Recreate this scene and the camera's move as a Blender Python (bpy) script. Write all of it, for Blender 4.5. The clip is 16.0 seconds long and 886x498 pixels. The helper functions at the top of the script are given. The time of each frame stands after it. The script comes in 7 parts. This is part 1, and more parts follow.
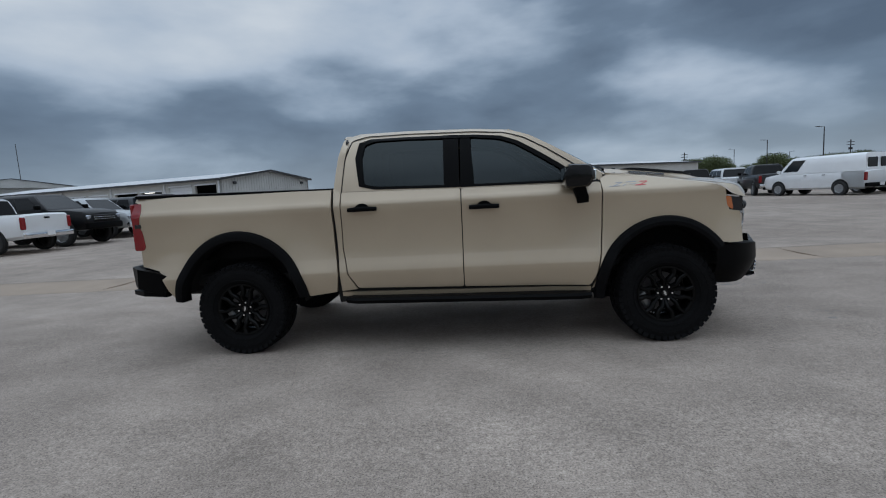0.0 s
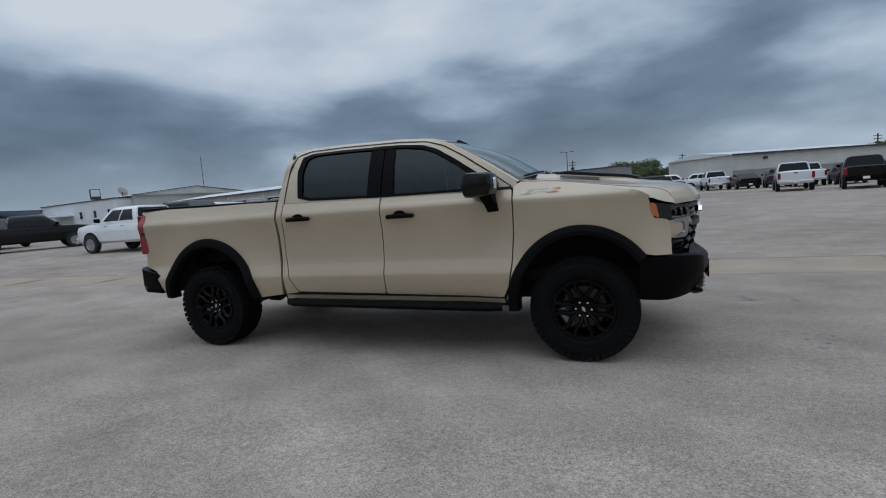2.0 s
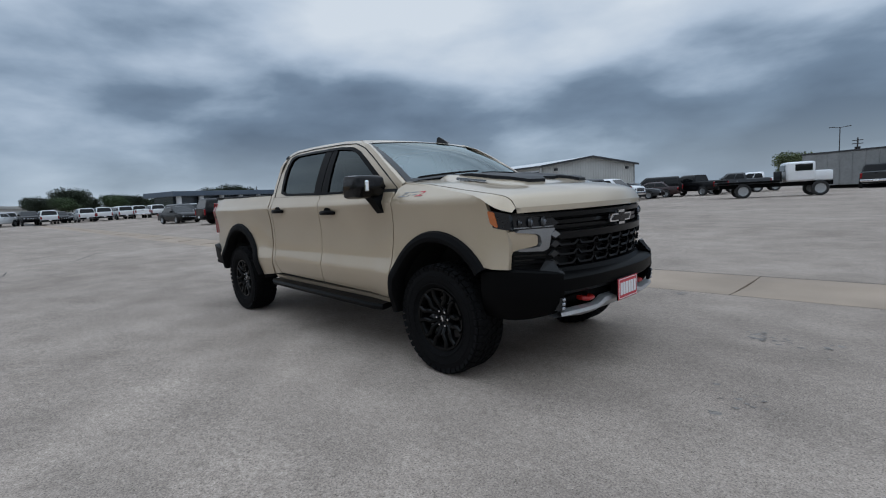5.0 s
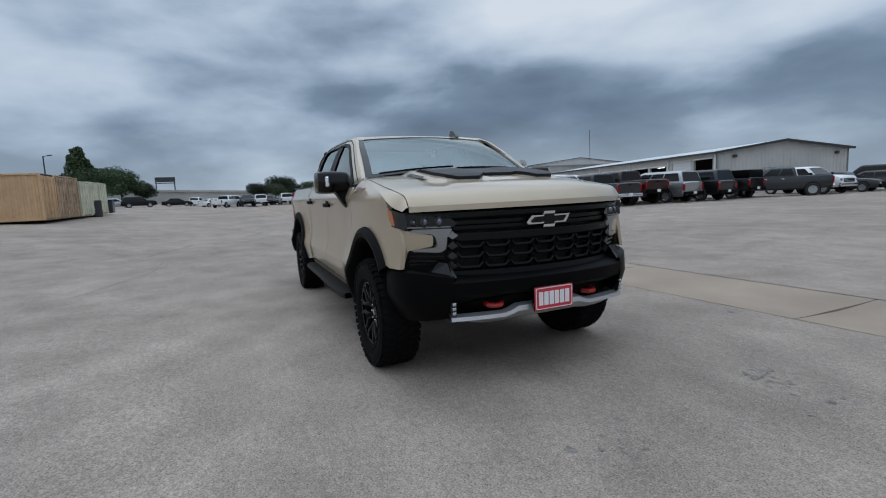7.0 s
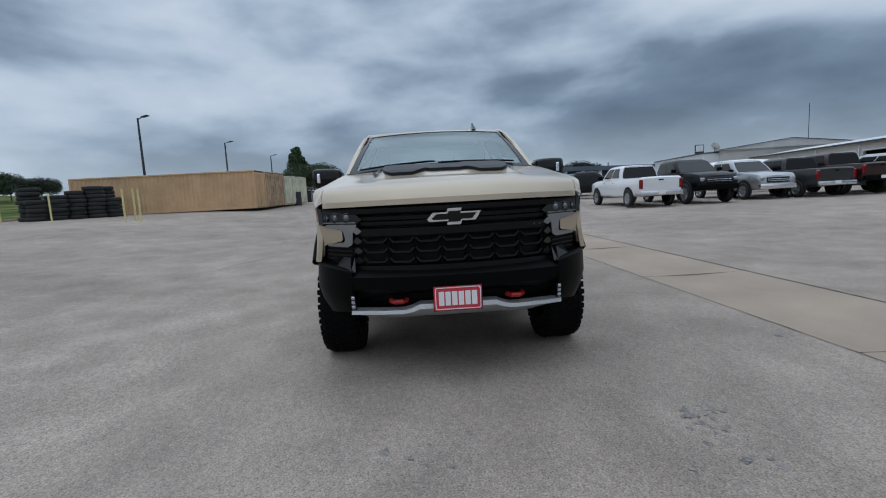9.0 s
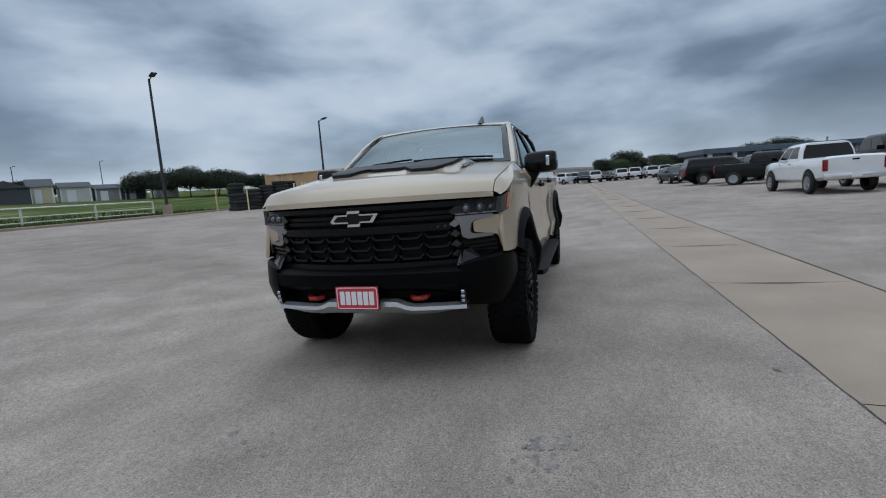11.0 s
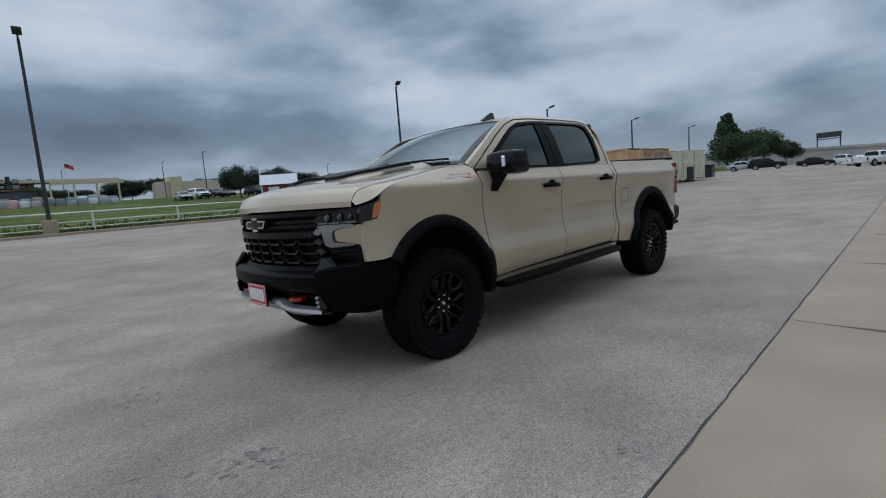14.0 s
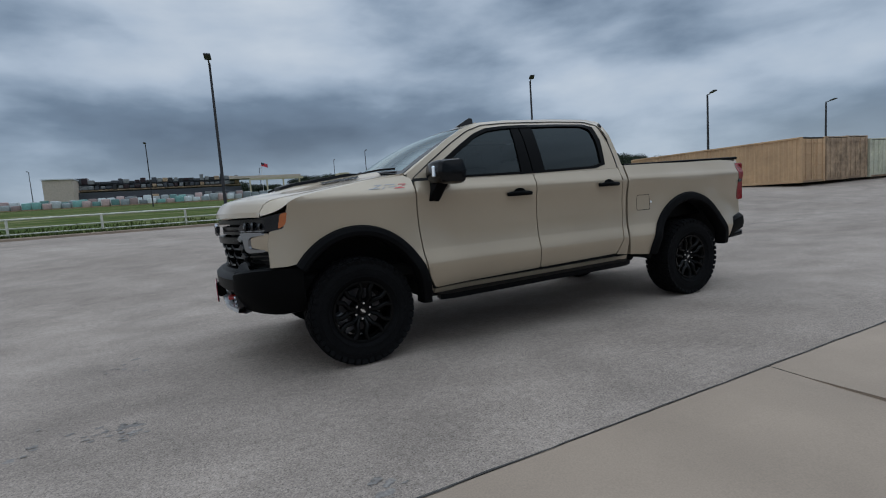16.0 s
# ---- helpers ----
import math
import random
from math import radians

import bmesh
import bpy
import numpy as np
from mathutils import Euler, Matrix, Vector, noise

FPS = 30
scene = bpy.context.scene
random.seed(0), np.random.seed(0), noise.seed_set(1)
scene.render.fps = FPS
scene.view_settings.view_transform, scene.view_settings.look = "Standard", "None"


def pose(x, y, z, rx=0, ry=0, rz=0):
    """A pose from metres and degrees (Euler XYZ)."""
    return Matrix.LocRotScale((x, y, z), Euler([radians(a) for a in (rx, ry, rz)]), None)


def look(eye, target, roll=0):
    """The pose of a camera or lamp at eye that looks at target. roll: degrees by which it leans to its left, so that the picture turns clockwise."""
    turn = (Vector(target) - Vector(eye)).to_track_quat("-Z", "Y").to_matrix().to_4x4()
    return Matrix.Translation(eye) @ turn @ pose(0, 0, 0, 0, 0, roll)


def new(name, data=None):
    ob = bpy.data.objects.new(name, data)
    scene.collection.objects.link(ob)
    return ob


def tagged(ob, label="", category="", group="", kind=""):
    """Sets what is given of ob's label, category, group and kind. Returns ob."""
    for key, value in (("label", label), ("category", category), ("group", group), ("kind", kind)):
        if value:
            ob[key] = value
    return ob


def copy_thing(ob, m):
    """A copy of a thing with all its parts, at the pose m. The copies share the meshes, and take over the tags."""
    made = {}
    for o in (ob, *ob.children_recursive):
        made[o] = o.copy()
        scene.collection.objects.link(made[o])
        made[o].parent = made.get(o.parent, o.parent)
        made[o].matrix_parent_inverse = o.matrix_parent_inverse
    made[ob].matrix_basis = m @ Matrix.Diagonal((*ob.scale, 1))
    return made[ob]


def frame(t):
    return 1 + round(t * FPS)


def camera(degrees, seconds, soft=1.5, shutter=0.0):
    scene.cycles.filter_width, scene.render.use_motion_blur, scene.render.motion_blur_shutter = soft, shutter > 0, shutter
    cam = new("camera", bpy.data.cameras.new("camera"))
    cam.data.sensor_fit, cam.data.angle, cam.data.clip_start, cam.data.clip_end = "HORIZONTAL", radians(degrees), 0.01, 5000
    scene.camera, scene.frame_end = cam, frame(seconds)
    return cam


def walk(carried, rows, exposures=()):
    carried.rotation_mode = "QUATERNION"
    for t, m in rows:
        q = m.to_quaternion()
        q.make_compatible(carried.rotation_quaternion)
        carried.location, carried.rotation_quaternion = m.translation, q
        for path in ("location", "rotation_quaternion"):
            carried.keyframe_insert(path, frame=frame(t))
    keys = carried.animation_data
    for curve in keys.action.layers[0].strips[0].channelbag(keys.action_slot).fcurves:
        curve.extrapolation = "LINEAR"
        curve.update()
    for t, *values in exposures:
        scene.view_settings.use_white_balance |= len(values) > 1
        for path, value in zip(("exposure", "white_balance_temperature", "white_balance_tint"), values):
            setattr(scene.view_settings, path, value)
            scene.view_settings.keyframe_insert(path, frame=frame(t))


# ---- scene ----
cam = camera(85.726, 16.0, soft=1.1)
# seconds, eye x y z in metres, turn about x y z in degrees
ROWS = [
    (0.0, 0.3158, -5.1175, 1.3745, 83.278, 3.187, 4.188),
    (0.5, 0.7429, -5.1233, 1.3753, 83.384, 3.517, 7.698),
    (1.0, 1.2330, -5.0294, 1.3715, 83.684, 3.954, 11.788),
    (1.5, 1.6794, -4.9482, 1.3716, 83.904, 4.221, 15.531),
    (2.0, 2.1569, -4.7836, 1.3641, 83.942, 4.337, 19.985),
    (2.5, 2.5759, -4.6380, 1.3579, 84.058, 4.249, 23.989),
    (3.0, 3.0270, -4.4381, 1.3513, 84.225, 4.041, 28.606),
    (3.5, 3.3921, -4.2269, 1.3555, 84.099, 3.866, 32.584),
    (6.0, 5.0463, -2.7178, 1.3132, 83.591, 2.838, 55.669),
    (6.5, 5.2508, -2.3640, 1.3113, 83.496, 2.707, 60.460),
    (7.0, 5.4279, -1.9235, 1.3098, 83.347, 2.555, 65.854),
    (7.5, 5.6000, -1.5312, 1.2998, 83.209, 2.497, 70.655),
    (8.0, 5.7023, -1.0793, 1.2890, 83.216, 2.597, 76.151),
    (8.5, 5.7858, -0.6837, 1.2816, 83.202, 2.739, 81.115),
    (9.0, 5.8483, -0.2305, 1.2708, 83.142, 2.988, 86.832),
    (9.5, 5.8569, 0.1735, 1.2755, 83.035, 3.229, 91.638),
    (12.0, 5.3553, 2.2436, 1.2584, 82.993, 4.427, 116.362),
    (12.5, 5.1677, 2.5744, 1.2604, 83.143, 4.464, 121.075),
    (13.0, 4.8841, 2.9173, 1.2533, 83.343, 4.556, 126.460),
    (13.5, 4.6486, 3.2324, 1.2369, 83.492, 4.569, 131.003),
    (14.0, 4.2970, 3.5441, 1.2236, 83.563, 4.532, 135.825),
    (14.5, 3.9932, 3.8294, 1.2198, 83.482, 4.616, 139.845),
    (15.0, 3.6097, 4.0909, 1.2126, 83.680, 4.562, 144.467),
    (15.5, 3.2687, 4.2946, 1.2267, 84.051, 4.403, 148.840),
    (16.0, 2.8639, 4.5405, 1.2201, 84.258, 4.031, 153.958),
]
walk(cam, [(t, pose(x, y, z, rx, ry, rz)) for t, x, y, z, rx, ry, rz in ROWS],
     [(0.0, -0.12), (3.0, -0.01), (7.0, 0.09), (9.5, 0.07), (12.5, 0.0), (16.0, -0.10)])

# ---- light: a heavy overcast sky ----
world = bpy.data.worlds.new("overcast_sky")
scene.world = world
world.use_nodes = True


BANKS = ((110, 19, 0.5, 0.07), (140, 20, 0.5, 0.12), (-150, 18, 0.6, 0.08), (-128, 8, 0.5, 0.05), (180, 17, 0.5, -0.07), (-170, 8, 0.5, -0.02),
         (62, 10, 0.6, -0.10), (92, 8, 0.5, -0.07), (82, 16, 0.4, -0.02), (124, 17, 0.45, 0.05), (152, 7, 0.5, -0.11), (166, 12, 0.4, -0.05),
         (-112, 18, 0.55, 0.085), (-94, 19, 0.5, 0.06), (-78, 17, 0.5, 0.07), (55, 18, 0.5, -0.20), (-130, 19, 0.5, 0.03), (-110, 4, 0.35, 0.09), (-132, 5, 0.3, 0.05), (-95, 6, 0.4, -0.05))
SKY_A, SKY_B = (3.1, 1.7, 0.0), (0.4, 5.2, 2.0)


def build_sky(w):
    nt = w.node_tree
    nt.nodes.clear()
    N, L = nt.nodes.new, nt.links.new

    def math_node(op, a, b=None, clamp=False):
        n = N("ShaderNodeMath")
        n.operation, n.use_clamp = op, clamp
        for i, v in enumerate((a, b)):
            if v is None:
                continue
            if isinstance(v, (int, float)):
                n.inputs[i].default_value = v
            else:
                L(v, n.inputs[i])
        return n.outputs[0]

    tc = N("ShaderNodeTexCoord")
    sep = N("ShaderNodeSeparateXYZ")
    L(tc.outputs["Generated"], sep.inputs[0])
    up = math_node("MAXIMUM", sep.outputs[2], 0.0)
    flat = N("ShaderNodeCombineXYZ")  # cloud layers lie flat: stretch the pattern sideways
    L(sep.outputs[0], flat.inputs[0])
    L(sep.outputs[1], flat.inputs[1])
    L(math_node("MULTIPLY", up, 2.6), flat.inputs[2])

    def clouds(scale, detail, rough, dist, loc):
        mp = N("ShaderNodeMapping")
        mp.inputs["Location"].default_value = loc
        L(flat.outputs[0], mp.inputs[0])
        n = N("ShaderNodeTexNoise")
        n.inputs["Scale"].default_value = scale
        n.inputs["Detail"].default_value = detail
        n.inputs["Roughness"].default_value = rough
        n.inputs["Distortion"].default_value = dist
        L(mp.outputs[0], n.inputs["Vector"])
        return n.outputs["Fac"]

    big = clouds(1.7, 2, 0.45, 0.0, SKY_A)
    mid = clouds(4.4, 6, 0.48, 0.1, SKY_B)
    mix = math_node("ADD", math_node("MULTIPLY", big, 0.62), math_node("MULTIPLY", mid, 0.38))
    # the larger cloud banks and thin places: azimuth, elevation, reach, strength
    for az, el, reach, s in BANKS:
        far = N("ShaderNodeVectorMath")
        far.operation = "DISTANCE"
        L(flat.outputs[0], far.inputs[0])
        c = math.cos(radians(el))
        far.inputs[1].default_value = (c * math.cos(radians(az)), c * math.sin(radians(az)), 2.6 * math.sin(radians(el)))
        fade = N("ShaderNodeMapRange")
        fade.interpolation_type = "SMOOTHSTEP"
        fade.inputs["From Min"].default_value, fade.inputs["From Max"].default_value = 0.0, reach
        fade.inputs["To Min"].default_value, fade.inputs["To Max"].default_value = s, 0.0
        L(far.outputs["Value"], fade.inputs["Value"])
        mix = math_node("ADD", mix, fade.outputs[0])
    ramp = N("ShaderNodeValToRGB")
    e = ramp.color_ramp.elements
    e[0].position, e[0].color = 0.34, (0.096, 0.138, 0.202, 1)
    e[1].position, e[1].color = 0.70, (0.62, 0.69, 0.77, 1)
    for p, c in ((0.44, (0.158, 0.221, 0.309, 1)), (0.50, (0.275, 0.358, 0.468, 1)), (0.57, (0.432, 0.522, 0.640, 1))):
        el = e.new(p)
        el.color = c
    L(mix, ramp.inputs[0])
    # paler band low over the horizon
    band = N("ShaderNodeMapRange")
    band.interpolation_type = "SMOOTHSTEP"
    band.inputs["From Min"].default_value, band.inputs["From Max"].default_value = 0.0, 0.16
    band.inputs["To Min"].default_value, band.inputs["To Max"].default_value = 0.75, 0.0
    L(up, band.inputs["Value"])
    low = N("ShaderNodeMixRGB")
    low.inputs["Color2"].default_value = (0.44, 0.53, 0.62, 1)
    L(math_node("MULTIPLY", band.outputs[0], clouds(2.0, 3, 0.5, 0.2, (7, 2, 1))), low.inputs[0])
    L(ramp.outputs[0], low.inputs["Color1"])
    # thick even cloud overhead
    even = N("ShaderNodeMapRange")
    even.inputs["From Min"].default_value, even.inputs["From Max"].default_value = 0.42, 0.72
    even.inputs["To Min"].default_value, even.inputs["To Max"].default_value = 0.0, 0.85
    L(up, even.inputs["Value"])
    over = N("ShaderNodeMixRGB")
    over.inputs["Color2"].default_value = (0.35, 0.43, 0.525, 1)
    L(even.outputs[0], over.inputs[0])
    L(low.outputs[0], over.inputs["Color1"])
    # the thin daylight above the clouds
    sky = N("ShaderNodeTexSky")
    sky.sky_type, sky.sun_disc = "NISHITA", False
    sky.sun_elevation, sky.sun_rotation = radians(55), radians(200)
    add = N("ShaderNodeMixRGB")
    add.inputs[0].default_value = 0.06
    L(over.outputs[0], add.inputs["Color1"])
    soft = N("ShaderNodeMixRGB")
    soft.blend_type = "MULTIPLY"
    soft.inputs[0].default_value = 1
    soft.inputs["Color2"].default_value = (0.1, 0.1, 0.1, 1)
    L(sky.outputs[0], soft.inputs["Color1"])
    L(soft.outputs[0], add.inputs["Color2"])
    # brighter straight overhead, as thick cloud is
    zen = N("ShaderNodeMapRange")
    zen.inputs["From Min"].default_value, zen.inputs["From Max"].default_value = 0.44, 1.0
    zen.inputs["To Min"].default_value, zen.inputs["To Max"].default_value = 1.0, 3.4
    L(up, zen.inputs["Value"])
    bg = N("ShaderNodeBackground")
    L(add.outputs[0], bg.inputs["Color"])
    L(zen.outputs[0], bg.inputs["Strength"])
    out = N("ShaderNodeOutputWorld")
    L(bg.outputs[0], out.inputs["Surface"])


build_sky(world)
sun = new("sun", bpy.data.lights.new("sun", "SUN"))
sun.data.energy, sun.data.angle, sun.data.color = 0.55, radians(178), (1.0, 0.95, 0.88)
sun.matrix_world = look((0, 0, 30), (-5, 12, 0))

# ---- materials ----


def material(name, color, rough=0.6, metal=0.0, grain=0.0, scale=40.0, bump=0.0, coat=0.0, stain=0.0, stain_scale=1.5, random_tint=0.0, spec=0.5, bump_scale=None):
    m = bpy.data.materials.new(name)
    m.use_nodes = True
    nt = m.node_tree
    b = nt.nodes["Principled BSDF"]
    b.inputs["Base Color"].default_value = (*color, 1)
    b.inputs["Roughness"].default_value = rough
    b.inputs["Metallic"].default_value = metal
    b.inputs["Coat Weight"].default_value = coat
    b.inputs["Coat Roughness"].default_value = 0.04
    b.inputs["Specular IOR Level"].default_value = spec
    N, L = nt.nodes.new, nt.links.new
    tc = N("ShaderNodeTexCoord")
    col = None

    def noisy(sc, detail):
        n = N("ShaderNodeTexNoise")
        n.inputs["Scale"].default_value, n.inputs["Detail"].default_value = sc, detail
        L(tc.outputs["Object"], n.inputs["Vector"])
        return n.outputs["Fac"]

    def vary(fac, lo, hi, last):
        mr = N("ShaderNodeMapRange")
        mr.inputs["From Min"].default_value, mr.inputs["From Max"].default_value = 0.3, 0.7
        mr.inputs["To Min"].default_value, mr.inputs["To Max"].default_value = lo, hi
        L(fac, mr.inputs["Value"])
        mx = N("ShaderNodeMixRGB")
        mx.blend_type = "MULTIPLY"
        mx.inputs[0].default_value = 1
        if last is None:
            mx.inputs["Color1"].default_value = (*color, 1)
        else:
            L(last, mx.inputs["Color1"])
        L(mr.outputs[0], mx.inputs["Color2"])
        return mx.outputs[0]

    if grain:
        col = vary(noisy(scale, 5), 1 - grain, 1 + grain, col)
    if stain:
        col = vary(noisy(stain_scale, 4), 1 - stain, 1 + stain, col)
    if random_tint:
        info = N("ShaderNodeObjectInfo")
        col = vary(info.outputs["Random"], 1 - random_tint, 1 + random_tint, col)
    if col is not None:
        L(col, b.inputs["Base Color"])
    if bump:
        bp = N("ShaderNodeBump")
        bp.inputs["Strength"].default_value = bump
        bp.inputs["Distance"].default_value = 0.004
        L(noisy(bump_scale or scale * 2, 6), bp.inputs["Height"])
        L(bp.outputs[0], b.inputs["Normal"])
    return m


def glass(name, tint, rough=0.0, ior=1.6):
    """Thin pane: lets tinted light through and mirrors by Fresnel."""
    m = bpy.data.materials.new(name)
    m.use_nodes = True
    nt = m.node_tree
    nt.nodes.clear()
    N, L = nt.nodes.new, nt.links.new
    fr, tr, gl, mx, out = (N(k) for k in ("ShaderNodeFresnel", "ShaderNodeBsdfTransparent", "ShaderNodeBsdfGlossy", "ShaderNodeMixShader", "ShaderNodeOutputMaterial"))
    fr.inputs["IOR"].default_value = ior
    tr.inputs["Color"].default_value = (*tint, 1)
    gl.inputs["Roughness"].default_value = rough
    gl.inputs["Color"].default_value = (0.84, 0.97, 1.0, 1)
    L(fr.outputs[0], mx.inputs[0])
    L(tr.outputs[0], mx.inputs[1])
    L(gl.outputs[0], mx.inputs[2])
    L(mx.outputs[0], out.inputs["Surface"])
    return m


def emitter(name, color, strength):
    m = bpy.data.materials.new(name)
    m.use_nodes = True
    b = m.node_tree.nodes["Principled BSDF"]
    b.inputs["Base Color"].default_value = (*color, 1)
    b.inputs["Emission Color"].default_value = (*color, 1)
    b.inputs["Emission Strength"].default_value = strength
    return m


def paint(name, color, metal=0.0, coat=1.0, spec=0.5, rough=0.3):
    return material(name, color, rough=rough, metal=metal, grain=0.03, scale=900, coat=coat, spec=spec, stain=0.03, stain_scale=2.0)


SAND = paint("sand_paint", (0.415, 0.334, 0.238), 0.32, 0.8, rough=0.38)
TRIM = material("black_plastic", (0.0028, 0.0028, 0.003), 0.42, spec=0.055, grain=0.15, scale=300, bump=0.05)
FLARE = material("textured_flare_plastic", (0.004, 0.004, 0.0044), 0.6, spec=0.07, grain=0.2, scale=500, bump=0.12)
GLOSS = material("gloss_black", (0.003, 0.003, 0.0034), 0.18, coat=0.10, spec=0.25, grain=0.1, scale=60)
VOID = material("dark_inside", (0.006, 0.006, 0.006), 0.9, grain=0.2, scale=20)
RUBBER = material("tyre_rubber", (0.006, 0.006, 0.0064), 0.75, spec=0.06, grain=0.25, scale=60, bump=0.2, stain=0.2, stain_scale=6)
RIMBLACK = material("rim_gloss_black", (0.004, 0.004, 0.004), 0.22, coat=0.0, spec=0.11, grain=0.1, scale=80)
DISC = material("brake_steel", (0.10, 0.10, 0.104), 0.4, metal=0.9, grain=0.1, scale=60)
CHROME = material("chrome", (0.75, 0.76, 0.78), 0.12, metal=1.0, grain=0.03, scale=50)
SKID = material("silver_skid_plate", (0.55, 0.56, 0.57), 0.38, metal=0.8, grain=0.08, scale=60, stain=0.1)
GREYTRIM = material("satin_grey_trim", (0.24, 0.245, 0.25), 0.35, metal=0.75, grain=0.06, scale=80)
BRACKET = material("satin_grey_bracket", (0.27, 0.273, 0.28), 0.32, metal=0.75, grain=0.06, scale=80)
JEWEL = material("dark_satin_end_piece", (0.05, 0.051, 0.053), 0.3, metal=0.6, grain=0.06, scale=80)
GRILLESATIN = material("satin_grille_trim", (0.006, 0.0055, 0.0055), 0.30, spec=0.16, grain=0.08, scale=80)
RED = material("tow_hook_red", (0.33, 0.014, 0.010), 0.4, grain=0.08, scale=60)
PLATERED = material("plate_red", (0.52, 0.028, 0.045), 0.4, grain=0.05, scale=60)
WHITE = material("white_enamel", (0.72, 0.72, 0.72), 0.4, grain=0.03, scale=60)
LAMPRED = material("lamp_red", (0.20, 0.003, 0.006), 0.15, coat=0.4, grain=0.08, scale=40)
AMBER = material("amber_lens", (0.44, 0.115, 0.025), 0.2, coat=1.0, grain=0.1, scale=120)
LAMPGLASS = material("lamp_glass", (0.012, 0.013, 0.015), 0.08, coat=0.3, spec=0.3, grain=0.1, scale=60)
LAMPEYE = material("head_lamp_eye", (0.10, 0.11, 0.13), 0.08, metal=0.4, coat=1.0, grain=0.05, scale=40)
LENS = material("projector_lens", (0.36, 0.38, 0.42), 0.15, metal=0.6, coat=1.0, grain=0.05, scale=40)
TINT = glass("privacy_glass", (0.03, 0.031, 0.035), ior=1.46)
TINTFRONT = glass("tinted_glass", (0.09, 0.095, 0.10), ior=1.46)
SCREEN = glass("windshield_glass", (0.36, 0.47, 0.45), rough=0.02, ior=2.6)
SUNSTRIP = glass("windshield_shade_band", (0.10, 0.12, 0.13), rough=0.02, ior=2.0)
CLOTH = material("seat_leather", (0.03, 0.03, 0.032), 0.6, grain=0.15, scale=80, bump=0.1)
DECAL = material("satin_black_decal", (0.010, 0.011, 0.013), 0.45, spec=0.2, grain=0.1, scale=60)
DECALGREY = material("grey_decal", (0.16, 0.17, 0.18), 0.4, grain=0.05, scale=60)

# ---- mesh tools ----


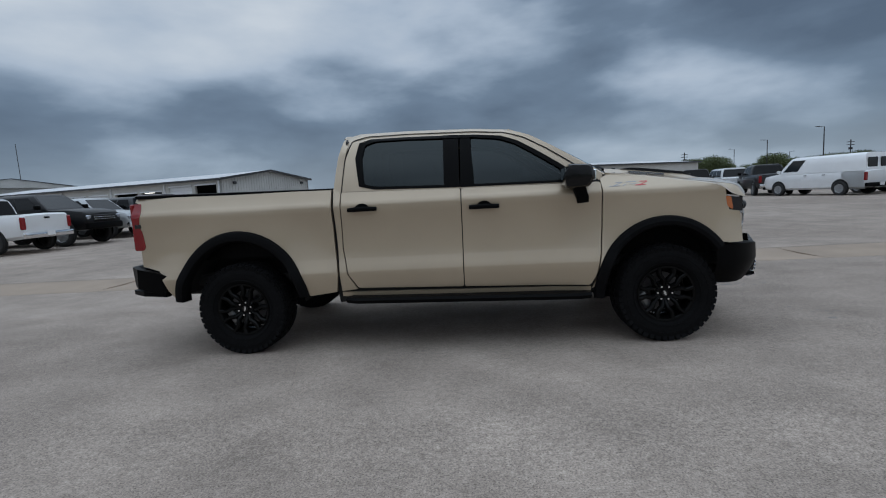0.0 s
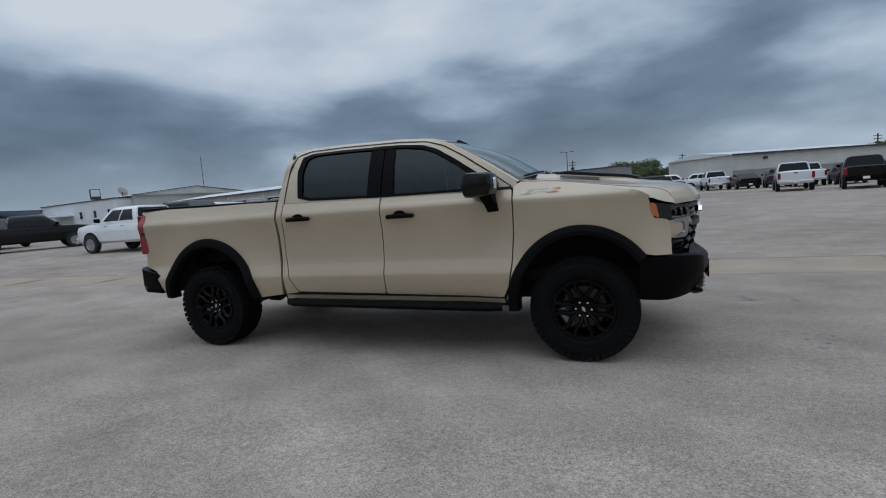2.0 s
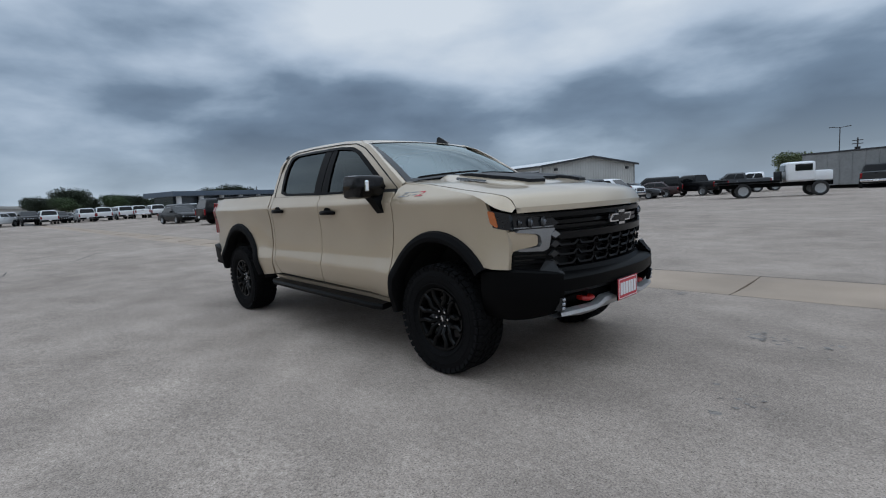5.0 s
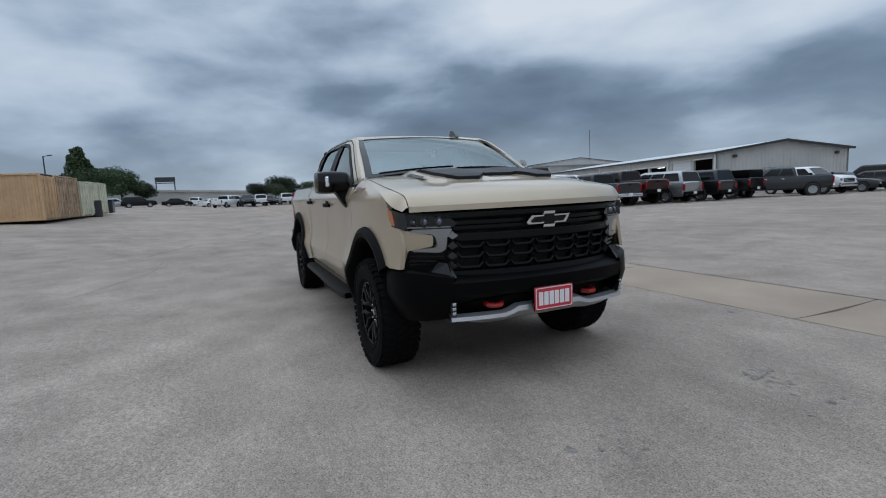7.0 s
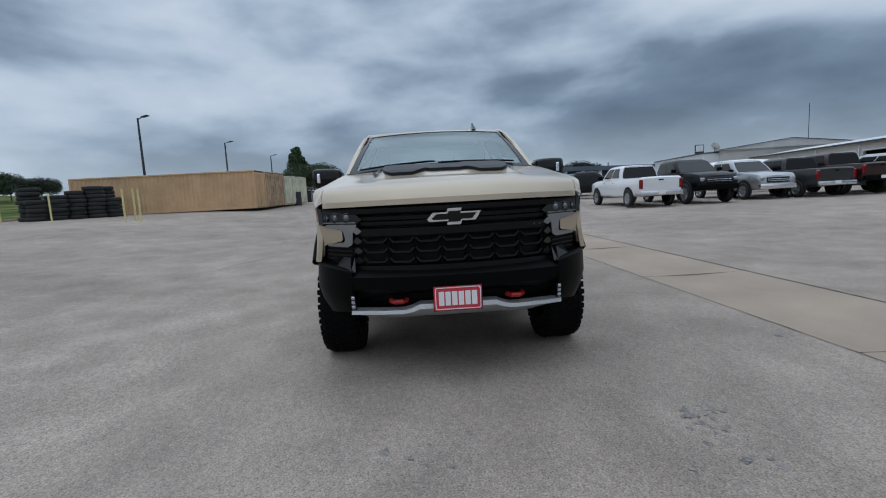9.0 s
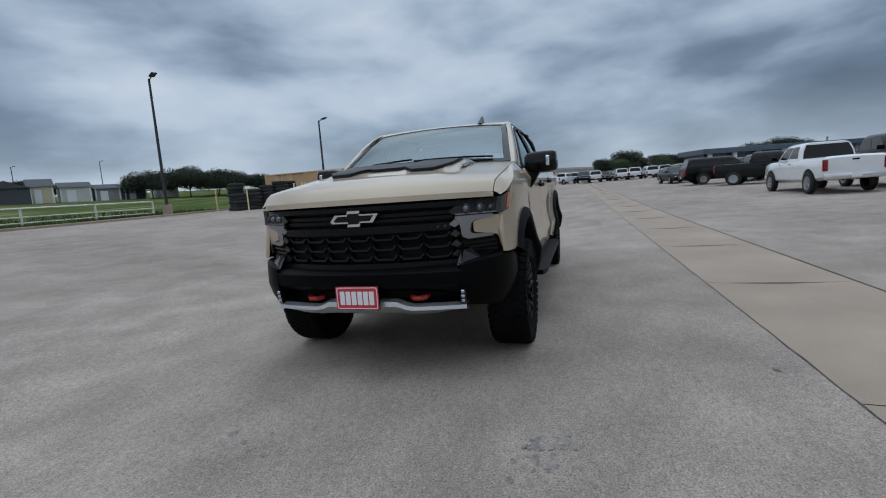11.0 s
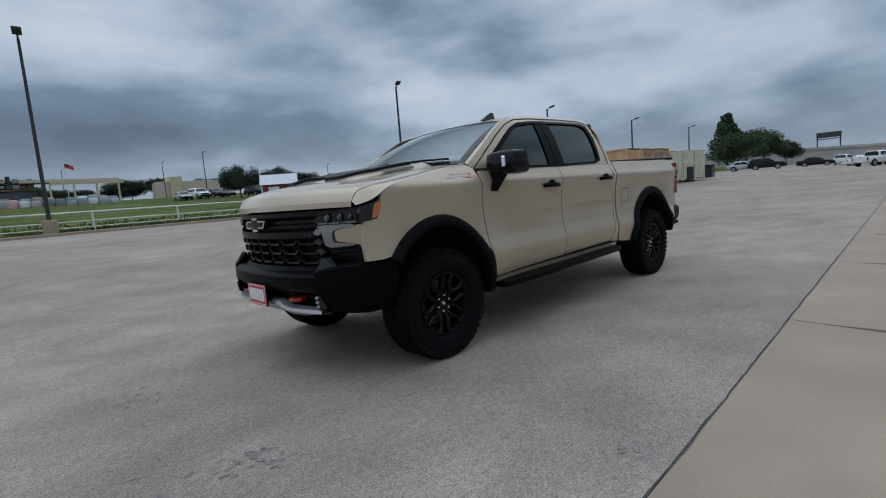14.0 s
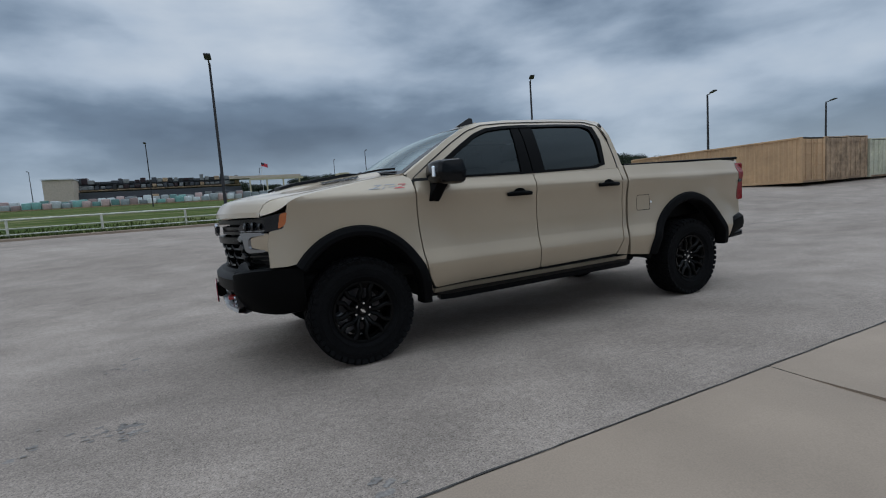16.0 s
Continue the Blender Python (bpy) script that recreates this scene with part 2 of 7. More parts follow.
class Geo:
    """A mesh in the making: vertices and faces."""

    def __init__(self):
        self.v, self.f = [], []

    def add(self, verts, faces):
        k = len(self.v)
        self.v += [tuple(p) for p in verts]
        self.f += [tuple(i + k for i in q) for q in faces]
        return self

    def box(self, centre, size, bevel=0.0, m=None, seg=1):
        bm = bmesh.new()
        bmesh.ops.create_cube(bm, size=1)
        bmesh.ops.scale(bm, vec=size, verts=bm.verts)
        if bevel:
            bmesh.ops.bevel(bm, geom=bm.edges[:], offset=bevel, segments=seg, affect="EDGES", profile=0.6)
        mat = Matrix.Translation(centre) @ (m or Matrix())
        bm.verts.index_update()
        self.add([mat @ p.co for p in bm.verts], [[p.index for p in q.verts] for q in bm.faces])
        bm.free()
        return self

    def lathe(self, profile, n, m=None, closed=False):
        """profile: (radius, along); turned about the local y axis."""
        m = m or Matrix()
        k, vs, fs = len(profile), [], []
        for i in range(n):
            a = 2 * math.pi * i / n
            vs += [m @ Vector((r * math.cos(a), h, r * math.sin(a))) for r, h in profile]
        for i in range(n):
            for j in range(k if closed else k - 1):
                a, b = i * k + j, i * k + (j + 1) % k
                c, d = ((i + 1) % n) * k + (j + 1) % k, ((i + 1) % n) * k + j
                fs.append((a, b, c, d))
        return self.add(vs, fs)

    def grid(self, fn, nu, nv):
        vs = [fn(i / nu, j / nv) for i in range(nu + 1) for j in range(nv + 1)]
        w = nv + 1
        return self.add(vs, [(i * w + j, i * w + j + 1, (i + 1) * w + j + 1, (i + 1) * w + j) for i in range(nu) for j in range(nv)])

    def sweep(self, path, section, up=(0, 0, 1), closed=False, caps=True):
        """section: (sideways, upward) points, carried along path."""
        n, k, vs, fs = len(path), len(section), [], []
        for i, p in enumerate(path):
            a = Vector(path[(i - 1) % n] if closed or i else path[0])
            b = Vector(path[(i + 1) % n] if closed or i < n - 1 else path[-1])
            d = (b - a).normalized()
            s = d.cross(Vector(up))
            s = s.normalized() if s.length > 1e-6 else Vector((1, 0, 0))
            u = s.cross(d)
            vs += [Vector(p) + s * q[0] + u * q[1] for q in section]
        for i in range(n if closed else n - 1):
            for j in range(k):
                fs.append((i * k + j, i * k + (j + 1) % k, ((i + 1) % n) * k + (j + 1) % k, ((i + 1) % n) * k + j))
        if caps and not closed:
            fs += [tuple(range(k))[::-1], tuple(range((n - 1) * k, n * k))]
        return self.add(vs, fs)

    def tube(self, path, r, k=8, closed=False):
        return self.sweep(path, [(r * math.cos(2 * math.pi * j / k), r * math.sin(2 * math.pi * j / k)) for j in range(k)], closed=closed)

    def patch(self, outline, fn, thick=0.012, step=0.06, creases=()):
        """A panel cut out along a flat outline and laid on a curved surface fn(a, b, depth)."""
        pts = []
        n = len(outline)
        for i in range(n):
            a, b = Vector(outline[i]), Vector(outline[(i + 1) % n])
            k = max(1, int((b - a).length / step + 0.5))
            pts += [a.lerp(b, j / k) for j in range(k)]
        m = len(pts)
        edges = [(i, (i + 1) % m) for i in range(m)]
        xs, ys = [p.x for p in pts], [p.y for p in pts]
        nx, ny = int((max(xs) - min(xs)) / step), int((max(ys) - min(ys)) / step)
        inner, cand = [], []
        for i in range(nx + 1):
            for j in range(ny + 1):
                q = Vector((min(xs) + (i + 0.5) * step, min(ys) + (j + 0.5) * step))
                if all(abs(q.y - c) > 0.016 for c in creases):
                    cand.append((q, 0.45 * step))
            cand += [(Vector((min(xs) + (i + 0.5) * step, c)), 0.012) for c in creases]  # rows of points along folds
        for q, clear in cand:
            ins, near = False, 9.0
            for e in range(m):
                a, b = pts[e], pts[(e + 1) % m]
                if (a.y > q.y) != (b.y > q.y) and q.x < a.x + (q.y - a.y) / (b.y - a.y) * (b.x - a.x):
                    ins = not ins
                near = min(near, (a - q).length)
            if ins and near > clear:
                inner.append(q)
        vo, eo, fo, *_ = geometry.delaunay_2d_cdt(pts + inner, edges, [], 1, 1e-6)
        k = len(vo)
        vs = [fn(p.x, p.y, 0.0) for p in vo]
        fs = [tuple(q) for q in fo]
        if thick:
            count = {}
            for q in fs:
                for i in range(len(q)):
                    e = (q[i], q[(i + 1) % len(q)])
                    count[tuple(sorted(e))] = count.get(tuple(sorted(e)), []) + [e]
            back = {}
            for e in (c[0] for c in count.values() if len(c) == 1):
                for i in e:
                    if i not in back:
                        back[i] = len(vs)
                        vs.append(fn(vo[i].x, vo[i].y, thick))
                fs.append((e[1], e[0], back[e[0]], back[e[1]]))
        return self.add(vs, fs)

    def ring(self, outer, inner, fn, thick=0.01, n=72):
        """A flat frame between two closed outlines that start at matching corners."""
        a, b = resample(outer, n), resample(inner, n)
        vs = [fn(*p, 0.0) for p in a] + [fn(*p, 0.0) for p in b] + [fn(*p, thick) for p in a] + [fn(*p, thick) for p in b]
        fs = []
        for i in range(n):
            j = (i + 1) % n
            fs += [(i, j, n + j, n + i), (2 * n + i, 2 * n + j, j, i), (n + i, n + j, 3 * n + j, 3 * n + i)]
        return self.add(vs, fs)

    def mirrored(self):
        g = Geo()
        g.v = [(p[0], -p[1], p[2]) for p in self.v]
        g.f = [q[::-1] for q in self.f]
        return g


def resample(pts, n):
    pts = [Vector(p) for p in pts]
    d = [0.0]
    for i in range(len(pts)):
        d.append(d[-1] + (pts[(i + 1) % len(pts)] - pts[i]).length)
    out, k = [], 0
    for i in range(n):
        s = d[-1] * i / n
        while d[k + 1] < s:
            k += 1
        f = (s - d[k]) / max(d[k + 1] - d[k], 1e-9)
        out.append(tuple(pts[k].lerp(pts[(k + 1) % len(pts)], f)))
    return out


def rounded(pts, r, k=4):
    """Round the corners of a flat outline."""
    out, n = [], len(pts)
    for i in range(n):
        p, a, b = Vector(pts[i]), Vector(pts[i - 1]), Vector(pts[(i + 1) % n])
        ra = min(r, 0.45 * (a - p).length)
        rb = min(r, 0.45 * (b - p).length)
        s, e = p + (a - p).normalized() * ra, p + (b - p).normalized() * rb
        for j in range(k + 1):
            t = j / k
            out.append(tuple((1 - t) ** 2 * s + 2 * t * (1 - t) * p + t * t * e))
    return out


def lerp_table(x, table):
    return float(np.interp(x, [t[0] for t in table], [t[1] for t in table]))


def smooth(u):
    u = min(max(u, 0.0), 1.0)
    return u * u * (3 - 2 * u)


def mesh_of(name, geo, mat, angle=32, fix=True):
    me = bpy.data.meshes.new(name)
    me.from_pydata([tuple(p) for p in geo.v], [], geo.f)
    if fix:
        bm = bmesh.new()
        bm.from_mesh(me)
        bmesh.ops.remove_doubles(bm, verts=bm.verts, dist=1e-5)
        bmesh.ops.recalc_face_normals(bm, faces=bm.faces)
        bm.to_mesh(me)
        bm.free()
    me.materials.append(mat)
    me.shade_smooth()
    me.set_sharp_from_angle(angle=radians(angle))
    return me


def part(name, geo, mat, parent, label="", angle=32, fix=True, at=None):
    """One mesh object under a thing or under a part."""
    me = geo if isinstance(geo, bpy.types.Mesh) else mesh_of(name, geo, mat, angle, fix)
    ob = new(name, me)
    ob.parent = parent
    if at is not None:
        ob.matrix_basis = at
    return tagged(ob, label)


def thing(name, label, category, at=None, group="", kind=""):
    ob = new(name)
    ob.empty_display_size = 0.2
    if at is not None:
        ob.matrix_basis = at
    return tagged(ob, label, category, group, kind)


def solid(name, geo, mat, label, category, at=None, group="", kind="", angle=32, fix=True):
    ob = new(name, mesh_of(name, geo, mat, angle, fix))
    if at is not None:
        ob.matrix_basis = at
    return tagged(ob, label, category, group, kind)


from mathutils import geometry  # noqa: E402


def rise(x, y):
    """Height of the ground: level round the truck, climbing to the south and slowly to the west."""
    def cut(v, a, b):
        return min(max(v, a), b)
    return 0.1 * smooth((y - 4.5) / 7) + 0.65 * smooth((-2 - y) / 14) + 0.012 * cut(-16 - y, 0, 9) + 0.05 * cut(-25 - y, 0, 100) + 0.009 * cut(-x - 15, 0, 130)

# ---- ground ----


def ground_material():
    """Worn concrete yard: fine exposed grit, broad stains, scuffs and hairline cracks; grass beyond the kerb."""
    m = bpy.data.materials.new("worn_yard_concrete")
    m.use_nodes = True
    nt = m.node_tree
    b = nt.nodes["Principled BSDF"]
    N, L = nt.nodes.new, nt.links.new
    tc = N("ShaderNodeTexCoord")

    def noise_at(scale, detail, rough=0.5, stretch=(1, 1, 1)):
        mp = N("ShaderNodeMapping")
        mp.inputs["Scale"].default_value = stretch
        L(tc.outputs["Object"], mp.inputs[0])
        n = N("ShaderNodeTexNoise")
        n.inputs["Scale"].default_value, n.inputs["Detail"].default_value, n.inputs["Roughness"].default_value = scale, detail, rough
        L(mp.outputs[0], n.inputs["Vector"])
        return n.outputs["Fac"]

    def span(fac, a, c, lo, hi):
        r = N("ShaderNodeMapRange")
        r.inputs["From Min"].default_value, r.inputs["From Max"].default_value = a, c
        r.inputs["To Min"].default_value, r.inputs["To Max"].default_value = lo, hi
        L(fac, r.inputs["Value"])
        return r.outputs[0]

    def times(col, fac):
        x = N("ShaderNodeMixRGB")
        x.blend_type = "MULTIPLY"
        x.inputs[0].default_value = 1
        if isinstance(col, tuple):
            x.inputs["Color1"].default_value = col
        else:
            L(col, x.inputs["Color1"])
        L(fac, x.inputs["Color2"])
        return x.outputs[0]

    broad = noise_at(0.20, 6, 0.6, (0.8, 1, 1))
    ramp = N("ShaderNodeValToRGB")
    ramp.color_ramp.elements[0].position, ramp.color_ramp.elements[0].color = 0.35, (0.250, 0.206, 0.173, 1)
    ramp.color_ramp.elements[1].position, ramp.color_ramp.elements[1].color = 0.68, (0.352, 0.294, 0.249, 1)
    L(broad, ramp.inputs[0])
    col = times(ramp.outputs[0], span(noise_at(1.5, 7, 0.62, (0.8, 1, 1)), 0.3, 0.7, 0.80, 1.20))
    col = times(col, span(noise_at(24, 5, 0.65), 0.3, 0.7, 0.80, 1.20))
    col = times(col, span(noise_at(90, 4, 0.7), 0.3, 0.7, 0.48, 1.46))
    # small dark pits and old oil spots
    vor = N("ShaderNodeTexVoronoi")
    vor.inputs["Scale"].default_value = 9.0
    L(tc.outputs["Object"], vor.inputs["Vector"])
    col = times(col, span(vor.outputs["Distance"], 0.02, 0.06, 0.66, 1.0))
    pits = N("ShaderNodeTexVoronoi")
    pits.inputs["Scale"].default_value = 55.0
    L(tc.outputs["Object"], pits.inputs["Vector"])
    col = times(col, span(pits.outputs["Distance"], 0.10, 0.24, 0.45, 1.03))
    blot = noise_at(0.8, 3, 0.5)
    col = times(col, span(blot, 0.66, 0.76, 1.0, 0.80))
    L(col, b.inputs["Base Color"])
    b.inputs["Roughness"].default_value = 0.82
    b.inputs["Specular IOR Level"].default_value = 0.15
    bp = N("ShaderNodeBump")
    bp.inputs["Strength"].default_value, bp.inputs["Distance"].default_value = 0.5, 0.006
    L(noise_at(120, 5, 0.7), bp.inputs["Height"])
    L(bp.outputs[0], b.inputs["Normal"])
    return m


YARD = ground_material()
SLAB = material("smooth_gutter_concrete", (0.300, 0.230, 0.171), 0.75, grain=0.10, scale=120, bump=0.15, stain=0.16, stain_scale=0.9)
JOINT = material("joint_dirt", (0.06, 0.055, 0.05), 0.95, grain=0.35, scale=30, bump=0.3)


def grass_material():
    """Rough verge: streaks of green turf and bleached straw running along the kerb."""
    m = material("rough_grass", (0.07, 0.09, 0.03), 0.95, spec=0.03, bump=0.6, bump_scale=14)
    nt = m.node_tree
    N, L = nt.nodes.new, nt.links.new
    tc, mp, n1, ramp = N("ShaderNodeTexCoord"), N("ShaderNodeMapping"), N("ShaderNodeTexNoise"), N("ShaderNodeValToRGB")
    mp.inputs["Scale"].default_value = (0.22, 1.0, 1.0)
    n1.inputs["Scale"].default_value, n1.inputs["Detail"].default_value, n1.inputs["Roughness"].default_value = 0.55, 8, 0.62
    L(tc.outputs["Object"], mp.inputs[0])
    L(mp.outputs[0], n1.inputs["Vector"])
    L(n1.outputs["Fac"], ramp.inputs[0])
    e = ramp.color_ramp.elements
    e[0].position, e[0].color = 0.36, (0.034, 0.054, 0.014, 1)
    e[1].position, e[1].color = 0.70, (0.25, 0.215, 0.135, 1)
    for pos, c in ((0.50, (0.070, 0.098, 0.026, 1)), (0.57, (0.115, 0.125, 0.045, 1))):
        e.new(pos).color = c
    L(ramp.outputs[0], nt.nodes["Principled BSDF"].inputs["Base Color"])
    return m


GRASS = grass_material()


def skew(x, y):
    """The gutter runs a little askew to the truck; the yard follows it."""
    return y + 0.023 * (min(max(x, -160), 60) - 2.0) * smooth(1 - abs(y - 3.5) / 26)


def sheet(xs, ys, lift=0.0):
    g = Geo()
    w = len(ys)
    g.add([(x, skew(x, y), rise(x, skew(x, y)) + lift) for x in xs for y in ys],
          [(i * w + j, (i + 1) * w + j, (i + 1) * w + j + 1, i * w + j + 1) for i in range(len(xs) - 1) for j in range(w - 1)])
    return g


KERB_Y = -24.6
GUT0, GUT1 = 2.77, 4.20
xs = [-2500, -900, -400, -250, -180] + [-145 + 5 * i for i in range(38)] + [60, 90, 150, 300, 800, 2500]
ys_lot = [KERB_Y, -22, -20, -18, -16, -15, -14, -13, -12, -11, -10, -9, -8, -7, -6, -5, -4, -3, -2, -1, 0, 1.5, GUT0]
solid("ground", sheet(xs, ys_lot), YARD, "worn grey concrete yard with fine exposed grit and stains", "ground", kind="structure", angle=80, fix=False)
solid("ground", sheet(xs, [GUT1, 5, 6, 7, 8, 9, 10, 12, 20, 40, 70, 110, 200, 500, 2500]), YARD, "worn grey concrete yard beyond the drainage gutter", "ground", kind="structure", angle=80, fix=False)
solid("ground", sheet(xs, [-2500, -900, -300, -160, -125, -105, -90, -75, -60, -50, -40, -32, -28, -26, KERB_Y - 0.15]), GRASS, "rough mown grass rising behind the kerb", "grass", kind="structure", angle=80, fix=False)
# kerb
g = Geo()
for a, b in zip(range(-62, 60, 4), range(-58, 64, 4)):
    g.sweep([(a, KERB_Y - 0.08, rise(a, KERB_Y) + 0.05), (b, KERB_Y - 0.08, rise(b, KERB_Y) + 0.05)], [(-0.08, -0.25), (-0.08, 0.06), (-0.05, 0.09), (0.05, 0.09), (0.08, 0.06), (0.08, -0.25)])
solid("kerb", g, SLAB, "low concrete kerb along the grass verge", "kerb", kind="structure")
# gutter: shallow dished concrete strip, cast in bays
gutter = thing("drainage_gutter", "pale smooth concrete drainage gutter set in the yard", "gutter", kind="structure")
g = Geo()
g.add([(x, skew(x, y), -0.07 + 0.009 * min(max(-x - 15, 0), 130)) for x in xs for y in (GUT0 - 1.2, GUT1 + 1.2)],
      [(2 * i, 2 * i + 2, 2 * i + 3, 2 * i + 1) for i in range(len(xs) - 1)])
part("joint_bed", g, JOINT, gutter)


def bay(x0, x1):
    g = Geo()
    rows_y = [GUT0 + 0.003, GUT0 + 0.03, GUT0 + 0.35, (GUT0 + GUT1) / 2, GUT1 - 0.35, GUT1 - 0.03, GUT1 - 0.003]
    drop = [-0.002, 0.002, -0.012, -0.022, -0.012, 0.002, -0.006]
    cols = [x0 + 0.006 + (x1 - x0 - 0.012) * i / 4 for i in range(5)]
    vs = [(x, skew(x, y), d + 0.009 * min(max(-x - 15, 0), 130)) for x in cols for y, d in zip(rows_y, drop)]
    k = len(rows_y)
    g.add(vs, [(i * k + j, (i + 1) * k + j, (i + 1) * k + j + 1, i * k + j + 1) for i in range(4) for j in range(k - 1)])
    for x in (x0 + 0.006, x1 - 0.006):
        z = 0.009 * min(max(-x - 15, 0), 130)
        ya, yb = skew(x, rows_y[0]), skew(x, rows_y[-1])
        g.add([(x, ya, z - 0.006), (x, yb, z - 0.006), (x, yb, z - 0.07), (x, ya, z - 0.07)], [(0, 1, 2, 3)])
    return g


for i in range(-24, 14):
    part("slab", bay(-0.3 + 3.08 * i, -0.3 + 3.08 * (i + 1)), SLAB, gutter, angle=60, fix=False)
# ragged dirt line along the near edge of the gutter
for y0, wid in ((GUT0, 0.006), (GUT1, 0.004)):
    g = Geo()
    n = 900
    vs = []
    for i in range(n + 1):
        x = -60 + 75 * i / n
        z = 0.009 * max(-x - 15, 0) + 0.004
        a = 0.008 * noise.noise((x * 2.1, y0, 0)) + 0.006 * noise.noise((x * 9, y0, 3))
        b = wid * (0.6 + 0.9 * abs(noise.noise((x * 4, 7, y0))))
        vs += [(x, skew(x, y0) + a - b, z), (x, skew(x, y0) + a + b, z)]
    g.add(vs, [(2 * i, 2 * i + 2, 2 * i + 3, 2 * i + 1) for i in range(n)])
    part("dirt_line", g, JOINT, gutter, "dark ragged dirt-filled joint", fix=False)

# old stains and hairline cracks in the yard
STAIN = material("dark_worn_patch", (0.190, 0.170, 0.153), 0.85, grain=0.4, scale=45, bump=0.4, stain=0.25, stain_scale=5)


def blotch(x, y, r, seed):
    """A few ragged dark flecks scattered round a spot."""
    rnd = random.Random(seed)
    g = Geo()
    for k in range(14):
        cx, cy = x + rnd.gauss(0, r), y + rnd.gauss(0, r * 0.8)
        q = rnd.uniform(0.006, 0.028) * (1 if k > 2 else 1.8)
        n = 11
        vs = []
        for i in range(n):
            a = 2 * math.pi * i / n
            d = q * rnd.uniform(0.45, 1.25)
            px, py = cx + d * math.cos(a), cy + d * math.sin(a) * 0.7
            vs.append((px, py, rise(px, py) + 0.0012 + 0.0003 * k))
        g.add(vs, [tuple(range(n))])
    return g


for i, (x, y, r) in enumerate(((3.5, 1.22, 0.11), (3.8, 1.15, 0.13), (3.65, -0.2, 0.10), (3.42, 1.32, 0.08), (2.3, 2.6, 0.04))):
    solid("yard_stain", blotch(x, y, r, i), STAIN, "cluster of small dark worn flecks in concrete", "stain", kind="structure", fix=False)


def crack(points, seed, width=0.006):
    rnd = random.Random(seed)
    g = Geo()
    vs = []
    for (x0, y0), (x1, y1) in zip(points, points[1:]):
        n = max(4, int(math.hypot(x1 - x0, y1 - y0) / 0.06))
        for i in range(n):
            t = i / n
            px, py = x0 + (x1 - x0) * t + rnd.gauss(0, 0.012), y0 + (y1 - y0) * t + rnd.gauss(0, 0.012)
            w = width * rnd.uniform(0.3, 1.2)
            nx, ny = -(y1 - y0), x1 - x0
            q = math.hypot(nx, ny)
            vs += [(px + nx / q * w, py + ny / q * w, rise(px, py) + 0.0032), (px - nx / q * w, py - ny / q * w, rise(px, py) + 0.0032)]
    g.add(vs, [(2 * i, 2 * i + 1, 2 * i + 3, 2 * i + 2) for i in range(len(vs) // 2 - 1)])
    return g


for i, (pts, wd) in enumerate((([(-7.6, -4.3), (-8.7, -3.9), (-11.2, -3.2), (-12.4, -3.1)], 0.016), ([(-9.4, -4.0), (-10.2, -4.6)], 0.010), ([(-3.0, -4.1), (-5.4, -3.4), (-7.2, -3.4)], 0.008), ([(-14.0, -1.5), (-16.5, -0.6)], 0.02), ([(5.2, 3.9), (4.2, 3.4)], 0.004))):
    solid("yard_crack", crack(pts, i, wd), JOINT, "thin dark crack wandering across the concrete", "crack", kind="structure", fix=False)

# ---- the sand-coloured pickup ----
AXLE, WHEEL_R, HUB_Y = 1.8735, 0.418, 0.876
SIDE = [(0.44, 0.925), (0.50, 0.950), (0.56, 0.968), (0.64, 0.985), (0.715, 0.996), (0.728, 0.994), (0.830, 0.9670), (0.844, 0.9645), (0.92, 0.957), (1.0, 0.954), (1.12, 0.958), (1.22, 0.971), (1.298, 0.986), (1.318, 0.983), (1.36, 0.957), (1.42, 0.932), (1.47, 0.910), (1.50, 0.89)]


def side_y(x, z):
    """Half width of the body at x, z."""
    y = sum(lerp_table(z + d, SIDE) for d in (-0.004, 0, 0.004)) / 3
    if x > 2.05:
        y -= 0.05 * ((x - 2.05) / 0.5) ** 3
    if x < -2.45:
        y -= 0.03 * ((-2.45 - x) / 0.4) ** 2
    # wings swell over the wheels
    for c in (AXLE, -AXLE):
        d = math.hypot(x - c, (z - 0.42) * 0.95)
        y += 0.03 * smooth((0.98 - d) / 0.36)
    if x > 1.36 and z > 1.30:
        y -= 0.05 * smooth((z - 1.30) / 0.17)
    return y


def side(sign):
    return lambda x, z, d: Vector((x, sign * (side_y(x, z) - d), z))


def arc(cx, cz, a, b, t0, t1, n=18):
    return [(cx + a * math.cos(radians(t0 + (t1 - t0) * i / n)), cz + b * math.sin(radians(t0 + (t1 - t0) * i / n))) for i in range(n + 1)]


truck = thing("pickup_truck", "sand-coloured four-door off-road pickup truck with black trim and chunky tyres", "truck")


def both(name, make, mat, label="", angle=32):
    """A part on the right (-1) and its twin on the left (+1)."""
    return [part(name, make(s), mat, truck, label, angle) for s in (-1, 1)]


def panel(outline, thick=0.02, step=0.055, sink=0.0):
    return lambda s: Geo().patch(outline, lambda x, z, d: side(s)(x, z, d + sink), thick, step, (0.712, 0.728, 0.830, 0.844, 1.298, 1.318, 1.345))


